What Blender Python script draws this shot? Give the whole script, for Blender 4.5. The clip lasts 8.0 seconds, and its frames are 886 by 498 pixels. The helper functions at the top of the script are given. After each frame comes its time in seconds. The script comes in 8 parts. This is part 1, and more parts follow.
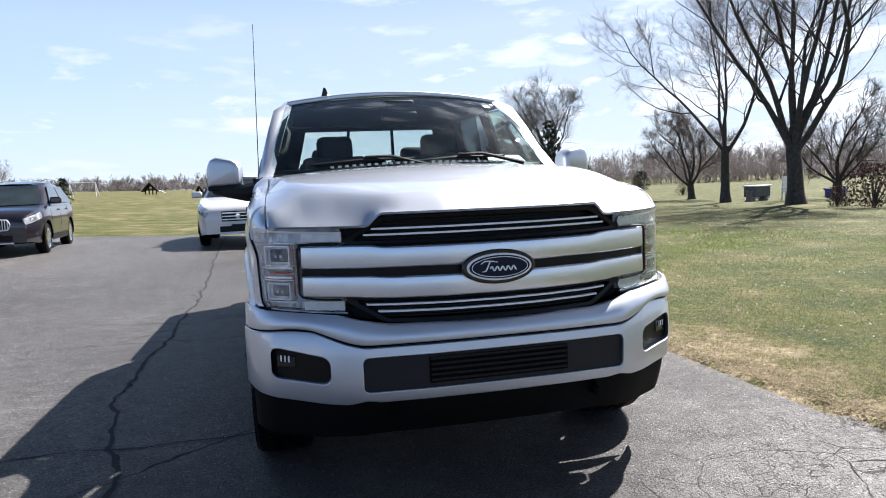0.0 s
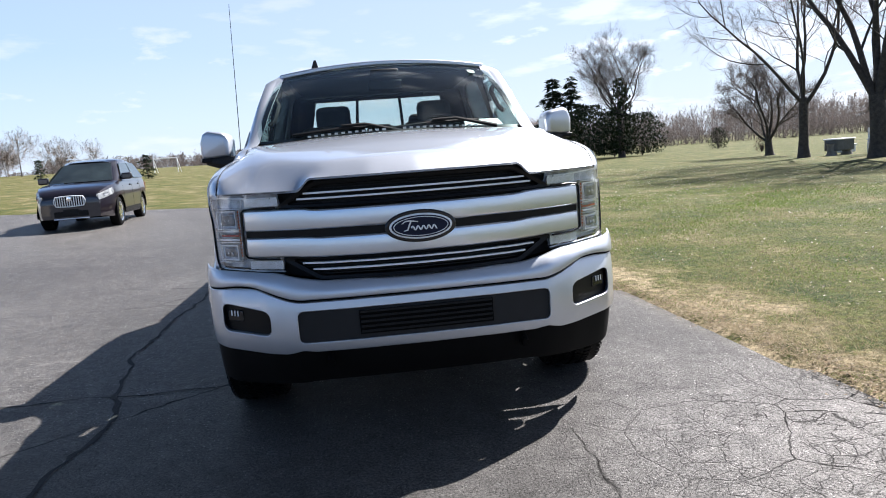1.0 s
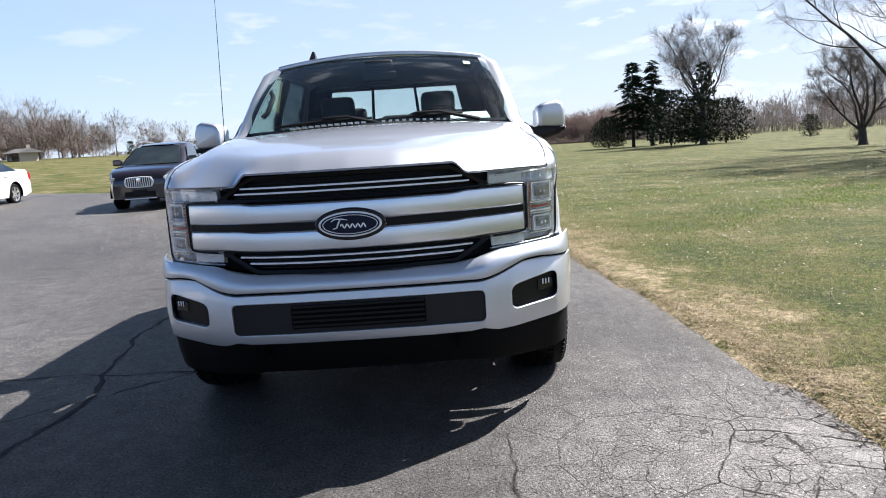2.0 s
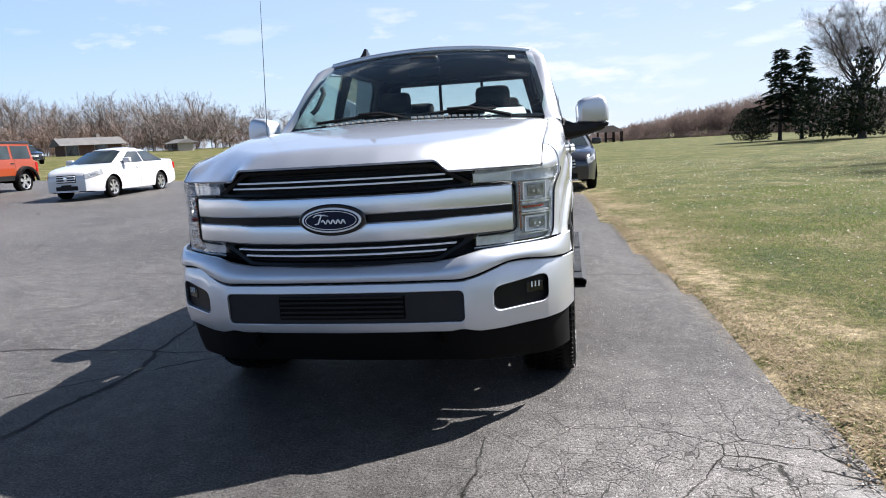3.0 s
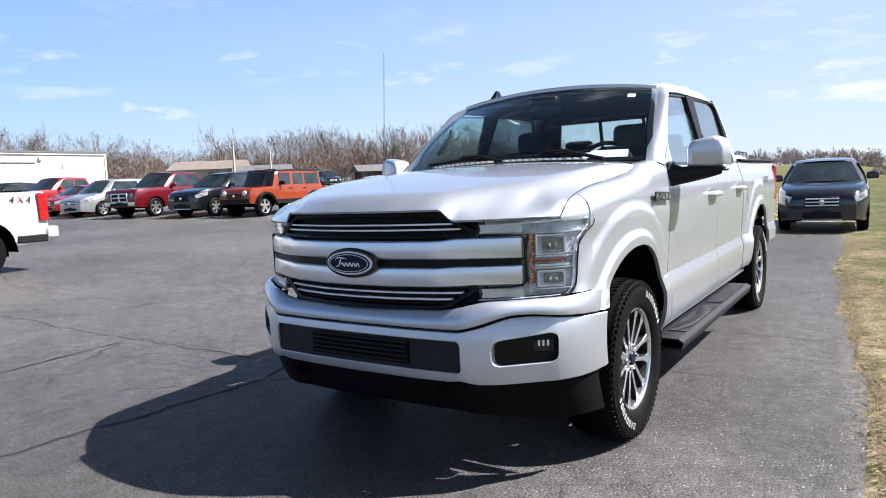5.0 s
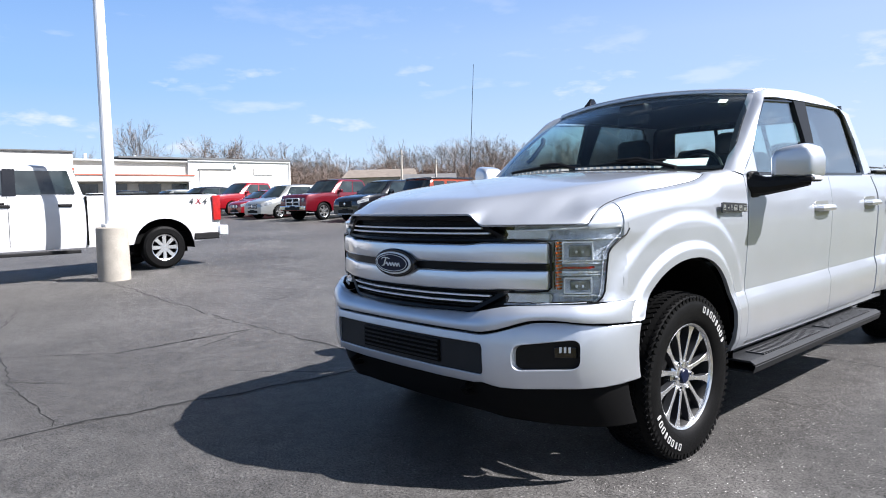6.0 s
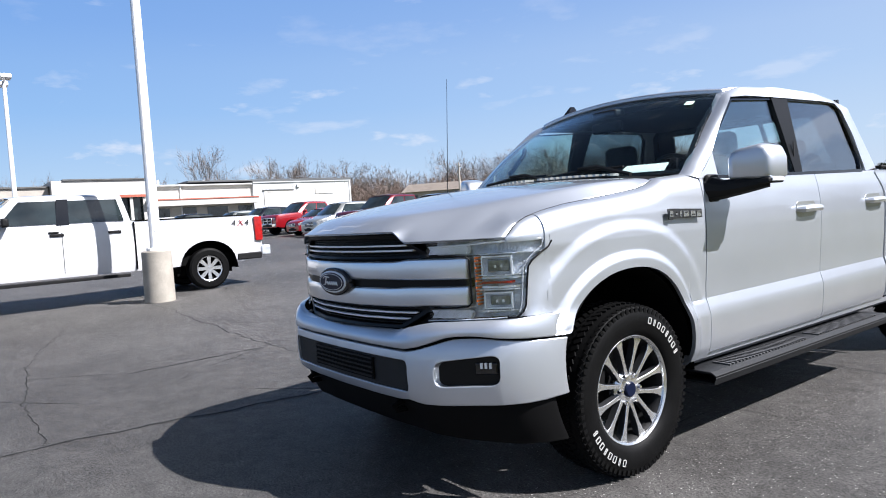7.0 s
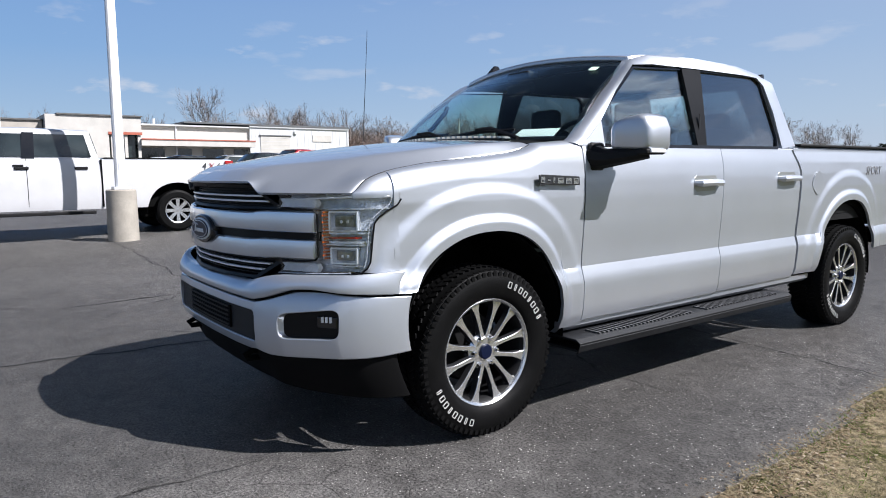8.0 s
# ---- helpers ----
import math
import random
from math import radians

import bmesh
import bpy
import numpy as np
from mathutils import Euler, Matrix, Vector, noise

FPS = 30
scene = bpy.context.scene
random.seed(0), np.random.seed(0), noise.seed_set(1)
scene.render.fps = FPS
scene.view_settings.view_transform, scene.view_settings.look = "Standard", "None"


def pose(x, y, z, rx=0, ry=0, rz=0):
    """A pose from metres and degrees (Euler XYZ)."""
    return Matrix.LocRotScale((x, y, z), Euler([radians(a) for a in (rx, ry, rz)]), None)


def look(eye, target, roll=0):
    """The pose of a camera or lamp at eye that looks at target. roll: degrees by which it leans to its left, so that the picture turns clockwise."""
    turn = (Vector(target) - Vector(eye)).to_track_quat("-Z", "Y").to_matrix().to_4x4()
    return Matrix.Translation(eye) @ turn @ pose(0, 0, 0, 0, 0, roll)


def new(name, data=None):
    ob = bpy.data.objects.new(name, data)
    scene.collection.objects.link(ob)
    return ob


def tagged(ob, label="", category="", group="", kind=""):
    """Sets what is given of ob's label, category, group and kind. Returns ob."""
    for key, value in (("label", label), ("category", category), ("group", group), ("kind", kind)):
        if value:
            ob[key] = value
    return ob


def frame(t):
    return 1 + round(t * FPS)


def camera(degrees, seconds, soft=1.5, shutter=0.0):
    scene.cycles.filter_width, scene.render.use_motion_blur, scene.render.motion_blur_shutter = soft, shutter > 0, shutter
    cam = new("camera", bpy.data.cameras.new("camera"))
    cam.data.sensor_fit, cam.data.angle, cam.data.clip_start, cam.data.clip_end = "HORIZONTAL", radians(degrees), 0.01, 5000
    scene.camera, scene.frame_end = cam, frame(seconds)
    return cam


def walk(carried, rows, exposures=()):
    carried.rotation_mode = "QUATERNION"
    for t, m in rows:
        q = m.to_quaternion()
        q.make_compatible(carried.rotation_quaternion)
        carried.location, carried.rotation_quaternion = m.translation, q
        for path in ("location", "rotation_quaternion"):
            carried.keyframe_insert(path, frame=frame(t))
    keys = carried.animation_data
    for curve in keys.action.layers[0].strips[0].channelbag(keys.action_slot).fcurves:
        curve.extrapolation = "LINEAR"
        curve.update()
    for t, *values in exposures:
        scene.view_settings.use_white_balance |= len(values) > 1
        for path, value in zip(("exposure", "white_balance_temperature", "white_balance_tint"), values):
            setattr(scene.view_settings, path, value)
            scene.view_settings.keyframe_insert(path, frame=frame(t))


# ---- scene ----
cam = camera(66.6, 8.0, soft=1.0)
PATH = [
    (0, (-0.791, -2.548, 1.29), (-0.344, -0.608, 1.1), -2.4),
    (0.5, (-0.519, -2.711, 1.269), (-0.164, -0.752, 1.08), -3.2),
    (1, (-0.227, -2.835, 1.251), (-0.005, -0.867, 0.973), -4.3),
    (1.2, (-0.12, -2.861, 1.25), (0.068, -0.891, 0.96), -4.1),
    (1.5, (0.079, -2.836, 1.259), (0.187, -0.862, 0.959), -3.9),
    (1.7, (0.199, -2.835, 1.272), (0.257, -0.86, 0.966), -4.0),
    (2.8, (0.89, -2.827, 1.251), (0.616, -0.87, 0.941), -2.8),
    (3, (1.005, -2.765, 1.257), (0.621, -0.826, 0.949), -3.4),
    (3.5, (1.241, -2.65, 1.276), (0.676, -0.755, 0.979), -3.6),
    (4, (1.537, -2.602, 1.309), (0.65, -0.822, 1.103), -1.4),
    (4.2, (1.635, -2.562, 1.296), (0.679, -0.816, 1.099), -1.4),
    (5.3, (2.196, -2.256, 1.296), (0.977, -0.679, 1.133), -2.6),
    (5.5, (2.311, -2.202, 1.269), (0.991, -0.706, 1.134), -2.3),
    (6, (2.531, -2.052, 1.255), (1.056, -0.709, 1.112), -1.4),
    (6.5, (2.722, -1.831, 1.269), (1.172, -0.574, 1.148), -2.1),
    (7, (2.931, -1.585, 1.254), (1.331, -0.389, 1.153), -3.7),
    (7.5, (3.15, -1.378, 1.266), (1.544, -0.192, 1.15), -0.9),
    (8, (3.307, -1.079, 1.234), (1.715, 0.108, 1.004), -0.4),
]
walk(cam, [(t, look(eye, target, roll)) for t, eye, target, roll in PATH],
     [(0, 1.72, 6400, 13), (4, 1.64, 6350, 13), (5.5, 1.61, 6250, 13), (6.5, 1.46, 6150, 13), (7.2, 1.27, 6150, 13), (8, 1.0, 6150, 13)])

# ---- world and sun ----
SUN_WAY = Vector((0.81, 0.55, 1.02)).normalized()
elev = math.asin(SUN_WAY.z)
sun = new("sun", bpy.data.lights.new("sun", "SUN"))
sun.data.energy, sun.data.angle, sun.data.color = 5.0, radians(0.55), (1.0, 0.965, 0.92)
sun.matrix_basis = look((20, 12, 30), Vector((20, 12, 30)) - SUN_WAY)


def build_world():
    w = bpy.data.worlds.new("sky")
    scene.world = w
    w.use_nodes = True
    nt = w.node_tree
    N, L = nt.nodes, nt.links
    N.clear()
    out, bg, sky = N.new("ShaderNodeOutputWorld"), N.new("ShaderNodeBackground"), N.new("ShaderNodeTexSky")
    sky.sky_type, sky.sun_disc = "NISHITA", False
    sky.sun_elevation, sky.sun_rotation = elev, math.atan2(SUN_WAY.x, SUN_WAY.y)
    sky.air_density, sky.dust_density, sky.ozone_density = 1.15, 0.6, 1.6
    tc, sep = N.new("ShaderNodeTexCoord"), N.new("ShaderNodeSeparateXYZ")
    L.new(tc.outputs["Generated"], sep.inputs[0])
    mp = N.new("ShaderNodeMapping")
    mp.inputs["Scale"].default_value = (1.0, 1.0, 4.2)
    L.new(tc.outputs["Generated"], mp.inputs[0])
    no = N.new("ShaderNodeTexNoise")
    no.inputs["Scale"].default_value, no.inputs["Detail"].default_value, no.inputs["Roughness"].default_value = 6.2, 8, 0.55
    L.new(mp.outputs[0], no.inputs["Vector"])
    # more cloud behind the camera, on the side of the sun, than ahead
    side = N.new("ShaderNodeMath")
    side.operation = "MULTIPLY_ADD"
    side.inputs[1].default_value, side.inputs[2].default_value = 0.10, -0.025
    L.new(sep.outputs[0], side.inputs[0])
    add = N.new("ShaderNodeMath")
    L.new(no.outputs[0], add.inputs[0]), L.new(side.outputs[0], add.inputs[1])
    cr = N.new("ShaderNodeValToRGB")
    cr.color_ramp.elements[0].position, cr.color_ramp.elements[1].position = 0.53, 0.63
    L.new(add.outputs[0], cr.inputs[0])
    band = N.new("ShaderNodeValToRGB")
    e = band.color_ramp.elements
    e[0].position, e[0].color = 0.0, (0.35, 0.35, 0.35, 1)
    e[1].position, e[1].color = 0.06, (0.5, 0.5, 0.5, 1)
    for pos, v in ((0.24, 0.3), (0.40, 0.80), (0.65, 0.6), (0.9, 0.2)):
        k = e.new(pos)
        k.color = (v, v, v, 1)
    L.new(sep.outputs[2], band.inputs[0])
    mul = N.new("ShaderNodeMath")
    mul.operation = "MULTIPLY"
    L.new(cr.outputs[0], mul.inputs[0]), L.new(band.outputs[0], mul.inputs[1])
    # small separate puffs low over the horizon
    mp2, no2, cr2, band2, low2, top2 = (N.new("ShaderNode" + k) for k in ("Mapping", "TexNoise", "ValToRGB", "ValToRGB", "Math", "Math"))
    mp2.inputs["Scale"].default_value, mp2.inputs["Location"].default_value = (1.0, 1.0, 3.0), (3.1, 1.7, 0.4)
    L.new(tc.outputs["Generated"], mp2.inputs[0])
    no2.inputs["Scale"].default_value, no2.inputs["Detail"].default_value, no2.inputs["Roughness"].default_value = 6.5, 8, 0.55
    L.new(mp2.outputs[0], no2.inputs["Vector"])
    cr2.color_ramp.elements[0].position, cr2.color_ramp.elements[1].position = 0.60, 0.69
    L.new(no2.outputs[0], cr2.inputs[0])
    e2 = band2.color_ramp.elements
    e2[0].position, e2[0].color = 0.02, (0, 0, 0, 1)
    e2[1].position, e2[1].color = 0.08, (1, 1, 1, 1)
    for pos, v in ((0.15, 1.0), (0.22, 0.2), (0.40, 0.05)):
        k = e2.new(pos)
        k.color = (v, v, v, 1)
    L.new(sep.outputs[2], band2.inputs[0])
    low2.operation, top2.operation = "MULTIPLY", "MAXIMUM"
    L.new(cr2.outputs[0], low2.inputs[0]), L.new(band2.outputs[0], low2.inputs[1])
    L.new(mul.outputs[0], top2.inputs[0]), L.new(low2.outputs[0], top2.inputs[1])
    # pale haze over the lower sky, whiter towards the sun, and deep blue overhead
    haze = N.new("ShaderNodeValToRGB")
    h = haze.color_ramp.elements
    h[0].position, h[0].color = 0.0, (0.66, 0.79, 0.93, 1)
    h[1].position, h[1].color = 0.42, (0.16, 0.36, 0.78, 1)
    for pos, c in ((0.07, (0.50, 0.73, 0.97, 1)), (0.16, (0.30, 0.57, 0.95, 1)), (0.27, (0.20, 0.44, 0.88, 1))):
        k = h.new(pos)
        k.color = c
    L.new(sep.outputs[2], haze.inputs[0])
    dot = N.new("ShaderNodeVectorMath")
    dot.operation = "DOT_PRODUCT"
    dot.inputs[1].default_value = (SUN_WAY.x, SUN_WAY.y, 0.25)
    L.new(tc.outputs["Generated"], dot.inputs[0])
    glow = N.new("ShaderNodeMapRange")
    glow.inputs[1].default_value, glow.inputs[2].default_value, glow.inputs[3].default_value, glow.inputs[4].default_value = -0.75, 0.95, 0.0, 0.62
    L.new(dot.outputs["Value"], glow.inputs[0])
    pale = N.new("ShaderNodeMixRGB")
    pale.inputs[2].default_value = (0.93, 0.97, 1.0, 1)
    thin, veil = N.new("ShaderNodeMapRange"), N.new("ShaderNodeMath")
    thin.inputs[1].default_value, thin.inputs[2].default_value, thin.inputs[3].default_value, thin.inputs[4].default_value = 0.22, 0.42, 1.0, 0.12
    veil.operation = "MULTIPLY"
    L.new(sep.outputs[2], thin.inputs[0])
    L.new(glow.outputs[0], veil.inputs[0]), L.new(thin.outputs[0], veil.inputs[1])
    L.new(veil.outputs[0], pale.inputs[0]), L.new(haze.outputs[0], pale.inputs[1])
    lift = N.new("ShaderNodeVectorMath")
    lift.operation = "SCALE"
    lift.inputs["Scale"].default_value = 9.6
    L.new(pale.outputs[0], lift.inputs[0])
    high = N.new("ShaderNodeMapRange")
    high.inputs[1].default_value, high.inputs[2].default_value, high.inputs[3].default_value, high.inputs[4].default_value = 0.40, 0.62, 1.0, 0.0
    L.new(sep.outputs[2], high.inputs[0])
    base = N.new("ShaderNodeMixRGB")
    dim = N.new("ShaderNodeVectorMath")
    dim.operation = "SCALE"
    dim.inputs["Scale"].default_value = 0.60
    L.new(sky.outputs[0], dim.inputs[0])
    L.new(high.outputs[0], base.inputs[0]), L.new(dim.outputs[0], base.inputs[1]), L.new(lift.outputs[0], base.inputs[2])
    mul2 = N.new("ShaderNodeMath")
    mul2.operation = "MULTIPLY"
    mul2.inputs[1].default_value = 0.66
    L.new(top2.outputs[0], mul2.inputs[0])
    mix = N.new("ShaderNodeMixRGB")
    near = N.new("ShaderNodeVectorMath")
    near.operation = "DOT_PRODUCT"
    near.inputs[1].default_value = SUN_WAY
    L.new(tc.outputs["Generated"], near.inputs[0])
    lit = N.new("ShaderNodeMapRange")
    lit.inputs[1].default_value, lit.inputs[2].default_value, lit.inputs[3].default_value, lit.inputs[4].default_value = 0.55, 0.95, 1.0, 2.6
    L.new(near.outputs["Value"], lit.inputs[0])
    white = N.new("ShaderNodeVectorMath")
    white.operation = "SCALE"
    white.inputs[0].default_value = (9.8, 9.9, 10.2)
    L.new(lit.outputs[0], white.inputs["Scale"]), L.new(white.outputs[0], mix.inputs[2])
    L.new(mul2.outputs[0], mix.inputs[0]), L.new(base.outputs[0], mix.inputs[1])
    L.new(mix.outputs[0], bg.inputs[0])
    bg.inputs[1].default_value = 0.0365
    L.new(bg.outputs[0], out.inputs[0])


build_world()
scene.view_settings.exposure = 0.0


# ---- materials ----
def mat(name, base, rough=0.5, metal=0.0, var=0.12, scale=6.0, fine=0.0, fine_scale=120.0, bump=0.0, bump_scale=60.0, coat=0.0,
        spec=0.5, emit=None, tint=None, per_object=0.0):
    """A principled material whose colour varies at two scales, with a fine relief."""
    m = bpy.data.materials.new(name)
    m.use_nodes = True
    nt = m.node_tree
    N, L = nt.nodes, nt.links
    b = N["Principled BSDF"]
    b.inputs["Roughness"].default_value, b.inputs["Metallic"].default_value = rough, metal
    b.inputs["Specular IOR Level"].default_value = spec
    b.inputs["Coat Weight"].default_value, b.inputs["Coat Roughness"].default_value = coat, 0.03
    tc = N.new("ShaderNodeTexCoord")
    n1 = N.new("ShaderNodeTexNoise")
    n1.inputs["Scale"].default_value, n1.inputs["Detail"].default_value = scale, 6
    L.new(tc.outputs["Object"], n1.inputs["Vector"])
    cr = N.new("ShaderNodeValToRGB")
    lo = tint or tuple(c * (1 - var) for c in base)
    hi = tuple(min(1, c * (1 + var)) for c in base)
    cr.color_ramp.elements[0].position, cr.color_ramp.elements[0].color = 0.32, (*lo, 1)
    cr.color_ramp.elements[1].position, cr.color_ramp.elements[1].color = 0.68, (*hi, 1)
    L.new(n1.outputs[0], cr.inputs[0])
    col = cr.outputs[0]
    if fine:
        n2 = N.new("ShaderNodeTexNoise")
        n2.inputs["Scale"].default_value, n2.inputs["Detail"].default_value = fine_scale, 3
        L.new(tc.outputs["Object"], n2.inputs["Vector"])
        mr = N.new("ShaderNodeMapRange")
        mr.inputs[1].default_value, mr.inputs[2].default_value = 0.3, 0.7
        mr.inputs[3].default_value, mr.inputs[4].default_value = 1 - fine, 1 + fine
        L.new(n2.outputs[0], mr.inputs[0])
        mx = N.new("ShaderNodeVectorMath")
        mx.operation = "SCALE"
        L.new(col, mx.inputs[0]), L.new(mr.outputs[0], mx.inputs["Scale"])
        col = mx.outputs[0]
    if per_object:
        oi = N.new("ShaderNodeObjectInfo")
        mr = N.new("ShaderNodeMapRange")
        mr.inputs[3].default_value, mr.inputs[4].default_value = 1 - per_object, 1 + per_object
        L.new(oi.outputs["Random"], mr.inputs[0])
        mx = N.new("ShaderNodeVectorMath")
        mx.operation = "SCALE"
        L.new(col, mx.inputs[0]), L.new(mr.outputs[0], mx.inputs["Scale"])
        col = mx.outputs[0]
    L.new(col, b.inputs["Base Color"])
    if bump:
        n3 = N.new("ShaderNodeTexNoise")
        n3.inputs["Scale"].default_value, n3.inputs["Detail"].default_value = bump_scale, 5
        L.new(tc.outputs["Object"], n3.inputs["Vector"])
        bp = N.new("ShaderNodeBump")
        bp.inputs["Strength"].default_value, bp.inputs["Distance"].default_value = bump, 0.02
        L.new(n3.outputs[0], bp.inputs["Height"]), L.new(bp.outputs[0], b.inputs["Normal"])
    if emit:
        b.inputs["Emission Color"].default_value, b.inputs["Emission Strength"].default_value = (*emit[:3], 1), emit[3]
    return m


def glass(name, tint, rough=0.0, gloss=1.0, mirror=0.045, graze=0.9):
    """Thin tinted glass: what is behind it, darkened, and a mirror image that grows towards grazing angles."""
    m = bpy.data.materials.new(name)
    m.use_nodes = True
    N, L = m.node_tree.nodes, m.node_tree.links
    N.clear()
    out, tr, gl, lw, mx = (N.new("ShaderNode" + k) for k in ("OutputMaterial", "BsdfTransparent", "BsdfGlossy", "LayerWeight", "MixShader"))
    tr.inputs[0].default_value = (*tint, 1)
    gl.inputs["Roughness"].default_value = rough
    gl.inputs[0].default_value = (gloss, gloss, gloss, 1)
    lw.inputs[0].default_value = 0.5
    p5, ma = N.new("ShaderNodeMath"), N.new("ShaderNodeMath")
    p5.operation, p5.inputs[1].default_value = "POWER", 4.0
    ma.operation, ma.inputs[1].default_value, ma.inputs[2].default_value = "MULTIPLY_ADD", graze, mirror
    L.new(lw.outputs["Facing"], p5.inputs[0]), L.new(p5.outputs[0], ma.inputs[0])
    L.new(ma.outputs[0], mx.inputs[0]), L.new(tr.outputs[0], mx.inputs[1]), L.new(gl.outputs[0], mx.inputs[2]), L.new(mx.outputs[0], out.inputs[0])
    return m


def asphalt_material():
    """Old grey asphalt: light and dark patches, pale chips, and crazed cracks that thicken towards the grass edge."""
    m = bpy.data.materials.new("worn_asphalt")
    m.use_nodes = True
    N, L = m.node_tree.nodes, m.node_tree.links
    b = N["Principled BSDF"]
    tc, geo = N.new("ShaderNodeTexCoord"), N.new("ShaderNodeNewGeometry")

    def noise_tex(scale, detail=5, rough=0.5):
        n = N.new("ShaderNodeTexNoise")
        n.inputs["Scale"].default_value, n.inputs["Detail"].default_value, n.inputs["Roughness"].default_value = scale, detail, rough
        L.new(geo.outputs["Position"], n.inputs["Vector"])
        return n.outputs[0]

    def ramp(src, a, b_, ca, cb):
        r = N.new("ShaderNodeValToRGB")
        r.color_ramp.elements[0].position, r.color_ramp.elements[1].position = a, b_
        r.color_ramp.elements[0].color, r.color_ramp.elements[1].color = (*ca, 1), (*cb, 1)
        L.new(src, r.inputs[0])
        return r.outputs[0]

    def mixc(f, a, b_, kind="MIX"):
        x = N.new("ShaderNodeMixRGB")
        x.blend_type = kind
        for s, v in ((0, f), (1, a), (2, b_)):
            if hasattr(v, "links"):
                L.new(v, x.inputs[s])
            else:
                x.inputs[s].default_value = v if s == 0 else (*v, 1)
        return x.outputs[0]

    def math2(op, a, b_):
        x = N.new("ShaderNodeMath")
        x.operation = op
        for s, v in ((0, a), (1, b_)):
            if hasattr(v, "links"):
                L.new(v, x.inputs[s])
            else:
                x.inputs[s].default_value = v
        return x.outputs[0]

    big = ramp(noise_tex(0.22, 6), 0.35, 0.68, (0.0365, 0.0348, 0.0333), (0.0590, 0.0562, 0.0534))
    mid = ramp(noise_tex(1.7, 6, 0.6), 0.3, 0.72, (0.82, 0.82, 0.82), (1.14, 1.14, 1.14))
    col = mixc(1.0, big, mid, "MULTIPLY")
    mottle = ramp(noise_tex(8.5, 8, 0.72), 0.36, 0.66, (0.70, 0.70, 0.70), (1.27, 1.27, 1.27))
    col = mixc(1.0, col, mottle, "MULTIPLY")
    fine = ramp(noise_tex(80, 5, 0.9), 0.40, 0.60, (0.18, 0.18, 0.18), (2.1, 2.1, 2.1))
    col = mixc(1.0, col, fine, "MULTIPLY")
    # pale stone chips
    vo = N.new("ShaderNodeTexVoronoi")
    vo.inputs["Scale"].default_value = 62
    L.new(geo.outputs["Position"], vo.inputs["Vector"])
    chip = ramp(vo.outputs["Distance"], 0.15, 0.20, (1, 1, 1), (0, 0, 0))
    sepc = N.new("ShaderNodeSeparateColor")
    L.new(vo.outputs["Color"], sepc.inputs[0])
    some = math2("GREATER_THAN", sepc.outputs[0], 0.72)
    chip = math2("MULTIPLY", chip, some)
    spy, fewer = N.new("ShaderNodeSeparateXYZ"), N.new("ShaderNodeMapRange")
    fewer.inputs[1].default_value, fewer.inputs[2].default_value, fewer.inputs[3].default_value = 0.0, 1.2, 0.3
    L.new(geo.outputs["Position"], spy.inputs[0]), L.new(spy.outputs[1], fewer.inputs[0])
    chip = math2("MULTIPLY", chip, fewer.outputs[0])
    col = mixc(chip, col, (0.46, 0.45, 0.43))
    # scuffed paler marks
    scuff = ramp(noise_tex(0.7, 10, 0.74), 0.60, 0.72, (0, 0, 0), (0.6, 0.6, 0.6))
    col = mixc(scuff, col, (0.12, 0.119, 0.116))
    # paler, dustier surface along the lane by the grass
    spx = N.new("ShaderNodeSeparateXYZ")
    L.new(geo.outputs["Position"], spx.inputs[0])
    lane = N.new("ShaderNodeMapRange")
    lane.inputs[1].default_value, lane.inputs[2].default_value, lane.inputs[3].default_value, lane.inputs[4].default_value = 0.3, 1.3, 1.0, 1.4
    L.new(spx.outputs[0], lane.inputs[0])
    # near end: worn paleness plus the sun's sheen, both put into the colour
    worn = N.new("ShaderNodeMapRange")
    worn.inputs[1].default_value, worn.inputs[2].default_value, worn.inputs[3].default_value, worn.inputs[4].default_value = 0.0, 1.2, 2.45, 1.12
    L.new(spx.outputs[1], worn.inputs[0]), L.new(worn.outputs[0], lane.inputs[4])
    lit = N.new("ShaderNodeVectorMath")
    lit.operation = "SCALE"
    lot = N.new("ShaderNodeMapRange")
    lot.inputs[1].default_value, lot.inputs[2].default_value, lot.inputs[3].default_value, lot.inputs[4].default_value = -6.0, -1.2, 1.48, 1.20
    L.new(spx.outputs[0], lot.inputs[0])
    L.new(col, lit.inputs[0]), L.new(math2("MULTIPLY", lane.outputs[0], lot.outputs[0]), lit.inputs["Scale"])
    col = lit.outputs[0]
    # crazed cracks: three sizes of cells, stronger near the grass edge at x = 2
    sp = N.new("ShaderNodeSeparateXYZ")
    L.new(geo.outputs["Position"], sp.inputs[0])
    ahead = N.new("ShaderNodeMapRange")
    ahead.inputs[1].default_value, ahead.inputs[2].default_value, ahead.inputs[3].default_value, ahead.inputs[4].default_value = -0.1, 0.75, 1.0, 0.05
    L.new(sp.outputs[1], ahead.inputs[0])
    skew = math2("ADD", sp.outputs[0], math2("MULTIPLY", sp.outputs[1], 0.058))
    wob = N.new("ShaderNodeVectorMath")
    wob.operation = "MULTIPLY_ADD"
    wn = N.new("ShaderNodeTexNoise")
    wn.inputs["Scale"].default_value = 7
    wn.inputs["Detail"].default_value = 3
    L.new(geo.outputs["Position"], wn.inputs["Vector"])
    wob.inputs[1].default_value = (0.075, 0.075, 0.0)
    L.new(wn.outputs["Color"], wob.inputs[0]), L.new(geo.outputs["Position"], wob.inputs[2])
    cracks = None
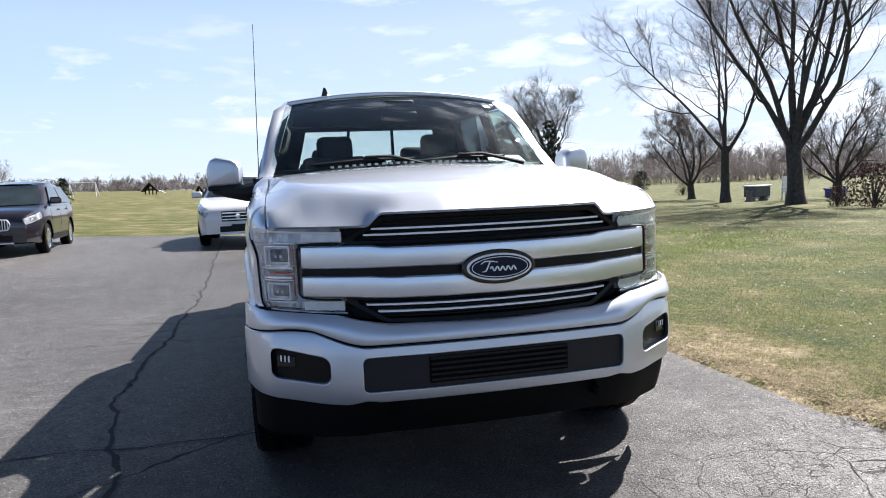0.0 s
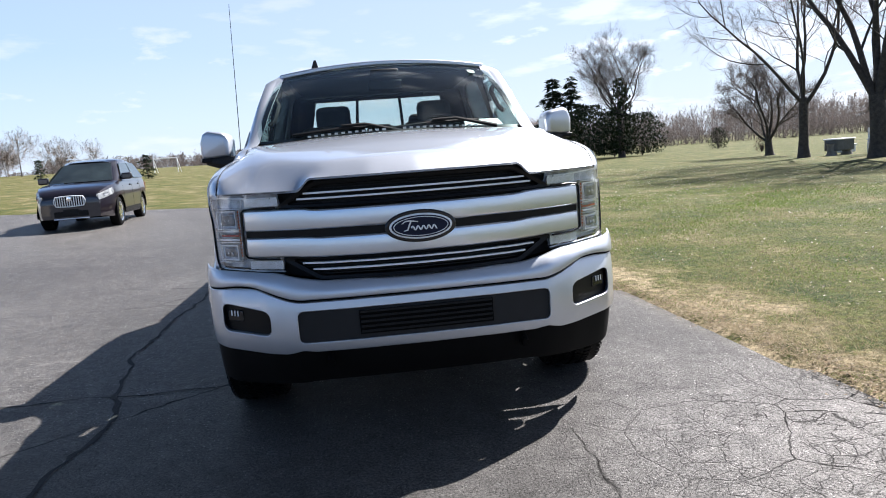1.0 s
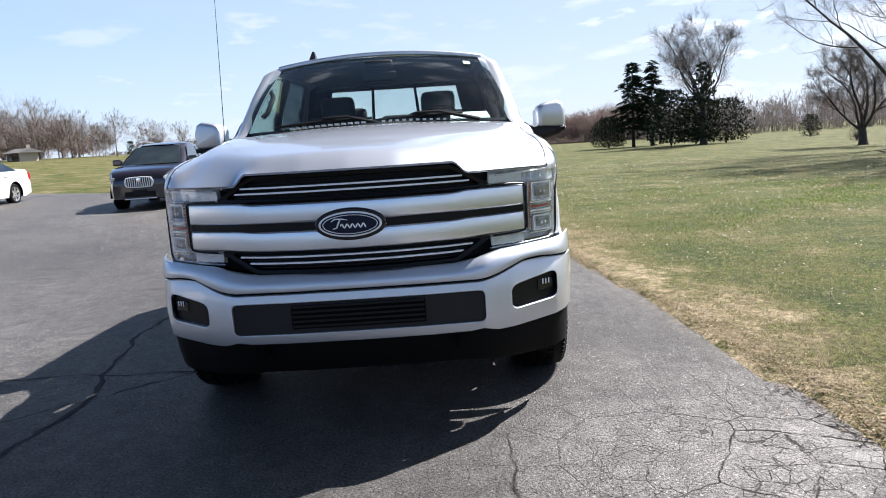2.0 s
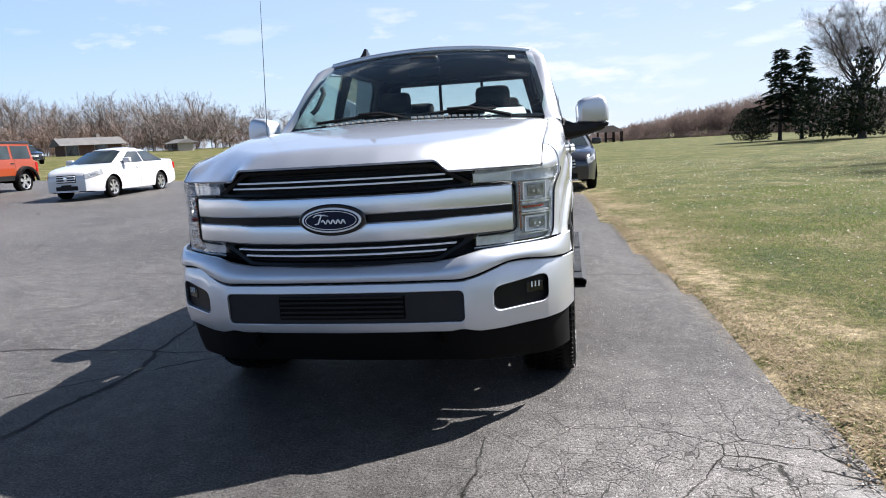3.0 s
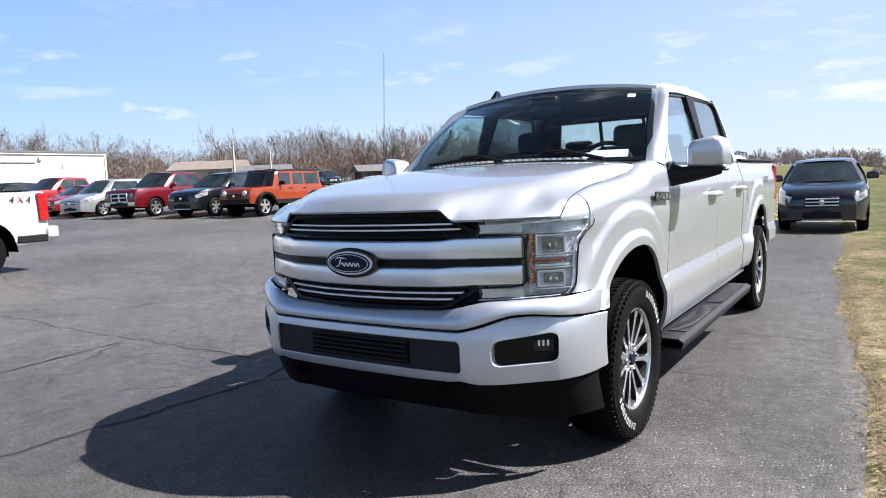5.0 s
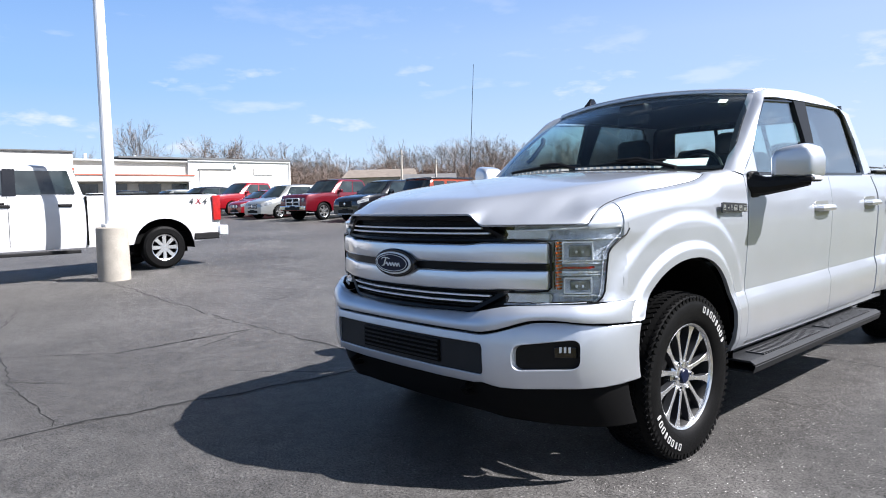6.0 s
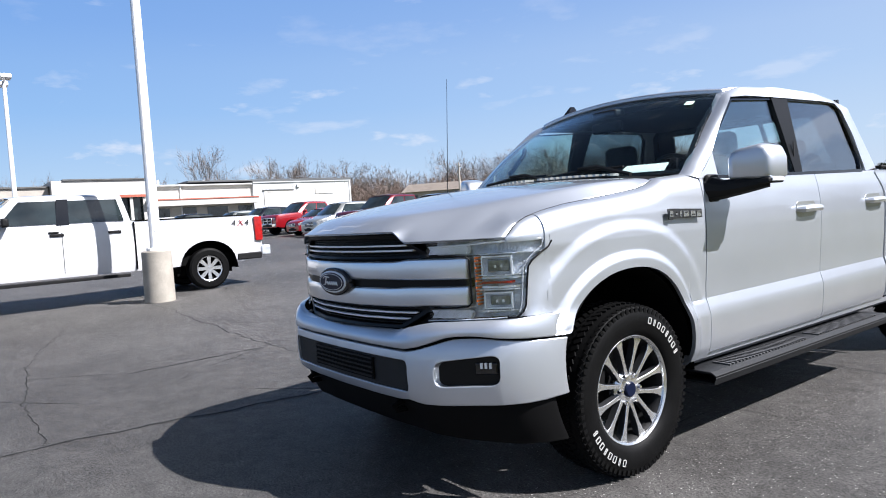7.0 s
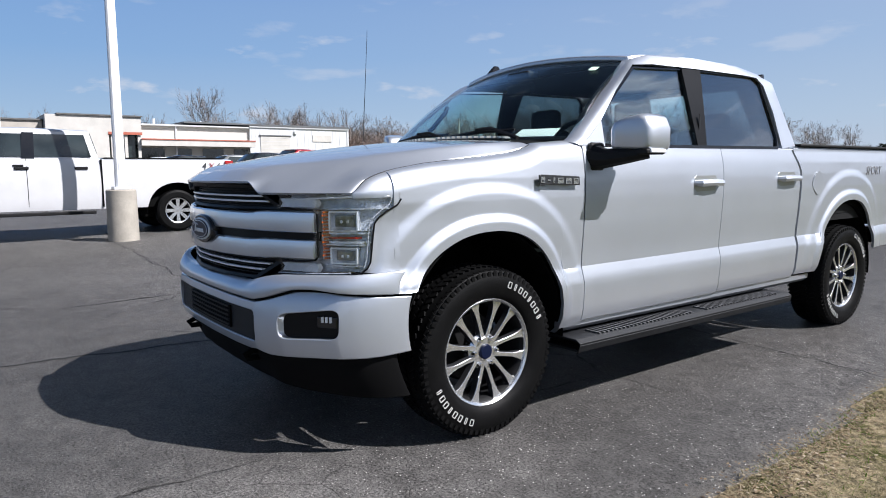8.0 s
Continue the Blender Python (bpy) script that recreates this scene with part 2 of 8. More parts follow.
    swell = ramp(noise_tex(6.0, 4, 0.6), 0.38, 0.66, (0.55, 0.55, 0.55), (1.6, 1.6, 1.6))
    lane_wide = N.new("ShaderNodeMapRange")
    lane_wide.inputs[1].default_value, lane_wide.inputs[2].default_value, lane_wide.inputs[3].default_value = 0.3, 1.6, 0.12
    L.new(skew, lane_wide.inputs[0])
    for scale, width, weight, lo, hi in ((12.0, 0.028, 0.75, 0.42, 0.52), (5.0, 0.014, 0.85, 0.43, 0.50), (1.9, 0.0085, 1.0, 0.30, 0.42), (0.33, 0.0014, 0.0, 0.46, 0.60)):
        v = N.new("ShaderNodeTexVoronoi")
        v.feature = "DISTANCE_TO_EDGE"
        v.inputs["Scale"].default_value = scale
        L.new(wob.outputs[0], v.inputs["Vector"])
        c = ramp(math2("DIVIDE", v.outputs["Distance"], swell), width * 0.35, width, (1, 1, 1), (0, 0, 0))
        c = math2("MULTIPLY", c, ramp(noise_tex(2.6 if weight else 0.6, 5, 0.65), lo, hi, (0, 0, 0), (1, 1, 1)))
        if weight:
            c = math2("MULTIPLY", math2("MULTIPLY", c, math2("MULTIPLY", lane_wide.outputs[0], weight)), ahead.outputs[0])
        cracks = c if cracks is None else math2("MAXIMUM", cracks, c)
    crack_col = math2("MULTIPLY", cracks, 0.93)
    col = mixc(crack_col, col, (0.0035, 0.0033, 0.003))
    dust = N.new("ShaderNodeMapRange")
    dust.inputs[1].default_value, dust.inputs[2].default_value, dust.inputs[4].default_value = 1.88, 2.07, 0.75
    L.new(skew, dust.inputs[0])
    past = N.new("ShaderNodeMapRange")
    past.inputs[1].default_value, past.inputs[2].default_value, past.inputs[3].default_value = 0.6, 1.6, 0.1
    L.new(sp.outputs[1], past.inputs[0])
    dusty = math2("MULTIPLY", math2("MULTIPLY", dust.outputs[0], past.outputs[0]), ramp(noise_tex(14, 8, 0.8), 0.40, 0.58, (0, 0, 0), (1, 1, 1)))
    col = mixc(dusty, col, (0.20, 0.185, 0.165))
    L.new(col, b.inputs["Base Color"])
    b.inputs["Roughness"].default_value = 0.52
    L.new(math2("MULTIPLY", math2("SUBTRACT", 1.0, crack_col), 0.13), b.inputs["Specular IOR Level"])
    hgt = math2("ADD", math2("MULTIPLY", cracks, -0.8), noise_tex(85, 5, 0.8))
    bp = N.new("ShaderNodeBump")
    bp.inputs["Strength"].default_value, bp.inputs["Distance"].default_value = 0.9, 0.010
    L.new(hgt, bp.inputs["Height"]), L.new(bp.outputs[0], b.inputs["Normal"])
    return m


def lawn_material():
    """Spring lawn: green and straw-coloured patches, drier along the edge of the asphalt."""
    m = bpy.data.materials.new("spring_lawn")
    m.use_nodes = True
    N, L = m.node_tree.nodes, m.node_tree.links
    b = N["Principled BSDF"]
    geo = N.new("ShaderNodeNewGeometry")
    sp = N.new("ShaderNodeSeparateXYZ")
    L.new(geo.outputs["Position"], sp.inputs[0])

    def noise_tex(scale, detail=5, rough=0.55):
        n = N.new("ShaderNodeTexNoise")
        n.inputs["Scale"].default_value, n.inputs["Detail"].default_value, n.inputs["Roughness"].default_value = scale, detail, rough
        L.new(geo.outputs["Position"], n.inputs["Vector"])
        return n.outputs[0]

    dry = N.new("ShaderNodeMapRange")
    dry.inputs[1].default_value, dry.inputs[2].default_value, dry.inputs[3].default_value, dry.inputs[4].default_value = 2.05, 3.1, 0.50, 0.0
    along = N.new("ShaderNodeMath")
    along.operation = "MULTIPLY_ADD"
    along.inputs[1].default_value = 0.058
    L.new(sp.outputs[1], along.inputs[0]), L.new(sp.outputs[0], along.inputs[2]), L.new(along.outputs[0], dry.inputs[0])
    left = N.new("ShaderNodeMapRange")
    left.inputs[1].default_value, left.inputs[2].default_value, left.inputs[3].default_value, left.inputs[4].default_value = -6, 1, 0.05, 0.0
    L.new(sp.outputs[0], left.inputs[0])
    here = N.new("ShaderNodeMapRange")
    here.inputs[1].default_value, here.inputs[2].default_value = -3.0, -0.5
    L.new(sp.outputs[0], here.inputs[0])
    dry_here = N.new("ShaderNodeMath")
    dry_here.operation = "MULTIPLY"
    L.new(dry.outputs[0], dry_here.inputs[0]), L.new(here.outputs[0], dry_here.inputs[1])
    mott = N.new("ShaderNodeMapRange")
    mott.inputs[1].default_value, mott.inputs[2].default_value = 0.38, 0.66
    L.new(noise_tex(4.5, 9, 0.78), mott.inputs[0])
    dry_mott = N.new("ShaderNodeMath")
    dry_mott.operation = "MULTIPLY"
    L.new(dry_here.outputs[0], dry_mott.inputs[0]), L.new(mott.outputs[0], dry_mott.inputs[1])
    s1 = N.new("ShaderNodeMath")
    L.new(noise_tex(0.9, 10, 0.68), s1.inputs[0]), L.new(dry_mott.outputs[0], s1.inputs[1])
    s2 = N.new("ShaderNodeMath")
    L.new(s1.outputs[0], s2.inputs[0]), L.new(left.outputs[0], s2.inputs[1])
    cr = N.new("ShaderNodeValToRGB")
    e = cr.color_ramp.elements
    e[0].position, e[0].color = 0.39, (0.033, 0.052, 0.008, 1)
    e[1].position, e[1].color = 0.76, (0.33, 0.265, 0.165, 1)
    for pos, c in ((0.47, (0.060, 0.076, 0.012, 1)), (0.54, (0.088, 0.092, 0.022, 1)), (0.62, (0.146, 0.128, 0.058, 1))):
        k = e.new(pos)
        k.color = c
    L.new(s2.outputs[0], cr.inputs[0])
    mr = N.new("ShaderNodeMapRange")
    mr.inputs[1].default_value, mr.inputs[2].default_value, mr.inputs[3].default_value, mr.inputs[4].default_value = 0.36, 0.64, 0.18, 1.28
    L.new(noise_tex(21, 8, 0.86), mr.inputs[0])
    # flecks of dead straw among the green
    fleck = N.new("ShaderNodeMapRange")
    fleck.inputs[1].default_value, fleck.inputs[2].default_value, fleck.inputs[3].default_value, fleck.inputs[4].default_value = 0.50, 0.60, 0.0, 0.50
    L.new(noise_tex(12, 11, 0.86), fleck.inputs[0])
    straw = N.new("ShaderNodeMixRGB")
    straw.inputs[2].default_value = (0.235, 0.200, 0.115, 1)
    L.new(fleck.outputs[0], straw.inputs[0]), L.new(cr.outputs[0], straw.inputs[1])
    mx = N.new("ShaderNodeVectorMath")
    mx.operation = "SCALE"
    L.new(straw.outputs[0], mx.inputs[0]), L.new(mr.outputs[0], mx.inputs["Scale"])
    L.new(mx.outputs[0], b.inputs["Base Color"])
    b.inputs["Roughness"].default_value, b.inputs["Specular IOR Level"].default_value = 0.9, 0.15
    bp = N.new("ShaderNodeBump")
    bp.inputs["Strength"].default_value, bp.inputs["Distance"].default_value = 0.9, 0.04
    L.new(noise_tex(22, 6, 0.75), bp.inputs["Height"]), L.new(bp.outputs[0], b.inputs["Normal"])
    return m


def island_material(name, stops, rough=0.9, thin=0.0):
    """One colour a piece, from a ramp by the piece's own random number."""
    m = bpy.data.materials.new(name)
    m.use_nodes = True
    N, L = m.node_tree.nodes, m.node_tree.links
    b = N["Principled BSDF"]
    geo, cr = N.new("ShaderNodeNewGeometry"), N.new("ShaderNodeValToRGB")
    e = cr.color_ramp.elements
    e[0].position, e[0].color = 0.0, (*stops[0], 1)
    e[1].position, e[1].color = 1.0, (*stops[-1], 1)
    for i, c in enumerate(stops[1:-1]):
        k = e.new((i + 1) / (len(stops) - 1))
        k.color = (*c, 1)
    L.new(geo.outputs["Random Per Island"], cr.inputs[0]), L.new(cr.outputs[0], b.inputs["Base Color"])
    b.inputs["Roughness"].default_value, b.inputs["Specular IOR Level"].default_value = rough, 0.2
    if thin:
        # thin blades let the light through
        tr, mx, out = N.new("ShaderNodeBsdfTranslucent"), N.new("ShaderNodeMixShader"), N["Material Output"]
        mx.inputs[0].default_value = thin
        L.new(cr.outputs[0], tr.inputs[0]), L.new(b.outputs[0], mx.inputs[1]), L.new(tr.outputs[0], mx.inputs[2]), L.new(mx.outputs[0], out.inputs[0])
    return m


def paint(name, base, metal=0.3, rough=0.34, dust=0.05):
    return mat(name, base, rough, metal, var=dust, scale=2.5, fine=0.05, fine_scale=900, coat=1.0)


M_SILVER = paint("silver_paint", (0.495, 0.522, 0.570), 0.80, 0.46, 0.03)
M_BAR = paint("satin_silver_paint", (0.60, 0.63, 0.68), 0.85, 0.28, 0.03)
M_WHITE = paint("white_paint", (0.50, 0.50, 0.51), 0.0, 0.35)
M_BLACKPAINT = paint("black_paint", (0.004, 0.0045, 0.007), 0.0, 0.25)
M_PLUM = paint("plum_black_paint", (0.010, 0.007, 0.011), 0.2, 0.28)
M_NAVY = paint("dark_blue_grey_paint", (0.010, 0.012, 0.018), 0.3, 0.3)
M_RED = paint("red_paint", (0.115, 0.003, 0.009), 0.3, 0.3)
M_BRIGHTRED = paint("bright_red_paint", (0.24, 0.005, 0.010), 0.2, 0.3)
M_ORANGE = paint("orange_paint", (0.22, 0.029, 0.004), 0.1, 0.3)
M_GREYPAINT = paint("grey_paint", (0.36, 0.37, 0.36), 0.6, 0.34)
M_CHROME = mat("chrome", (0.82, 0.83, 0.85), 0.07, 1.0, var=0.04, scale=8)
M_ALLOY = mat("machined_alloy", (0.62, 0.63, 0.64), 0.25, 0.9, var=0.1, scale=20)
M_DARKALLOY = mat("grey_painted_alloy", (0.028, 0.029, 0.032), 0.4, 0.3, var=0.15, scale=12)
M_PLASTIC = mat("black_grained_plastic", (0.004, 0.004, 0.0045), 0.6, 0, spec=0.25, var=0.2, scale=12, bump=0.15, bump_scale=400)
M_GREYPLASTIC = mat("dark_grey_plastic", (0.008, 0.0085, 0.010), 0.55, 0, spec=0.3, var=0.15, scale=10, bump=0.1, bump_scale=300)
M_DECAL = mat("grey_decal", (0.16, 0.16, 0.17), 0.5, 0, var=0.1)
M_GLOSSBLACK = mat("gloss_black", (0.008, 0.008, 0.009), 0.12, 0, var=0.2)
# near-black: the shade of undersides, wells and recesses is put into this colour
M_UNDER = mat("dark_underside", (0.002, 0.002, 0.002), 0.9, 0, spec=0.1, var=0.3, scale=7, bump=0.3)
M_CHIN = mat("smooth_black_plastic", (0.002, 0.002, 0.0022), 0.75, 0, spec=0.12, var=0.2, scale=9)
M_RUBBER = mat("tyre_rubber", (0.0030, 0.0030, 0.0031), 0.55, 0, var=0.25, scale=14, bump=0.1, bump_scale=200, spec=0.10)
M_LETTER = mat("white_rubber", (0.46, 0.455, 0.44), 0.6, 0, var=0.1, scale=30)
M_CLOTH = mat("dark_seat_cloth", (0.018, 0.018, 0.020), 0.9, 0, var=0.25, scale=18, bump=0.2, bump_scale=300)
M_WIND = glass("windshield_glass", (0.90, 0.965, 0.955), mirror=0.028, graze=0.5)
M_TINT = glass("tinted_glass", (0.94, 0.97, 0.97), mirror=0.12)
M_PRIV = glass("privacy_glass", (0.44, 0.50, 0.52), mirror=0.20)
M_SIDEGLASS = glass("side_window_glass", (0.86, 0.97, 0.95), mirror=0.16)
M_LENS = glass("lamp_lens", (0.97, 0.98, 0.99), 0.02)
M_CARGLASS = mat("dark_car_glass", (0.016, 0.022, 0.023), 0.04, 0, var=0.5, scale=1.6, spec=0.6, coat=0.3)
M_LAMPSILVER = mat("lamp_reflector", (0.70, 0.73, 0.77), 0.16, 0.6, var=0.2, scale=14, bump=0.4, bump_scale=45)
M_LAMPTIP = mat("bright_lamp_tip", (0.58, 0.61, 0.65), 0.28, 0.45, var=0.15, scale=30)
M_LAMPDARK = mat("lamp_housing_grey", (0.46, 0.49, 0.54), 0.22, 0.25, var=0.35, scale=22, bump=0.5, bump_scale=55)
M_STRIP = mat("bright_satin_trim", (0.74, 0.76, 0.78), 0.22, 0.15, var=0.04, scale=8)
M_FRAME = mat("deep_black_plastic", (0.0025, 0.0025, 0.003), 0.45, 0, var=0.2, scale=12, spec=0.2)
M_RIB = mat("grey_step_rubber", (0.05, 0.05, 0.052), 0.5, 0, var=0.2, scale=20)
M_LAMPWELL = mat("lamp_projector_dark", (0.20, 0.215, 0.235), 0.08, 0.5, var=0.5, scale=30)
M_CLEAR = mat("clear_lamp", (0.70, 0.72, 0.74), 0.1, 0.15, var=0.2, scale=25)
M_CARLAMP = mat("car_headlight", (0.24, 0.25, 0.255), 0.10, 0.2, var=0.45, scale=9, coat=0.6)
M_AMBER = mat("amber_reflector", (0.36, 0.085, 0.018), 0.18, 0.1, var=0.25, scale=80)
M_REDLENS = mat("red_lens", (0.30, 0.008, 0.008), 0.12, 0, var=0.25, scale=20, coat=0.5)
M_BLUE = mat("blue_enamel", (0.003, 0.006, 0.022), 0.35, 0.0, var=0.15, spec=0.2)
M_PAPER = mat("paper", (0.78, 0.79, 0.76), 0.8, 0, var=0.04)
M_GREEN = mat("sticker_green", (0.55, 0.75, 0.62), 0.6, 0, var=0.05)
M_ASPHALT, M_LAWN = asphalt_material(), lawn_material()
M_TAR = mat("crack_tar", (0.010, 0.010, 0.010), 0.9, 0, var=0.3, scale=9, bump=0.3)
M_CONC = mat("concrete", (0.30, 0.275, 0.235), 0.9, 0, var=0.16, scale=3, fine=0.16, fine_scale=60, bump=0.15, bump_scale=60)
M_POLE = mat("white_pole_paint", (0.66, 0.67, 0.69), 0.4, 0, var=0.05, scale=2, fine=0.04)
M_BARK = mat("grey_bark", (0.050, 0.042, 0.037), 0.95, 0, var=0.35, scale=7, fine=0.3, fine_scale=50, bump=0.8, bump_scale=30)
M_TWIG = mat("brown_twigs", (0.085, 0.066, 0.057), 0.95, 0, var=0.25, scale=3)


# ---- building helpers ----
def lerp(a, b, t):
    return a + (b - a) * t


def smooth(a, b, x):
    t = min(1.0, max(0.0, (x - a) / (b - a)))
    return t * t * (3 - 2 * t)


def curve(xs, ys, blur=0.0):
    def f(x):
        if not blur:
            return float(np.interp(x, xs, ys))
        return sum(float(np.interp(x + d * blur, xs, ys)) for d in (-1, -0.5, 0, 0.5, 1)) / 5
    return f


def spread(keys, step):
    """The keys, with even steps between them no longer than step."""
    got = [keys[0]]
    for a, b in zip(keys, keys[1:]):
        n = max(1, math.ceil(abs(b - a) / step - 1e-6))
        got += [a + (b - a) * (k + 1) / n for k in range(n)]
    return got


def part(name, bm, material, parent, label="", angle=32, bevel=0.0, kind=""):
    """Links a bmesh as one mesh object under a thing or a part."""
    bmesh.ops.recalc_face_normals(bm, faces=bm.faces)
    me = bpy.data.meshes.new(name)
    bm.to_mesh(me)
    bm.free()
    for k in (material if isinstance(material, (list, tuple)) else [material]):
        me.materials.append(k)
    me.shade_smooth()
    me.set_sharp_from_angle(angle=radians(angle))
    ob = new(name, me)
    if parent:
        ob.parent = parent
    if bevel:
        mod = ob.modifiers.new("bevel", "BEVEL")
        mod.width, mod.segments, mod.limit_method, mod.angle_limit = bevel, 2, "ANGLE", radians(40)
    return tagged(ob, label, kind=kind)


def thing(name, label, category, m=None, group="", kind=""):
    ob = new(name)
    ob.empty_display_size = 0.1
    if m is not None:
        ob.matrix_basis = m
    return tagged(ob, label, category, group, kind)


def shell(cols, off, skip=None, bm=None):
    """A sheet through columns of points, thickened by the vector off; skip(i, j) leaves out a quad, for openings."""
    bm = bm or bmesh.new()
    off = Vector(off)
    n, m = len(cols), len(cols[0])
    front, back, count = {}, {}, {}
    quads = [(i, j) for i in range(n - 1) for j in range(m - 1) if not (skip and skip(i, j))]
    for i, j in quads:
        ring = [(i, j), (i + 1, j), (i + 1, j + 1), (i, j + 1)]
        for k in ring:
            if k not in front:
                p = Vector(cols[k[0]][k[1]])
                front[k], back[k] = bm.verts.new(p), bm.verts.new(p + off)
        bm.faces.new([front[k] for k in ring])
        bm.faces.new([back[k] for k in reversed(ring)])
        for a, b in zip(ring, ring[1:] + ring[:1]):
            count.setdefault(frozenset((a, b)), []).append((a, b))
    for es in count.values():
        if len(es) == 1:
            a, b = es[0]
            bm.faces.new([front[b], front[a], back[a], back[b]])
    return bm


def box(cx, cy, cz, sx, sy, sz, bm=None, m=None):
    bm = bm or bmesh.new()
    t = Matrix.Translation((cx, cy, cz)) @ Matrix.Diagonal((sx, sy, sz, 1))
    bmesh.ops.create_cube(bm, size=1, matrix=(m @ t) if m is not None else t)
    return bm


def tube(path, radii, segs=8, bm=None, cap=True):
    bm = bm or bmesh.new()
    pts = [Vector(p) for p in path]
    rad = radii if isinstance(radii, (list, tuple)) else [radii] * len(pts)
    rings = []
    side = None
    for i, p in enumerate(pts):
        d = (pts[min(i + 1, len(pts) - 1)] - pts[max(i - 1, 0)]).normalized()
        if side is None:
            side = d.orthogonal().normalized()
        side = (side - d * side.dot(d)).normalized()
        up = d.cross(side)
        rings.append([bm.verts.new(p + (side * math.cos(a) + up * math.sin(a)) * rad[i]) for a in [math.tau * k / segs for k in range(segs)]])
    for a, b in zip(rings, rings[1:]):
        for k in range(segs):
            bm.faces.new((a[k], a[(k + 1) % segs], b[(k + 1) % segs], b[k]))
    if cap:
        bm.faces.new(list(reversed(rings[0]))), bm.faces.new(rings[-1])
    return bm


def lathe(profile, segs=48, bm=None, x=0.0, y=0.0, z=0.0, closed=False):
    """Turns (radius, x) pairs round a line along x."""
    bm = bm or bmesh.new()
    rings = []
    for r, a in profile:
        if r < 1e-5:
            rings.append([bm.verts.new((x + a, y, z))] * segs)
        else:
            rings.append([bm.verts.new((x + a, y + r * math.sin(math.tau * k / segs), z + r * math.cos(math.tau * k / segs))) for k in range(segs)])
    pairs = list(zip(rings, rings[1:])) + ([(rings[-1], rings[0])] if closed else [])
    for a, b in pairs:
        for k in range(segs):
            vs = [a[k], a[(k + 1) % segs], b[(k + 1) % segs], b[k]]
            vs = [v for i, v in enumerate(vs) if v not in vs[:i]]
            if len(vs) > 2:
                bm.faces.new(vs)
    return bm


def prism(outline, off, bm=None):
    """A flat polygon thickened by the vector off."""
    bm = bm or bmesh.new()
    a = [bm.verts.new(p) for p in outline]
    b = [bm.verts.new(Vector(p) + Vector(off)) for p in outline]
    bm.faces.new(a), bm.faces.new(list(reversed(b)))
    for i in range(len(a)):
        j = (i + 1) % len(a)
        bm.faces.new((a[j], a[i], b[i], b[j]))
    return bm


def oval(cx, cz, rx, rz, n=40, y=0.0):
    return [(cx + rx * math.cos(math.tau * k / n), y, cz + rz * math.sin(math.tau * k / n)) for k in range(n)]


def words(name, text, size, material, parent, m, depth=0.003, shear=0.0):
    c = bpy.data.curves.new(name, "FONT")
    c.body, c.size, c.extrude, c.shear, c.align_x, c.align_y = text, size, depth, shear, "CENTER", "CENTER"
    c.materials.append(material)
    ob = new(name, c)
    ob.parent, ob.matrix_basis = parent, m
    return ob


# ---- ground ----
def ground_z(x, y):
    """The lot is level round the truck, climbs gently behind it on the building's side, and falls a little towards the meadow."""
    p = max(0.0, -x) * max(0.0, y)
    up = 0.0016 * p / (1 + p / 2500)
    down = -0.012 * min(max(0.0, y - 6), 35) * smooth(-3, 1, x)
    return up + down


def edge_x(y):
    """Where the asphalt ends and the grass begins, along the lane."""
    base = float(np.interp(y, (-40, -3, 0, 1.5, 3, 5.2, 12.7, 20, 30), (2.5, 2.18, 2.07, 2.01, 1.88, 1.66, 1.3, 0.9, 0.3)))
    return base + 0.012 * math.sin(y * 2.7) + 0.010 * math.sin(y * 6.1 + 1) + 0.008 * math.sin(y * 17.0) + 0.006 * math.sin(y * 41.0)


def far_edge_y(x):
    """The back edge of the lot, where the lawn behind it begins."""
    return float(np.interp(x, (-60, -26, -18, -12, -4, 2), (27, 24.5, 22.5, 20.5, 18.6, 18.0))) + 0.06 * math.sin(x * 3.1) + 0.04 * math.sin(x * 8.3)


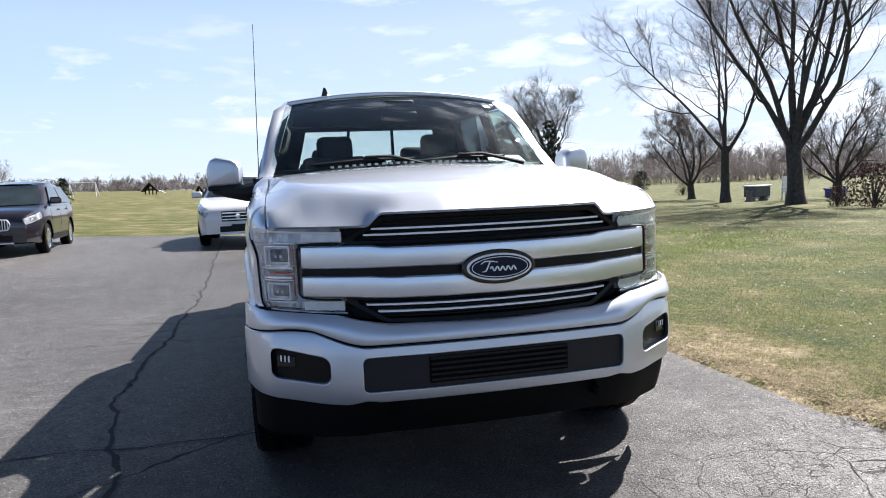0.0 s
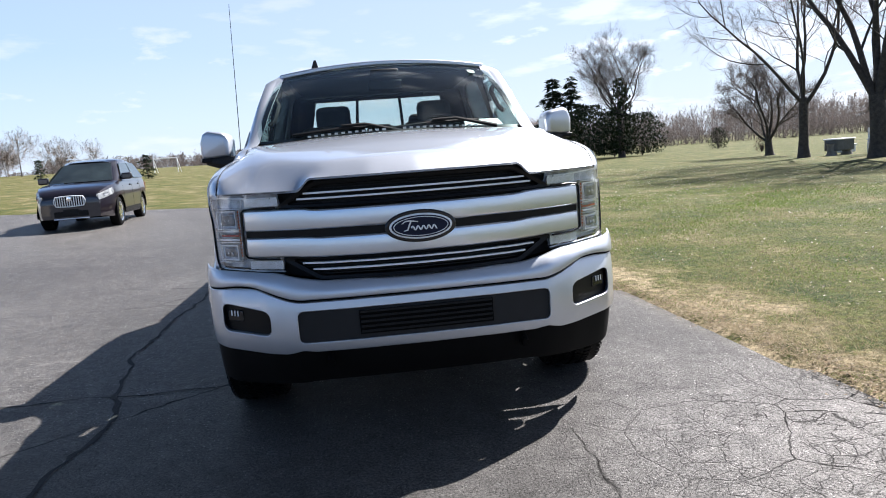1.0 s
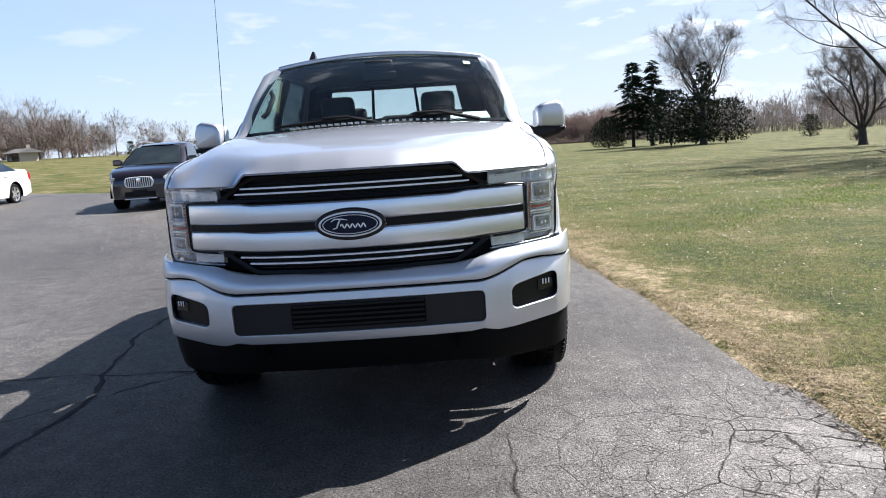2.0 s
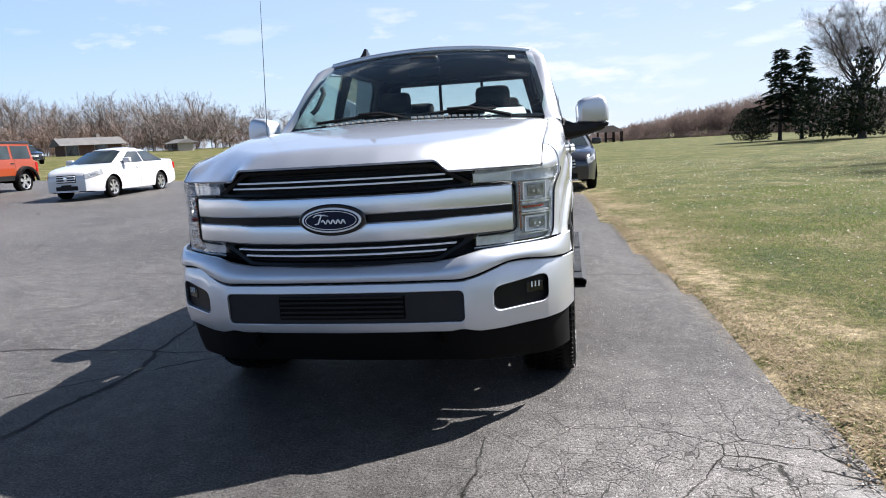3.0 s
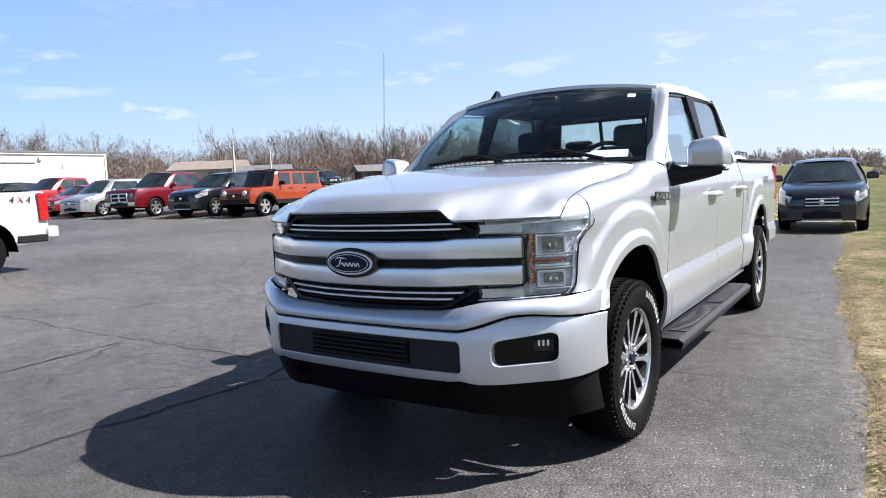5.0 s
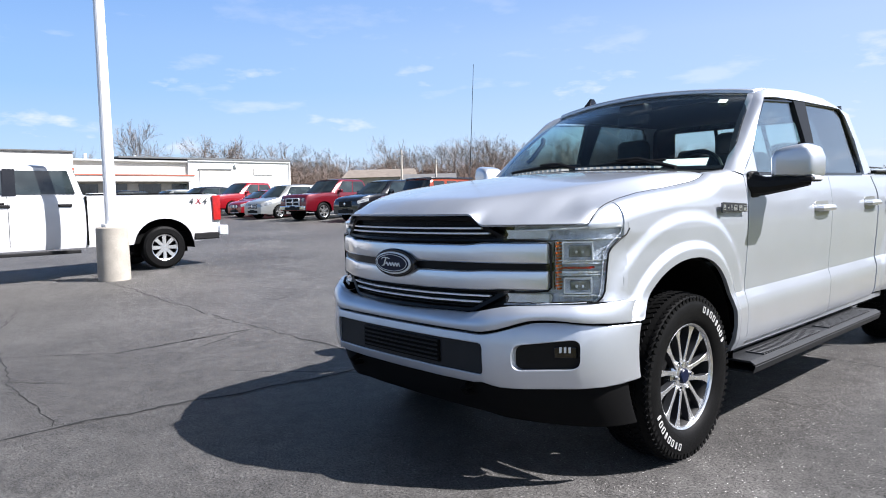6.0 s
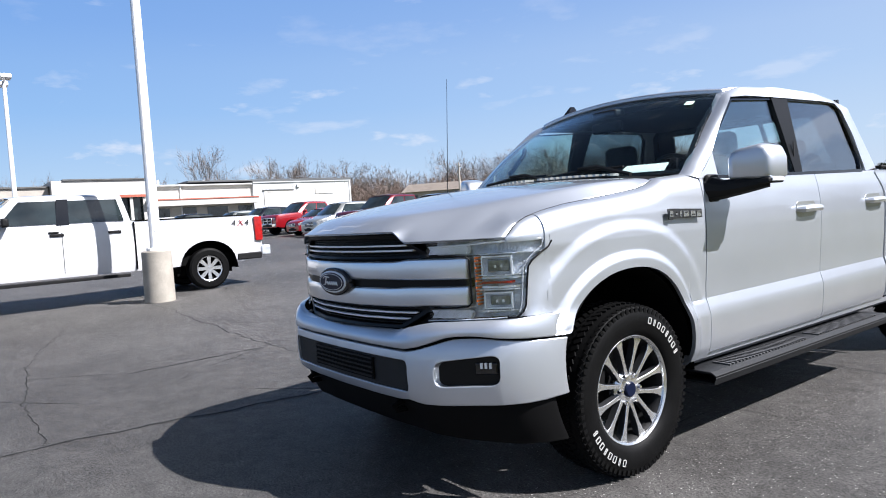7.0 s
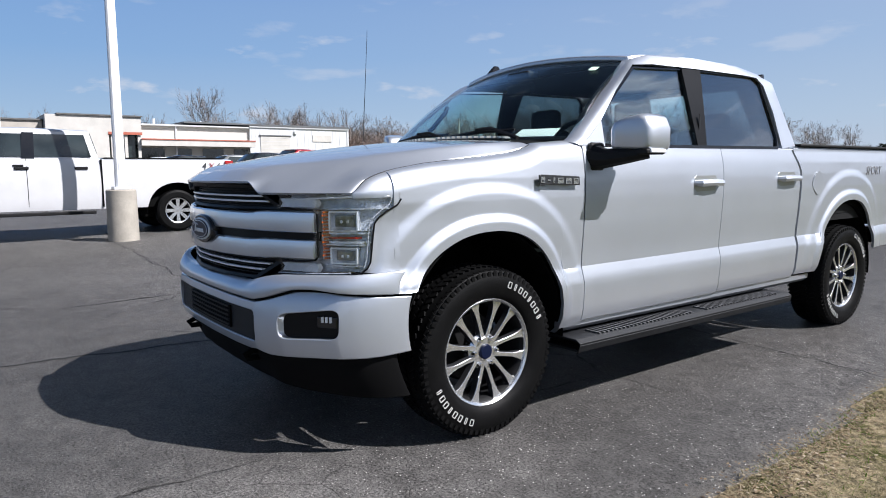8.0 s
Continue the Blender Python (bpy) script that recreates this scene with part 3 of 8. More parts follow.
def build_ground():
    rng = random.Random(3)
    # lawn: one sheet to the horizon, a hand lower than the asphalt under it and level with it beyond its edge
    bm = bmesh.new()
    steps = [0, 0.6, 1.2, 1.8, 2.4, 3, 4, 5, 6.5, 8, 10, 12, 15, 18, 22, 27, 33, 40, 50, 62, 80, 105, 140, 200, 300, 480, 800, 1500]
    xs = sorted({-s for s in steps} | set(steps) | {1.5, 1.7, 1.85, 2.0, 2.1, 2.2, 2.7})
    ys = sorted({-s for s in steps} | set(steps) | {17, 19, 20, 21, 23.5, 25, 29})
    grid = {}
    for i, x in enumerate(xs):
        for j, y in enumerate(ys):
            paved = x < edge_x(max(-40, min(30, y))) - 0.05 and y < far_edge_y(max(-60, x)) - 0.05
            z = ground_z(x, y)
            swell = 0.0 if paved else 0.02 * noise.noise((x * 0.7, y * 0.7, 0))
            grid[i, j] = bm.verts.new((x, y, z - 0.06 if paved else z + 0.012 + swell))
    for i in range(len(xs) - 1):
        for j in range(len(ys) - 1):
            bm.faces.new((grid[i, j], grid[i + 1, j], grid[i + 1, j + 1], grid[i, j + 1]))
    tagged(part("ground", bm, M_LAWN, None), "spring lawn with green and straw-dry patches", "lawn", kind="structure")
    # asphalt lot, with a ragged crumbling rim
    ya = spread([-60, -12, -4, 6, 14, 22, 30], 1.0)
    ya = sorted(set([round(v, 3) for v in ya] + [round(v, 3) for v in spread([-4, 14], 0.12)]))
    cols = []
    us = [0.0, 0.004, 0.01, 0.02, 0.035, 0.05, 0.07, 0.09, 0.12, 0.15, 0.2, 0.26, 0.34, 0.45, 0.6, 0.8, 1.0]
    for y in ya:
        e = edge_x(y)
        col = []
        for u in us:
            x = e - u * 95
            yy = min(y, far_edge_y(max(-60, x)))
            z = ground_z(x, yy) + (-0.025 if u == 0 else 0)
            col.append((x, yy, z))
        cols.append(col)
    tagged(part("lot_asphalt", shell(cols, (0, 0, -0.05)), M_ASPHALT, None, angle=60), "old grey asphalt lot with cracks and pale chips", "asphalt", kind="structure")

    # long open cracks, each a thin ragged strip
    def crack(points, width, seed):
        r = random.Random(seed)
        pts = []
        for (x0, y0), (x1, y1) in zip(points, points[1:]):
            n = max(2, int(math.hypot(x1 - x0, y1 - y0) / 0.07))
            for k in range(n):
                t = k / n
                pts.append((lerp(x0, x1, t), lerp(y0, y1, t)))
        pts.append(points[-1])
        bm = bmesh.new()
        rows, wx, wy = [], 0, 0
        for k, (x, y) in enumerate(pts):
            wx, wy = wx * 0.8 + r.uniform(-0.022, 0.022), wy * 0.8 + r.uniform(-0.022, 0.022)
            a, b = pts[max(0, k - 1)], pts[min(len(pts) - 1, k + 1)]
            d = Vector((b[0] - a[0], b[1] - a[1]))
            d = d.normalized() if d.length else Vector((1, 0))
            w = width * r.uniform(0.35, 1.0) * min(1, k / 3 + 0.2, (len(pts) - 1 - k) / 3 + 0.2)
            z = ground_z(x, y) + 0.003
            rows.append((bm.verts.new((x + wx - d.y * w, y + wy + d.x * w, z)), bm.verts.new((x + wx + d.y * w, y + wy - d.x * w, z))))
        for a, b in zip(rows, rows[1:]):
            bm.faces.new((a[0], a[1], b[1], b[0]))
        tagged(part("asphalt_crack", bm, M_TAR, None), "open dark crack in the old asphalt", "crack", "cracks in the lot", "structure")

    crack([(-1.8, -4.5), (-1.78, -1.4), (-1.75, -0.4), (-1.62, 0.6), (-1.72, 1.05), (-1.95, 2.0), (-1.9, 3.7), (-1.87, 5.6), (-2.05, 9), (-2.3, 12.7), (-2.5, 17.5)], 0.020, 1)
    crack([(-13, 1.7), (-10.4, 1.42), (-9.3, 1.37), (-5.1, 1.15), (-3.0, 1.13), (-2.1, 1.15), (-1.25, 1.1), (0.2, 1.2)], 0.010, 2)
    crack([(-9, 4.1), (-3.2, 3.8), (-2.1, 3.72), (-1.0, 3.65), (0.9, 3.45), (1.8, 3.3)], 0.008, 3)
    crack([(-8, -0.2), (-5, -1.0), (-3.1, -1.15), (-1.8, -1.2)], 0.006, 5)
    crack([(-16, 6.5), (-9, 6.2), (-5, 6.0), (-2, 6.1)], 0.006, 6)

    # grass blades near the edge of the lane
    bm = bmesh.new()
    verts, faces = [], []
    for k in range(150000):
        y = rng.uniform(-1.2, 13.0) if rng.random() < 0.75 else rng.uniform(-1.2, 24)
        depth = rng.random() ** 1.7 * 9.0
        x = edge_x(y) + depth - 0.02 + rng.gauss(0, 0.03)
        z = ground_z(x, y) + 0.004
        h = rng.uniform(0.012, 0.034) * (0.7 if depth < 0.25 else 1)
        a = rng.uniform(0, math.tau)
        w = 0.0026 + 0.0008 * depth
        lx, ly = math.cos(a) * w, math.sin(a) * w
        tx, ty = rng.gauss(0, 0.028), rng.gauss(0, 0.028)
        i = len(verts)
        verts += [(x - lx, y - ly, z), (x + lx, y + ly, z), (x + tx, y + ty, z + h)]
        faces.append((i, i + 1, i + 2))
    bm.free()
    for nm, lab, sel, stops in (("dry_grass", "short dry straw grass along the asphalt edge", 0, [(0.30, 0.25, 0.155), (0.20, 0.165, 0.095), (0.40, 0.345, 0.235)]),
                                ("green_grass", "short green grass blades", 1, [(0.075, 0.140, 0.020), (0.120, 0.180, 0.035), (0.190, 0.210, 0.065)])):
        vs, fs = [], []
        for f in faces:
            x, y, _ = verts[f[0]]
            dryness = 0.92 - 0.52 * smooth(0.2, 1.7, x - edge_x(y)) + 0.55 * noise.noise((x * 0.8, y * 0.8, 3)) - 0.16 * smooth(2, 6, x - edge_x(y))
            if (rng.random() < dryness) == (sel == 0):
                i = len(vs)
                vs += [verts[q] for q in f]
                fs.append((i, i + 1, i + 2))
        me = bpy.data.meshes.new(nm)
        me.from_pydata(vs, [], fs)
        me.materials.append(island_material(nm, stops, 0.8, 0.5))
        tagged(new(nm, me), lab, "grass", kind="stuff")

    # leaf litter and crumbs along the edge
    vs, fs = [], []
    for k in range(15000):
        y = rng.uniform(-1.5, 12)
        x = edge_x(y) + rng.gauss(0.07, 0.08) if k % 5 else edge_x(y) + abs(rng.gauss(0, 2.2))
        z = ground_z(x, y) + rng.uniform(0.004, 0.014)
        s, a, t = rng.uniform(0.003, 0.014), rng.uniform(0, math.tau), rng.uniform(-0.004, 0.004)
        i = len(vs)
        for q in range(4):
            r = s * (1 if q % 2 else 0.5)
            vs.append((x + r * math.cos(a + q * math.pi / 2), y + r * math.sin(a + q * math.pi / 2), z + (t if q % 2 else 0)))
        fs.append((i, i + 1, i + 2, i + 3))
    me = bpy.data.meshes.new("leaf_litter")
    me.from_pydata(vs, [], fs)
    me.materials.append(island_material("leaf_litter", [(0.104, 0.065, 0.039), (0.221, 0.163, 0.098), (0.065, 0.046, 0.033), (0.325, 0.273, 0.195)]))
    tagged(new("leaf_litter", me), "brown leaf crumbs and straw along the asphalt edge", "litter", kind="stuff")
    # white daisies or petals scattered over the lawn
    vs, fs = [], []
    for k in range(8000):
        y, x = rng.uniform(1, 34), 2.2 + abs(rng.gauss(0, 10))
        x += edge_x(min(30, y)) - 1.5
        z, s, a = ground_z(x, y) + rng.uniform(0.03, 0.05), rng.uniform(0.008, 0.024) * (0.55 + 0.45 * smooth(4, 14, y)), rng.uniform(0, math.tau)
        i = len(vs)
        for q in range(4):
            vs.append((x + s * math.cos(a + q * math.pi / 2), y + s * math.sin(a + q * math.pi / 2), z + rng.uniform(-0.006, 0.012)))
        fs.append((i, i + 1, i + 2, i + 3))
    me = bpy.data.meshes.new("pale_leaves")
    me.from_pydata(vs, [], fs)
    me.materials.append(island_material("pale_leaves", [(0.429, 0.410, 0.358), (0.325, 0.273, 0.195), (0.488, 0.474, 0.442)]))
    tagged(new("pale_leaves", me), "pale dry leaves scattered over the lawn", "leaves", kind="stuff")


build_ground()


# ---- the silver pickup ----
ARCH_A, ARCH_N = 0.478, 2.25
FRONT_Y, REAR_Y = 0.93, 4.613


def arch_z(y, cy, b):
    d = abs(y - cy) / ARCH_A
    return None if d >= 1 else 0.43 + b * (1 - d ** ARCH_N) ** (1 / ARCH_N)


def flare(y, z, cy, b):
    """How far the body swells out round a wheel arch: a narrow lip and a broad low bulge."""
    d = (abs(y - cy) / ARCH_A) ** ARCH_N + (max(0, z - 0.43) / b) ** ARCH_N
    q = d ** (1 / ARCH_N)
    lip = 0.019 * (1 - smooth(1.07, 1.16, q))
    broad = 0.013 * (1 - smooth(1.31, 1.43, q))
    return (lip + broad) * smooth(0.30, 0.62, z)


SIDE_Z = (0.42, 0.48, 0.56, 0.600, 0.655, 0.728, 0.734, 0.80, 0.95, 1.10, 1.20, 1.28, 1.33, 1.36)
SIDE_X = (0.940, 0.962, 0.968, 0.971, 0.9735, 0.959, 0.9545, 0.9565, 0.968, 0.975, 0.972, 0.962, 0.950, 0.942)
YF = curve((0, 0.2, 0.4, 0.565, 0.67, 0.745, 0.86, 0.91, 0.935, 0.95, 1.0), (-0.052, -0.042, 0.0, 0.066, 0.118, 0.166, 0.25, 0.32, 0.405, 0.46, 0.8), 0.02)
YB = curve((0, 0.3, 0.55, 0.67, 0.885, 0.95, 0.985, 0.998), (-0.06, -0.055, -0.035, 0.025, 0.185, 0.28, 0.40, 0.47), 0.02)


LAMP_X = curve((0.80, 0.812, 0.83, 0.86, 1.02, 1.05, 1.10, 1.15), (0.872, 0.890, 0.902, 0.908, 0.914, 0.922, 0.943, 0.946), 0.008)


def side_x(y, z):
    """Half width of the body; ahead of the wheel it draws in to the outer edge of the lamp."""
    lift = 0.036 * smooth(1.0, 5.0, y)
    x = float(np.interp(z - lift * smooth(0.9, 0.6, z), SIDE_Z, SIDE_X))
    if y < 0.95:
        w, xl = smooth(0.74, 0.83, z), LAMP_X(max(0.86, min(1.15, z)))
        x -= w * (x - xl - 0.002) * ((0.95 - y) / (0.95 - YF(xl))) ** 2
    return x + flare(y, z, FRONT_Y, 0.53) + flare(y, z, REAR_Y, 0.56)


def warp_y(y, z):
    return y - 0.085 * smooth(1.2, 1.38, z) * math.exp(-((y - 3.83) / 0.14) ** 2)


def side_levels(y, zb, zt, rows=28):
    """Heights of a panel's rows, with rows on both edges of the door crease where the panel reaches it."""
    lift = 0.036 * smooth(1.0, 5.0, y)
    got = [lerp(zb, zt, (k / rows) ** 0.95) for k in range(rows + 1)]
    for z in (0.600, 0.655, 0.728, 0.735):
        z += lift * smooth(0.9, 0.6, z)
        if zb + 0.02 < z < zt - 0.02:
            k = min(range(1, rows), key=lambda i: abs(got[i] - z))
            got[k] = z
    return sorted(got)


def side_panel(y0, y1, s, low, top, b=None, cy=None, over=None, step=0.05, rows=28):
    """A body-side panel from y0 to y1 with the wheel arch round cy cut out; over(y) gives where its top rolls in to."""
    keys = [y0, y1]
    if cy is not None:
        keys += [cy + ARCH_A * math.cos(math.pi * k / 30) for k in range(31)]
        keys += [cy - ARCH_A - 0.0015, cy + ARCH_A + 0.0015]
    keys = sorted(k for k in set(keys) if y0 <= k <= y1)
    cols = []
    for y in spread(keys, step):
        zb = low(y)
        az = arch_z(y, cy, b) if cy is not None else None
        if az is not None:
            zb = max(zb, az)
        zt = top(y)
        col = [Vector((s * side_x(y, z), warp_y(y, z), z)) for z in side_levels(y, zb, zt, rows)]
        if over:
            xh, zh = over(y)
            a = col[-1]
            for k in range(1, 6):
                t = k / 5
                col.append(Vector((s * lerp(abs(a.x), xh, 1 - math.cos(t * math.pi / 2)), y, lerp(a.z, zh, math.sin(t * math.pi / 2)))))
        cols.append(col)
    return shell(cols, (-s * 0.02, 0, 0))


def gx(z):
    return 0.938 - 0.135 * max(0, (z - 1.355) / 0.515) ** 1.15


def ribbon(a, b, off, rows=4, step=0.08, bm=None):
    """A strip between two polylines with the same number of corners."""
    cols = []
    for (p0, p1), (q0, q1) in zip(zip(a, a[1:]), zip(b, b[1:])):
        n = max(1, int((Vector(p1) - Vector(p0)).length / step))
        for k in range(n):
            t = k / n
            cols.append((Vector(p0).lerp(Vector(p1), t), Vector(q0).lerp(Vector(q1), t)))
    cols.append((Vector(a[-1]), Vector(b[-1])))
    return shell([[p.lerp(q, k / rows) for k in range(rows + 1)] for p, q in cols], off, bm=bm)


def tyre_mesh(r=0.402, w=0.275, rim=0.252, blocks=72):
    h = w / 2
    prof = [(rim - 0.012, -h * 0.72), (rim + 0.006, -h * 0.86), (rim + 0.03, -h * 0.97), (rim + 0.075, -h), (r - 0.045, -h * 0.97), (r - 0.018, -h * 0.88),
            (r - 0.009, -h * 0.72), (r - 0.008, 0), (r - 0.009, h * 0.72), (r - 0.018, h * 0.88), (r - 0.045, h * 0.97), (rim + 0.075, h), (rim + 0.03, h * 0.97),
            (rim + 0.006, h * 0.86), (rim - 0.012, h * 0.72)]
    bm = lathe(prof, 64, closed=True)
    # tread blocks in five staggered rows, and shoulder lugs
    for row, (a, wd) in enumerate(((-0.78, 0.26), (-0.4, 0.27), (0, 0.27), (0.4, 0.27), (0.78, 0.26))):
        for k in range(blocks):
            t = math.tau * (k + 0.5 * (row % 2)) / blocks
            m = Matrix.Rotation(t, 4, "X") @ Matrix.Translation((a * h * (0.95 if abs(a) > 0.7 else 1), 0, r - 0.007 - (0.009 if abs(a) > 0.7 else 0)))
            m = m @ Matrix.Rotation(0.5 * (1 if row % 2 else -1), 4, "Z")
            box(0, 0, 0, wd * h, math.tau * r / blocks * 0.62, 0.013, bm, m)
    for sgn in (-1, 1):
        for k in range(blocks):
            m = Matrix.Rotation(math.tau * (k + 0.25) / blocks, 4, "X") @ Matrix.Translation((sgn * h * 0.955, 0, r - 0.030))
            box(0, 0, 0, 0.0035, math.tau * r / blocks * 0.5, 0.022, bm, m)
    return bm


def letter_bars(r, n, start, stepdeg, x, hgt=0.030):
    """Raised white strokes in an arc on the sidewall."""
    bm = bmesh.new()
    for k in range(n):
        m = Matrix.Rotation(radians(start + k * stepdeg), 4, "X") @ Matrix.Translation((x, 0, r))
        w = 0.019 if k % 3 else 0.009
        for dy, dz, sy, sz in ((-w / 2, 0, 0.0035, hgt), (w / 2, 0, 0.0035, hgt), (0, hgt / 2, w, 0.0035), (0, -hgt / 2, w, 0.0035)):
            box(0, dy, dz, 0.003, sy, sz, bm, m)
    return bm


def truck_wheel(root, s, y, z=0.392):
    hub = part("wheel", lathe([(0.0, -0.02), (0.16, -0.02), (0.165, -0.045), (0.17, -0.06), (0.05, -0.075), (0.0, -0.075)], 40), M_PLASTIC, root, "dark brake disc and hub behind the spokes")
    hub.matrix_basis = pose(s * 0.858, y - 0.008, z, 0, 0, 0 if s > 0 else 180)
    part("tyre", tyre_mesh(), M_RUBBER, hub, "black all-terrain tyre with white raised strokes")
    part("barrel", lathe([(0.250, -0.10), (0.226, -0.08), (0.224, 0.07), (0.237, 0.095), (0.252, 0.108), (0.258, 0.100), (0.258, -0.10)], 56, closed=True), M_PLASTIC, hub)
    bm = lathe([(0.238, 0.098), (0.242, 0.109), (0.252, 0.116), (0.256, 0.110), (0.250, 0.100)], 64, closed=True)
    # six pairs of spokes that flare at the rim: bright machined faces on dark painted webs
    web = bmesh.new()
    for k in range(6):
        for sg in (-1, 1):
            a0, a1 = radians(60 * k + sg * 7), radians(60 * k + sg * 16.5)
            r0, r1 = 0.050, 0.247
            p0 = Vector((0.088, r0 * math.sin(a0), r0 * math.cos(a0)))
            p1 = Vector((0.100, r1 * math.sin(a1), r1 * math.cos(a1)))
            d = (p1 - p0).normalized()
            t = Vector((1, 0, 0)).cross(d).normalized()
            for sb, near, deep in ((bm, 0.0, 0.004), (web, 0.0045, 0.036)):
                ring = []
                for p, w in ((p0, 0.0120), (p0.lerp(p1, 0.35), 0.0095), (p0.lerp(p1, 0.62), 0.0100), (p0.lerp(p1, 0.80), 0.0145), (p0.lerp(p1, 0.93), 0.0235), (p1, 0.032)):
                    f, g = Vector((near, 0, 0)), Vector((deep, 0, 0))
                    ring.append([sb.verts.new(p + t * w - f), sb.verts.new(p - t * w - f), sb.verts.new(p - t * w - g), sb.verts.new(p + t * w - g)])
                for a, b in zip(ring, ring[1:]):
                    for q in range(4):
                        sb.faces.new((a[q], a[(q + 1) % 4], b[(q + 1) % 4], b[q]))
                sb.faces.new(ring[0]), sb.faces.new(list(reversed(ring[-1])))
    part("spoke_web", web, M_DARKALLOY, hub, "dark painted spoke sides")
    part("rim", bm, M_ALLOY, hub, "machined alloy rim with six paired spokes", bevel=0.0015)
    part("hub_plate", lathe([(0.086, 0.04), (0.088, 0.072), (0.066, 0.090), (0.0, 0.092)], 36), M_ALLOY, hub)
    part("hub_cap", lathe([(0.036, 0.085), (0.036, 0.098), (0.031, 0.103), (0.0, 0.105)], 32), M_BLUE, hub, "dark blue hub cap")
    for k in range(6):
        a = radians(60 * k + 30)
        part("wheel_nut", lathe([(0.0, 0.108), (0.008, 0.106), (0.0115, 0.098), (0.0115, 0.07)], 6, y=0.066 * math.sin(a), z=0.066 * math.cos(a)), M_CHROME, hub)
    part("sidewall_mark", letter_bars(0.328, 8, -66, 6.6, 0.139, 0.027), M_LETTER, hub, "white raised strokes on the sidewall")
    part("sidewall_mark", letter_bars(0.328, 8, 112, 6.6, 0.139, 0.027), M_LETTER, hub, "white raised strokes on the sidewall")
    return hub


# the cut line between hood and fender, the hood's crown and the crease that runs out from the grille corner to the windshield corner
HOOD_EDGE = curve((0.26, 0.285, 0.31, 0.34, 0.40, 0.486, 0.63, 0.79, 0.95, 1.13, 1.20, 1.25, 1.29, 1.6), (1.142, 1.148, 1.178, 1.202, 1.225, 1.245, 1.268, 1.283, 1.298, 1.318, 1.333, 1.350, 1.368, 1.392), 0.012)
HOOD_FLANK = curve((-0.1, 0.1, 0.2, 0.34, 0.40, 0.486, 0.63, 0.79, 0.95, 1.13, 1.20, 1.25, 1.29), (1.196, 1.198, 1.200, 1.210, 1.226, 1.245, 1.268, 1.283, 1.298, 1.318, 1.333, 1.350, 1.368), 0.02)
HOOD_CROWN = curve((0, 0.17, 0.32, 0.52, 0.77, 1.02, 1.27, 1.45), (1.250, 1.276, 1.300, 1.332, 1.366, 1.393, 1.408, 1.412), 0.05)
HOOD_CREASE = curve((-0.06, 0.0, 0.10, 0.26, 0.55, 1.0, 1.35), (0.465, 0.505, 0.585, 0.655, 0.735, 0.795, 0.82), 0.04)


def hood_z(ax, y, y0):
    """Height of the hood: a rounded nose, a broad crowned top and a flank that falls to the fender."""
    d = y - y0
    xc = HOOD_CREASE(y)
    back = y - lerp(y0, YF(0) - 0.012, smooth(0, 0.45, d))
    top = HOOD_CROWN(back) - 0.030 * (ax / 0.75) ** 2
    at_crease, edge = HOOD_CROWN(back) - 0.030 * (xc / 0.75) ** 2, HOOD_FLANK(y)
    flank = edge + (at_crease - edge) * (0.872 - ax) / (0.872 - xc)
    k = lerp(0.036, 0.012, smooth(0.02, 0.55, d))
    h = max(0.0, min(1.0, 0.5 + 0.5 * (flank - top) / k))
    z = lerp(flank, top, h) - k * h * (1 - h)
    sharp, lip = lerp(1.195, 1.147, smooth(0.435, 0.500, ax)), lerp(1.195, 1.147, smooth(0.33, 0.61, ax))
    reach = lerp(lerp(0.150, 0.250, smooth(0.35, 0.62, ax)), 0.095, smooth(0.72, 0.865, ax))
    q = min(1.0, max(0.0, d) / reach)
    return lip + (z - lip) * (1 - (1 - q) ** lerp(2.3, 1.8, smooth(0.35, 0.6, ax))) + (sharp - lip) * (1 - q) ** 7


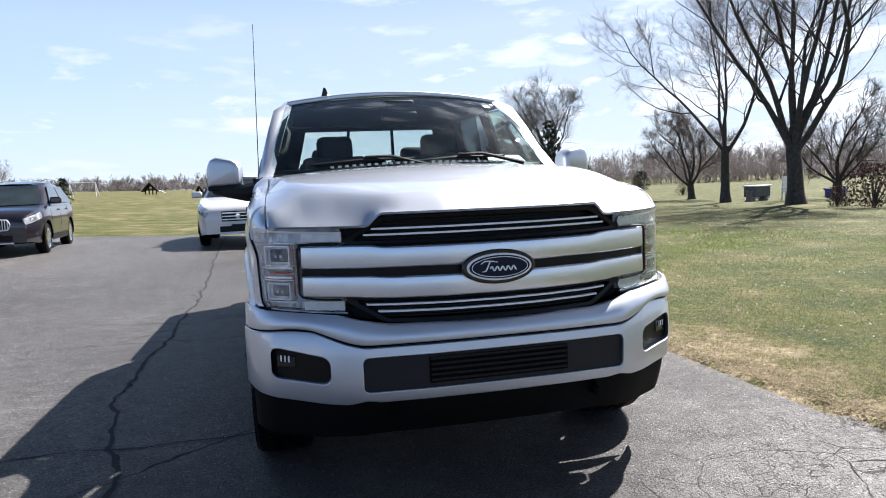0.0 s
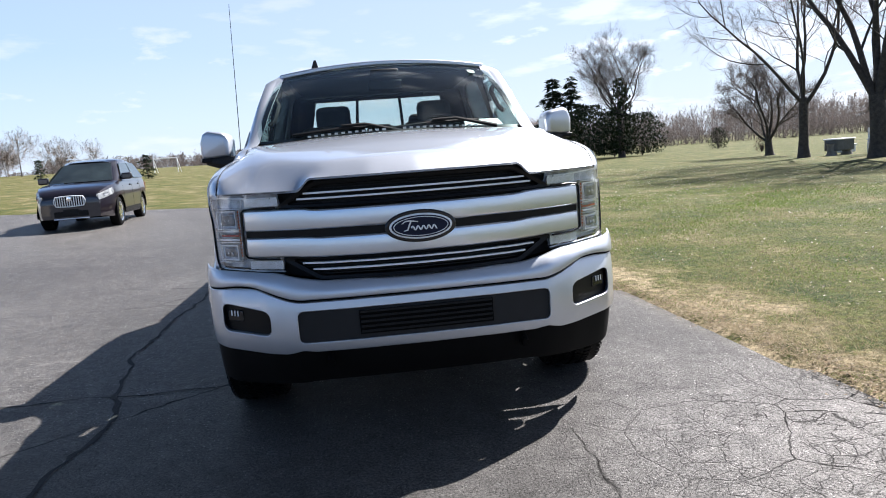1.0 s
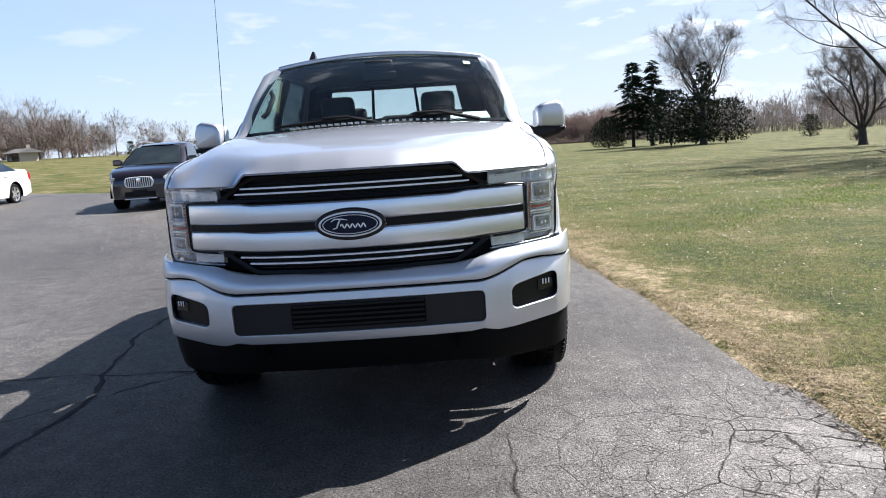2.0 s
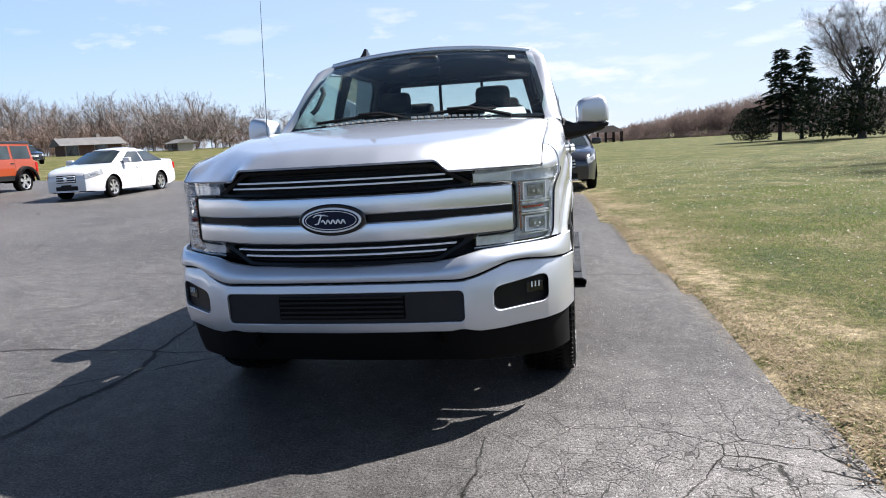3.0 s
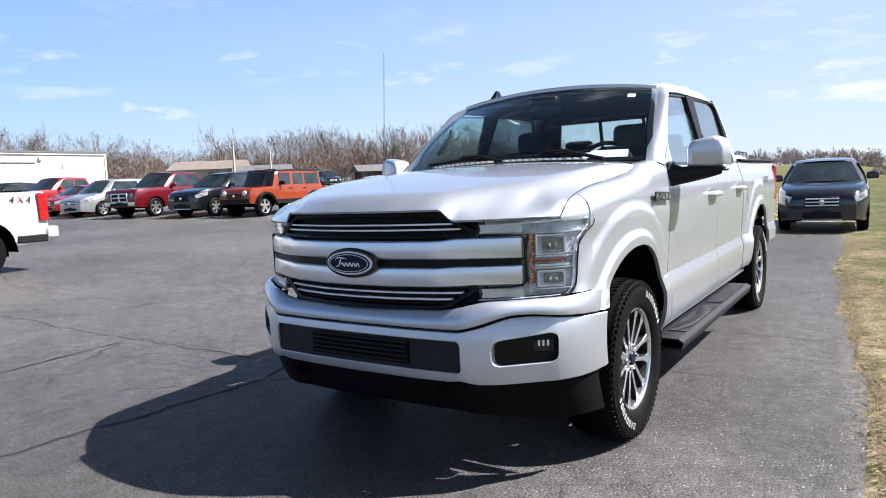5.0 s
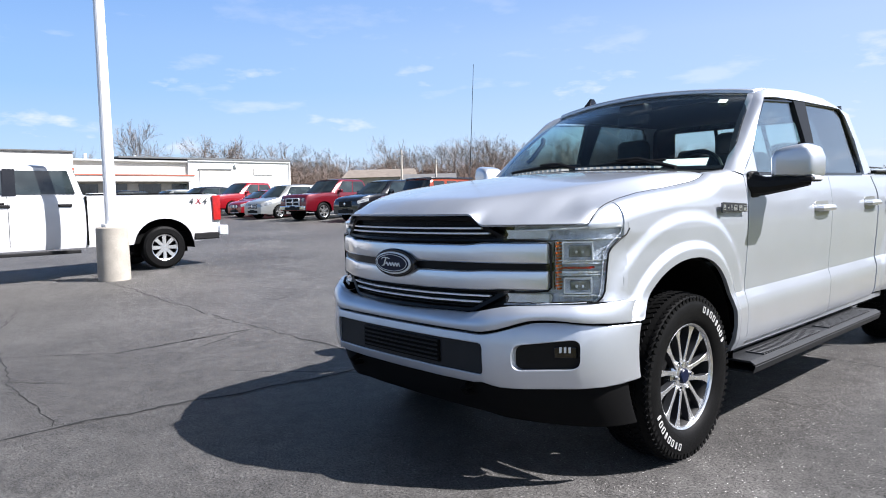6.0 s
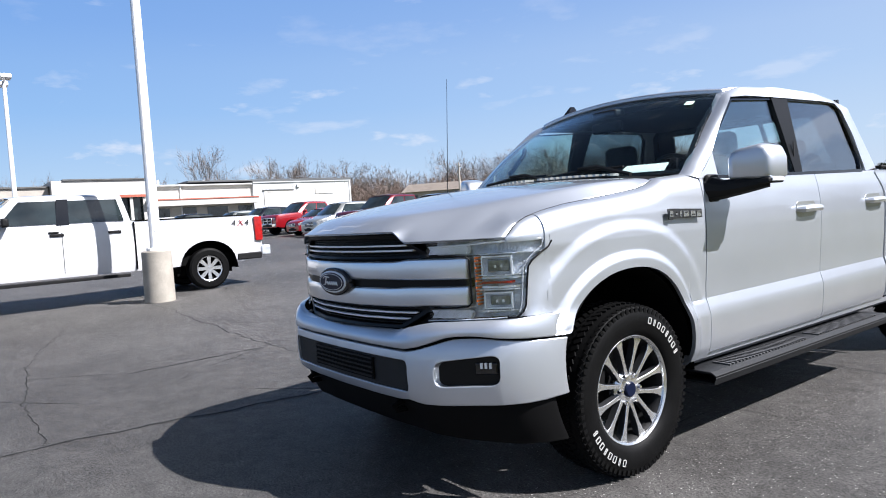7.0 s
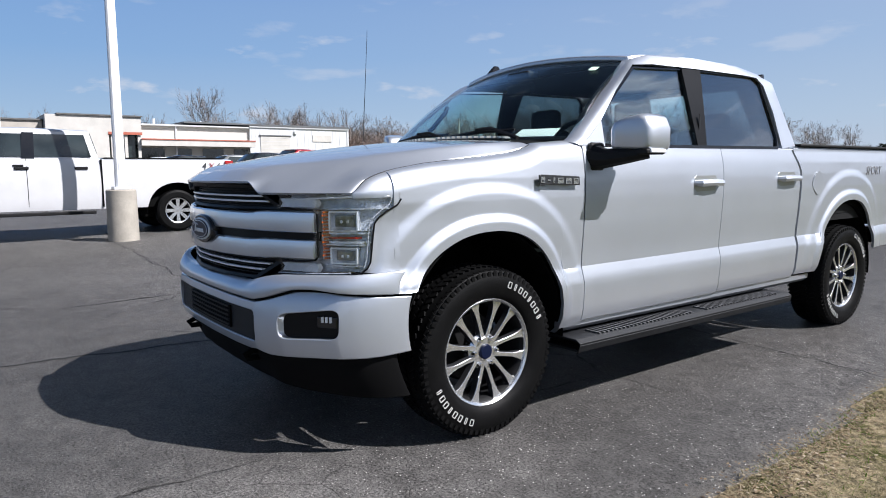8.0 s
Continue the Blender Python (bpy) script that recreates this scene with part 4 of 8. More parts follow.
def hero():
    root = thing("pickup_truck", "clean silver crew-cab pickup with black grille and alloy wheels", "pickup truck")
    # --- sides
    hood_line = lambda y: (float(np.interp(y, (0.3, 0.5, 0.85, 1.25, 1.6), (0.872, 0.878, 0.880, 0.870, 0.86))), HOOD_EDGE(y))
    for s in (1, -1):
        low = lambda y: 0.725 if y < 0.93 else 0.43
        part("front_fender", side_panel(0.432, 1.566, s, low, lambda y: hood_line(y)[1] - 0.085, 0.53, FRONT_Y, hood_line, step=0.016, rows=56), M_SILVER, root, "silver front fender with a flared arch", bevel=0.004)
        d1 = part("front_door", side_panel(1.574, 2.843, s, lambda y: 0.452, lambda y: 1.355, over=lambda y: (0.925, 1.368)), M_SILVER, root, "silver front door", bevel=0.004, angle=16)
        d2 = part("rear_door", side_panel(2.848, 3.820, s, lambda y: 0.458, lambda y: 1.362, over=lambda y: (0.925, 1.374)), M_SILVER, root, "silver rear door", bevel=0.004, angle=16)
        part("bed_side", side_panel(3.848, 5.74, s, lambda y: 0.47 if y < REAR_Y else 0.58, lambda y: 1.375, 0.56, REAR_Y, lambda y: (0.90, 1.392), step=0.022, rows=56), M_SILVER, root, "silver bed side", bevel=0.004, angle=16)
        # black strip added inside the cab gap, its shade put into the colour
        part("cab_gap_strip", box(s * 0.925, 3.834, 0.95, 0.03, 0.05, 0.86), M_FRAME, root)
        part("bed_rail", box(s * 0.915, 4.79, 1.397, 0.085, 1.90, 0.018), M_PLASTIC, root, "black plastic bed rail cap", bevel=0.005)
        part("rocker_panel", shell([[(s * 0.935, y, 0.455), (s * 0.93, y, 0.42), (s * 0.90, y, 0.395)] for y in spread([1.43, 4.10], 0.2)], (-s * 0.03, 0, 0)), M_SILVER, root)
        # door handles in shallow cups
        for dr, y in ((d1, 2.66), (d2, 3.64)):
            zc = 1.15 if dr is d1 else 1.165
            x = side_x(y, zc)
            part("handle_cup", prism([(s * (x + 0.002), y + dy, zc + dz) for dy, dz in ((-0.13, 0.03), (-0.11, 0.045), (0.09, 0.045), (0.11, 0.02), (0.09, -0.045), (-0.10, -0.05), (-0.13, -0.03))], (-s * 0.012, 0, 0)), M_GREYPAINT, dr)
            part("door_handle", tube([(s * (x - 0.01), y - 0.125, zc), (s * (x + 0.028), y - 0.10, zc), (s * (x + 0.036), y, zc + 0.003), (s * (x + 0.028), y + 0.115, zc), (s * (x - 0.01), y + 0.135, zc)], [0.015, 0.021, 0.022, 0.021, 0.015], 8), M_SILVER, dr, "silver door handle")
        # window glass, black seals and pillars
        part("window_pane", ribbon([(s * (gx(z) - 0.016), y, z) for y, z in ((1.722, 1.375), (1.722, 1.477), (2.12, 1.803), (2.18, 1.814), (2.605, 1.835))],
                                   [(s * (gx(1.37) - 0.016), y, 1.362) for y in (1.736, 1.745, 2.1, 2.2, 2.62)], (-s * 0.005, 0, 0), 4), M_SIDEGLASS, d1, "front door window glass")
        part("window_pane", ribbon([(s * (gx(z) - 0.016), y, z) for y, z in ((2.795, 1.840), (3.2, 1.848), (3.44, 1.848), (3.51, 1.815), (3.58, 1.445))],
                                   [(s * (gx(1.37) - 0.016), y, 1.368) for y in (2.69, 3.0, 3.40, 3.52, 3.567)], (-s * 0.005, 0, 0), 4), M_PRIV, d2, "dark tinted rear door window")
        part("window_frame", ribbon([(s * (gx(z) - 0.004), y, z) for y, z in ((1.712, 1.37), (1.712, 1.478), (2.125, 1.815), (2.62, 1.842), (2.62, 1.36))],
                                    [(s * (gx(z) - 0.004), y, z) for y, z in ((1.722, 1.37), (1.722, 1.477), (2.137, 1.806), (2.605, 1.833), (2.61, 1.36))], (-s * 0.015, 0, 0), 2), M_GLOSSBLACK, d1, "black window seal")
        part("window_frame", ribbon([(s * (gx(z) - 0.004), y, z) for y, z in ((2.70, 1.36), (2.79, 1.85), (3.45, 1.858), (3.53, 1.82), (3.60, 1.44), (3.58, 1.37))],
                                    [(s * (gx(z) - 0.004), y, z) for y, z in ((2.71, 1.364), (2.80, 1.839), (3.44, 1.847), (3.508, 1.815), (3.578, 1.445), (3.556, 1.377))], (-s * 0.015, 0, 0), 2), M_GLOSSBLACK, d2, "black window seal")
        part("centre_pillar", ribbon([(s * (gx(z) + 0.001), y, z) for y, z in ((2.615, 1.358), (2.60, 1.60), (2.60, 1.848))],
                                     [(s * (gx(z) + 0.001), y, z) for y, z in ((2.705, 1.36), (2.745, 1.60), (2.80, 1.852))], (-s * 0.03, 0, 0), 3), M_FRAME, root, "black centre pillar")
        part("keypad", box(s * (gx(1.5) + 0.004), 2.66, 1.50, 0.004, 0.018, 0.13, m=None), M_GREYPLASTIC, root)
        part("belt_seal", ribbon([(s * 0.944, y, z) for y, z in ((1.66, 1.352), (2.65, 1.358), (3.55, 1.366))], [(s * 0.940, y, z + 0.018) for y, z in ((1.66, 1.352), (2.65, 1.358), (3.55, 1.366))], (-s * 0.02, 0, 0), 1), M_GLOSSBLACK, root)
        # roof rail, windshield pillar and rear pillar as one pressed frame
        outer = [(0.892, 1.50, 1.375), (0.876, 1.570, 1.405), (0.808, 1.875, 1.65), (0.738, 2.175, 1.870), (0.748, 2.35, 1.910), (0.752, 2.8, 1.930), (0.752, 3.3, 1.924), (0.745, 3.58, 1.895), (0.80, 3.70, 1.83), (0.86, 3.76, 1.62), (0.925, 3.825, 1.39)]
        inner = [(0.945, 1.56, 1.36), (0.936, 1.655, 1.40), (gx(1.65) + 0.004, 1.92, 1.665), (gx(1.8) + 0.004, 2.11, 1.822), (gx(1.83) + 0.003, 2.3, 1.842), (gx(1.84) + 0.003, 2.8, 1.852), (gx(1.84) + 0.003, 3.3, 1.856), (gx(1.84) + 0.003, 3.46, 1.85), (gx(1.8) + 0.003, 3.535, 1.80), (gx(1.6) + 0.003, 3.575, 1.62), (0.942, 3.61, 1.37)]
        cols = []
        for k in range(len(inner) - 1):
            n = max(2, int((Vector(inner[k + 1]) - Vector(inner[k])).length / 0.06))
            for q in range(n + (k == len(inner) - 2)):
                p, o = Vector(inner[k]).lerp(Vector(inner[k + 1]), q / n), Vector(outer[k]).lerp(Vector(outer[k + 1]), q / n)
                front = smooth(2.25, 2.0, p.y)
                swell = Vector((0.6, -0.6 * front, 0.4)) * 0.011 * (0.3 + 0.7 * front)
                cols.append([(lambda v: (s * v.x, v.y, v.z))(p.lerp(o, t) + swell * math.sin(math.pi * t)) for t in [j / 8 for j in range(9)]])
        part("cab_frame", shell(cols, (-s * 0.035, 0.0, -0.004)), M_SILVER, root, "silver window surround and pillars", angle=50)
        part("mirror_sail", prism([(s * (gx(z) + 0.002), y, z) for y, z in ((1.56, 1.358), (1.75, 1.358), (1.75, 1.492), (1.715, 1.470), (1.64, 1.41))], (s * 0.006, 0, 0)), M_SILVER, root)
        # mirror: black arm, silver shell with a cut corner, lamp strip and glass
        mir = part("door_mirror", tube([(s * 0.94, 1.66, 1.30), (s * 1.02, 1.675, 1.292), (s * 1.12, 1.72, 1.305), (s * 1.20, 1.78, 1.318)], [0.072, 0.050, 0.040, 0.030], 10), M_PLASTIC, root, "black mirror arm with a silver shell")
        part("mirror_foot", box(s * 0.957, 1.665, 1.30, 0.03, 0.11, 0.15), M_PLASTIC, mir, bevel=0.015)
        out = [(1.035, 1.33), (1.033, 1.44), (1.052, 1.478), (1.085, 1.495), (1.185, 1.512), (1.222, 1.495), (1.243, 1.44), (1.243, 1.35), (1.230, 1.328)]
        rings = []
        for y, k in ((1.695, 0.74), (1.705, 0.88), (1.73, 0.97), (1.78, 1.0), (1.87, 0.99)):
            rings.append([Vector((s * (1.143 + (x - 1.143) * k), y + 0.28 * (x - 1.143), 1.42 + (z - 1.42) * k)) for x, z in out])
        bm = bmesh.new()
        vr = [[bm.verts.new(p) for p in r] for r in rings]
        for a, b in zip(vr, vr[1:]):
            for q in range(len(a)):
                bm.faces.new((a[q], a[(q + 1) % len(a)], b[(q + 1) % len(a)], b[q]))
        bm.faces.new(vr[0]), bm.faces.new(list(reversed(vr[-1])))
        part("mirror_shell", bm, M_SILVER, mir, "silver mirror shell", bevel=0.012, angle=50)
        part("mirror_skirt", box(s * 1.14, 1.79, 1.322, 0.19, 0.15, 0.028), M_PLASTIC, mir, bevel=0.008)
        part("mirror_lamp", box(s * 1.212, 1.80, 1.326, 0.06, 0.12, 0.020), M_CLEAR, mir, "clear turn-signal strip", bevel=0.004)
        part("mirror_glass", prism([(s * (1.143 + (x - 1.143) * 0.9), 1.872 + 0.28 * (x - 1.143), 1.42 + (z - 1.42) * 0.9) for x, z in out], (0, 0.004, 0)), M_CHROME, mir)
        # running board
        rb = part("running_board", shell([[(s * 0.80, y, 0.378), (s * 0.915, y, 0.385), (s * 1.045, y, 0.385), (s * 1.072, y, 0.368), (s * 1.060, y, 0.332), (s * 0.80, y, 0.332)] for y in spread([1.44, 3.58], 0.3)], (0, 0, -0.012)), M_GREYPLASTIC, root, "dark grey ribbed running board", bevel=0.006)
        for k in range(58):
            y = 1.56 + k * 0.034
            if not 1.0 < k % 29 < 27:
                continue
            part("rib", box(s * 0.992, y, 0.389, 0.10, 0.014, 0.010), M_RIB, rb)
        for y in (1.75, 2.5, 3.3):
            part("bracket", box(s * 0.93, y, 0.345, 0.16, 0.06, 0.05), M_UNDER, rb)
        # badge on the fender and lettering on the bed: plain raised bars where a model name stood
        bg = part("fender_badge", prism([(s * 0.990, y, z) for y, z in ((1.218, 1.212), (1.238, 1.214), (1.50, 1.202), (1.506, 1.158), (1.262, 1.166), (1.255, 1.158), (1.222, 1.160))], (s * 0.006, 0, 0)), M_DARKALLOY, root, "dark badge on the fender with bright bars", bevel=0.002)
        for k, (y, w) in enumerate(((1.242, 0.026), (1.284, 0.018), (1.318, 0.012), (1.362, 0.040), (1.420, 0.040), (1.473, 0.036))):
            part("badge_bar", box(s * 0.9965, y, 1.188 - (y - 1.24) * 0.04, 0.0045, w, 0.028 if k != 1 else 0.010), M_ALLOY, bg)
            part("badge_bar", box(s * 0.9985, y + 0.002, 1.188 - (y - 1.24) * 0.04 + (0.007 if k % 2 else -0.005), 0.003, w * 0.62, 0.006), M_DARKALLOY, bg)
        part("fuel_door", prism([(s * (side_x(4.09, 1.13) + 0.0015), 4.09 + 0.085 * math.cos(a) ** 3 * 0.4 + 0.085 * math.cos(a) * 0.6, 1.13 + 0.085 * math.sin(a)) for a in [math.tau * k / 24 for k in range(24)]], (s * 0.002, 0, 0)), M_SILVER, root) if s > 0 else None
        if s > 0:
            words("bed_lettering", "SPORT", 0.095, M_DECAL, root, Matrix.Translation((0.975, 5.04, 1.21)) @ Euler((radians(90), 0, radians(90))).to_matrix().to_4x4(), 0.001, 0.25)
        part("tail_light", box(s * 0.925, 5.70, 1.17, 0.10, 0.13, 0.36), M_REDLENS, root, "red tail light", bevel=0.012)
        # fender front edge behind the lamp
        edge = [(LAMP_X(z) + 0.004, z) for z in (1.146, 1.12, 1.095, 1.07, 1.045, 1.02, 0.97, 0.92, 0.86, 0.835, 0.815)]
        cols = [[(s * (lerp(x, side_x(y, z), smooth(0, 0.4, k / 8)) - 0.001 + 0.0022 * smooth(0.5, 1.0, k / 8)), y, z) for k in range(9) for y in [lerp(YF(x - 0.001) + 0.003, 0.456, k / 8)]] for x, z in edge]
        part("fender_nose", shell(cols, (-s * 0.02, 0, 0)), M_SILVER, root, angle=60)
        part("lamp_gap", tube([(s * x, YF(x - 0.001) - 0.001, z) for x, z in edge[1:]] + [(s * 0.86, YF(0.86) - 0.002, 0.806), (s * 0.70, YF(0.70) - 0.003, 0.802), (s * 0.58, YF(0.58) - 0.003, 0.800)], 0.0040, 6), M_FRAME, root)
        corner = [((0.872, y, HOOD_EDGE(y)), q) for y, q in ((0.272, (0.885, YF(0.885), 1.144)), (0.30, (0.905, YF(0.905), 1.145)), (0.34, (0.922, YF(0.922), 1.146)), (0.39, (0.937, YF(0.937), 1.147)), (0.44, (0.946, YF(0.945) + 0.006, 1.148)), (0.475, (side_x(0.47, 1.13), 0.47, 1.140)))]
        corner.append(((0.866, 0.54, HOOD_EDGE(0.54) - 0.010), (side_x(0.54, 1.13) - 0.008, 0.54, 1.136)))
        cols = []
        for i, (p, q) in enumerate(corner):
            w, col = min(1.0, 0.5 + 0.1 * i), []
            for u in [k / 8 for k in range(9)]:
                t = math.pi / 2 * u
                col.append((s * lerp(q[0], p[0], lerp(u, 1 - math.cos(t), w)), lerp(q[1], p[1], lerp(u, math.sin(t) ** 2, w)), lerp(q[2], p[2], lerp(u, math.sin(t), w))))
            cols.append(col)
        part("fender_corner", shell(cols, (0, 0.004, -0.02)), M_SILVER, root, angle=60)
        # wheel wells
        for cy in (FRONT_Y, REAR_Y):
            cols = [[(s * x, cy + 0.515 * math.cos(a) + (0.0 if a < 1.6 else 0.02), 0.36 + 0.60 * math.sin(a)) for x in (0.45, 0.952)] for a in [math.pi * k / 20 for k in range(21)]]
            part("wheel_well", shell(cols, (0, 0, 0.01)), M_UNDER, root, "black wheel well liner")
            truck_wheel(root, s, cy)
    # --- hood: broad raised centre, edges rolling down to the grille and the fenders
    cols = []
    xs = spread([-0.870, -0.66, -0.46, 0, 0.46, 0.66, 0.870], 0.012)
    for x in xs:
        ax = abs(x)
        y0 = YF(ax) - 0.012 + 0.02 * smooth(0.5, 0.9, ax)
        y1 = 1.335 - 0.07 * (ax / 0.87) ** 2
        col = [(x, y0 + 0.003, hood_z(ax, y0, y0) - 0.003)]
        for k in range(31):
            y = lerp(y0, y1, (k / 30) ** 1.7)
            col.append((x, y, hood_z(ax, y, y0)))
        cols.append(col)
    part("hood", shell(cols, (0, 0.002, -0.006)), M_SILVER, root, "silver hood with two long creases", angle=60)
    for s in (1, -1):
        part("hood_seam", tube([(s * (0.874 - 0.003 * smooth(0.85, 1.3, y)), y, HOOD_EDGE(y) + 0.0005) for y in (0.272, 0.285, 0.30, 0.32, 0.34, 0.37, 0.40, 0.44, 0.486, 0.55, 0.63, 0.79, 0.95, 1.13, 1.2, 1.25, 1.27)], 0.0019, 6), M_FRAME, root)
        part("hood_gap", tube([(s * x, YF(x) - 0.006 + 0.02 * smooth(0.5, 0.9, x), 1.1415) for x in spread([0.52, 0.872], 0.04)], 0.0032, 6), M_FRAME, root)
    # --- roof and glass
    cols = []
    for x in spread([-0.75, 0.75], 0.1):
        q = (x / 0.75) ** 2
        cols.append([(x * lerp(0.98, 1.0, smooth(0, 0.25, t)), lerp(2.10 + 0.085 * q, 3.60 - 0.02 * q, t), 1.876 + 0.048 * math.sin(math.pi * min(1, 0.12 + t * 0.85)) ** 0.7 + 0.052 * (1 - q) - 0.012 * (1 - smooth(0, 0.1, t))) for t in [k / 14 for k in range(15)]])
    part("roof", shell(cols, (0, 0, -0.03)), M_SILVER, root, "silver cab roof", angle=40, bevel=0.008)
    wcols = []
    for k in range(17):
        u = -1 + 2 * k / 16
        a = Vector((u * 0.873, 1.36 + 0.225 * u * u, 1.405 - 0.006 * u * u))
        b = Vector((u * 0.733, 2.105 + 0.085 * u * u, 1.912 - 0.05 * u * u))
        wcols.append([a.lerp(b, t) + Vector((0, -0.03 * math.sin(math.pi * t), 0.03 * math.sin(math.pi * t))) for t in [j / 10 for j in range(11)]])
    ws = part("windshield", shell(wcols, (0, 0.006, -0.004)), M_WIND, root, "clear windshield with a dark border")
    # painted border of the glass, and the mirror housing behind it
    band = [[c[0].lerp(c[1], 0.0) + Vector((0, 0.010, -0.008)), c[0].lerp(c[1], 0.35) + Vector((0, 0.010, -0.008))] for c in wcols]
    part("glass_border", shell(band, (0, 0.004, -0.002)), M_GLOSSBLACK, ws)
    band = [[c[-2].lerp(c[-1], 0.30) + Vector((0, 0.010, -0.008)), c[-1] + Vector((0, 0.010, -0.008))] for c in wcols]
    part("glass_border", shell(band, (0, 0.004, -0.002)), M_GLOSSBLACK, ws)
    for i0, i1 in ((0, 1), (-1, -2)):
        part("glass_border", shell([[p + Vector((0, 0.010, -0.008)) for p in wcols[i0]], [p.lerp(q, 0.3) + Vector((0, 0.010, -0.008)) for p, q in zip(wcols[i0], wcols[i1])]], (0, 0.004, -0.002)), M_GLOSSBLACK, ws)
    part("inspection_sticker", prism([Vector((x, y, z)) + Vector((0, -0.004, 0.006)) for x, y, z in (wcols[15][8].lerp(wcols[14][8], 0.25), wcols[15][8].lerp(wcols[14][8], 0.75), wcols[15][9].lerp(wcols[14][9], 0.75) * 0.6 + wcols[15][8].lerp(wcols[14][8], 0.75) * 0.4, wcols[15][9].lerp(wcols[14][9], 0.25) * 0.6 + wcols[15][8].lerp(wcols[14][8], 0.25) * 0.4)], (0, -0.001, 0.001)), M_GREEN, ws, "small pale green sticker")
    part("rear_view_mirror", box(0.0, 2.03, 1.76, 0.24, 0.04, 0.07), M_PLASTIC, root, bevel=0.015)
    part("sensor_housing", box(0.0, 2.05, 1.845, 0.20, 0.10, 0.05), M_PLASTIC, root, bevel=0.015)
    # cowl grille with fins, and wipers
    cw = part("cowl", shell([[(u * 0.865, 1.30 + 0.235 * u * u + dy, 1.396 + dz - 0.030 * u * u) for dy, dz in ((0, 0), (0.05, 0.010), (0.10, 0.030))] for u in [k / 10 - 1 for k in range(21)]], (0, 0, -0.02)), M_PLASTIC, root, "black plastic cowl with louvre fins")
    for k in range(26):
        u = -0.62 + k * 0.0496
        if abs(u) < 0.03:
            continue
        part("cowl_fin", box(u * 0.83, 1.335 + 0.235 * u * u, 1.426 - 0.030 * u * u, 0.020, 0.075, 0.012, m=None), M_GREYPAINT, cw)
    for x0, x1, y1 in ((-0.62, -0.02, 1.455), (-0.05, 0.55, 1.47)):
        wp = part("wiper", tube([(x0, 1.43 + 0.15 * x0 * x0, 1.434), (lerp(x0, x1, 0.5), y1 - 0.035, 1.452), (x1, y1, 1.456)], [0.009, 0.011, 0.007], 6), M_PLASTIC, root, "black wiper blade")
        part("wiper_arm", tube([(x1 + 0.10, 1.40, 1.405), (lerp(x0, x1, 0.75), y1 - 0.04, 1.470), (lerp(x0, x1, 0.5), y1 - 0.03, 1.470)], [0.013, 0.010, 0.007], 6), M_PLASTIC, wp)
    # cab back with three-pane window
    bz = lambda z: 3.80 - 0.17 * smooth(1.38, 1.88, z)
    xs = sorted(spread([-0.90, -0.66, -0.24, -0.21, 0.21, 0.24, 0.66, 0.90], 0.12))
    zs = [0.7, 1.0, 1.43, 1.48, 1.80, 1.84, 1.89]
    part("cab_back", shell([[(x * (1 if z < 1.4 else lerp(1, 0.86, smooth(1.38, 1.9, z))), bz(z), z) for z in zs] for x in xs], (0, -0.02, 0), skip=lambda i, j: 1.43 <= zs[j] < 1.80 and abs((xs[i] + xs[i + 1]) / 2) < 0.66 and not 0.21 < abs((xs[i] + xs[i + 1]) / 2) < 0.24), M_BLACKPAINT, root, "cab back wall with three-pane window")
    for xa, xb in ((-0.65, -0.235), (-0.215, 0.215), (0.235, 0.65)):
        part("rear_window_pane", shell([[(x * lerp(1, 0.9, t), bz(lerp(1.42, 1.81, t)) - 0.012, lerp(1.42, 1.81, t)) for t in (0, 0.5, 1)] for x in (xa, xb)], (0, -0.004, 0)), M_TINT, root)
    # --- bed, tailgate, rear bumper
    part("bed_floor", box(0, 4.79, 0.86, 1.86, 1.88, 0.05), M_PLASTIC, root)
    # unseen inner walls, added to stop sun leaking past the wheel wells
    for s in (1, -1):
        part("bed_wall_block", box(s * 0.895, 4.79, 1.13, 0.07, 1.88, 0.50), M_PLASTIC, root)
    part("bed_front", box(0, 3.87, 1.12, 1.80, 0.04, 0.52), M_SILVER, root)
    part("tailgate", box(0, 5.745, 1.09, 1.66, 0.07, 0.58), M_SILVER, root, "silver tailgate", bevel=0.012)
    part("rear_bumper", box(0, 5.82, 0.62, 1.86, 0.20, 0.18), M_CHROME, root, "bright rear bumper", bevel=0.03)
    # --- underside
    # solid boxes stand in for the underside, shade in their near-black colour
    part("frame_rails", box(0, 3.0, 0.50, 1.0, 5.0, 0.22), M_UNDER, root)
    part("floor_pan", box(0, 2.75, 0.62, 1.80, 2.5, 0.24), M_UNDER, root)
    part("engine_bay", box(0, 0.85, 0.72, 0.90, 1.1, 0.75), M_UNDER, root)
    part("axle", tube([(-0.8, REAR_Y, 0.40), (0.8, REAR_Y, 0.40)], 0.06, 10), M_UNDER, root)
    part("axle", tube([(-0.8, FRONT_Y, 0.40), (0.8, FRONT_Y, 0.40)], 0.05, 10), M_UNDER, root)
    front_end(root)
    cabin(root)
    # aerials
    an = part("aerial", tube([(-0.925, 1.365, 1.34), (-0.915, 1.39, 1.78), (-0.905, 1.412, 2.215)], [0.0028, 0.0022, 0.0016], 6), M_GLOSSBLACK, root, "thin black whip aerial on the fender")
    part("aerial_base", lathe([(0, 0.02), (0.012, 0.012), (0.02, -0.012)], 16), M_PLASTIC, an).matrix_basis = pose(-0.925, 1.365, 1.35, 0, -90, 0)
    fin = bmesh.new()
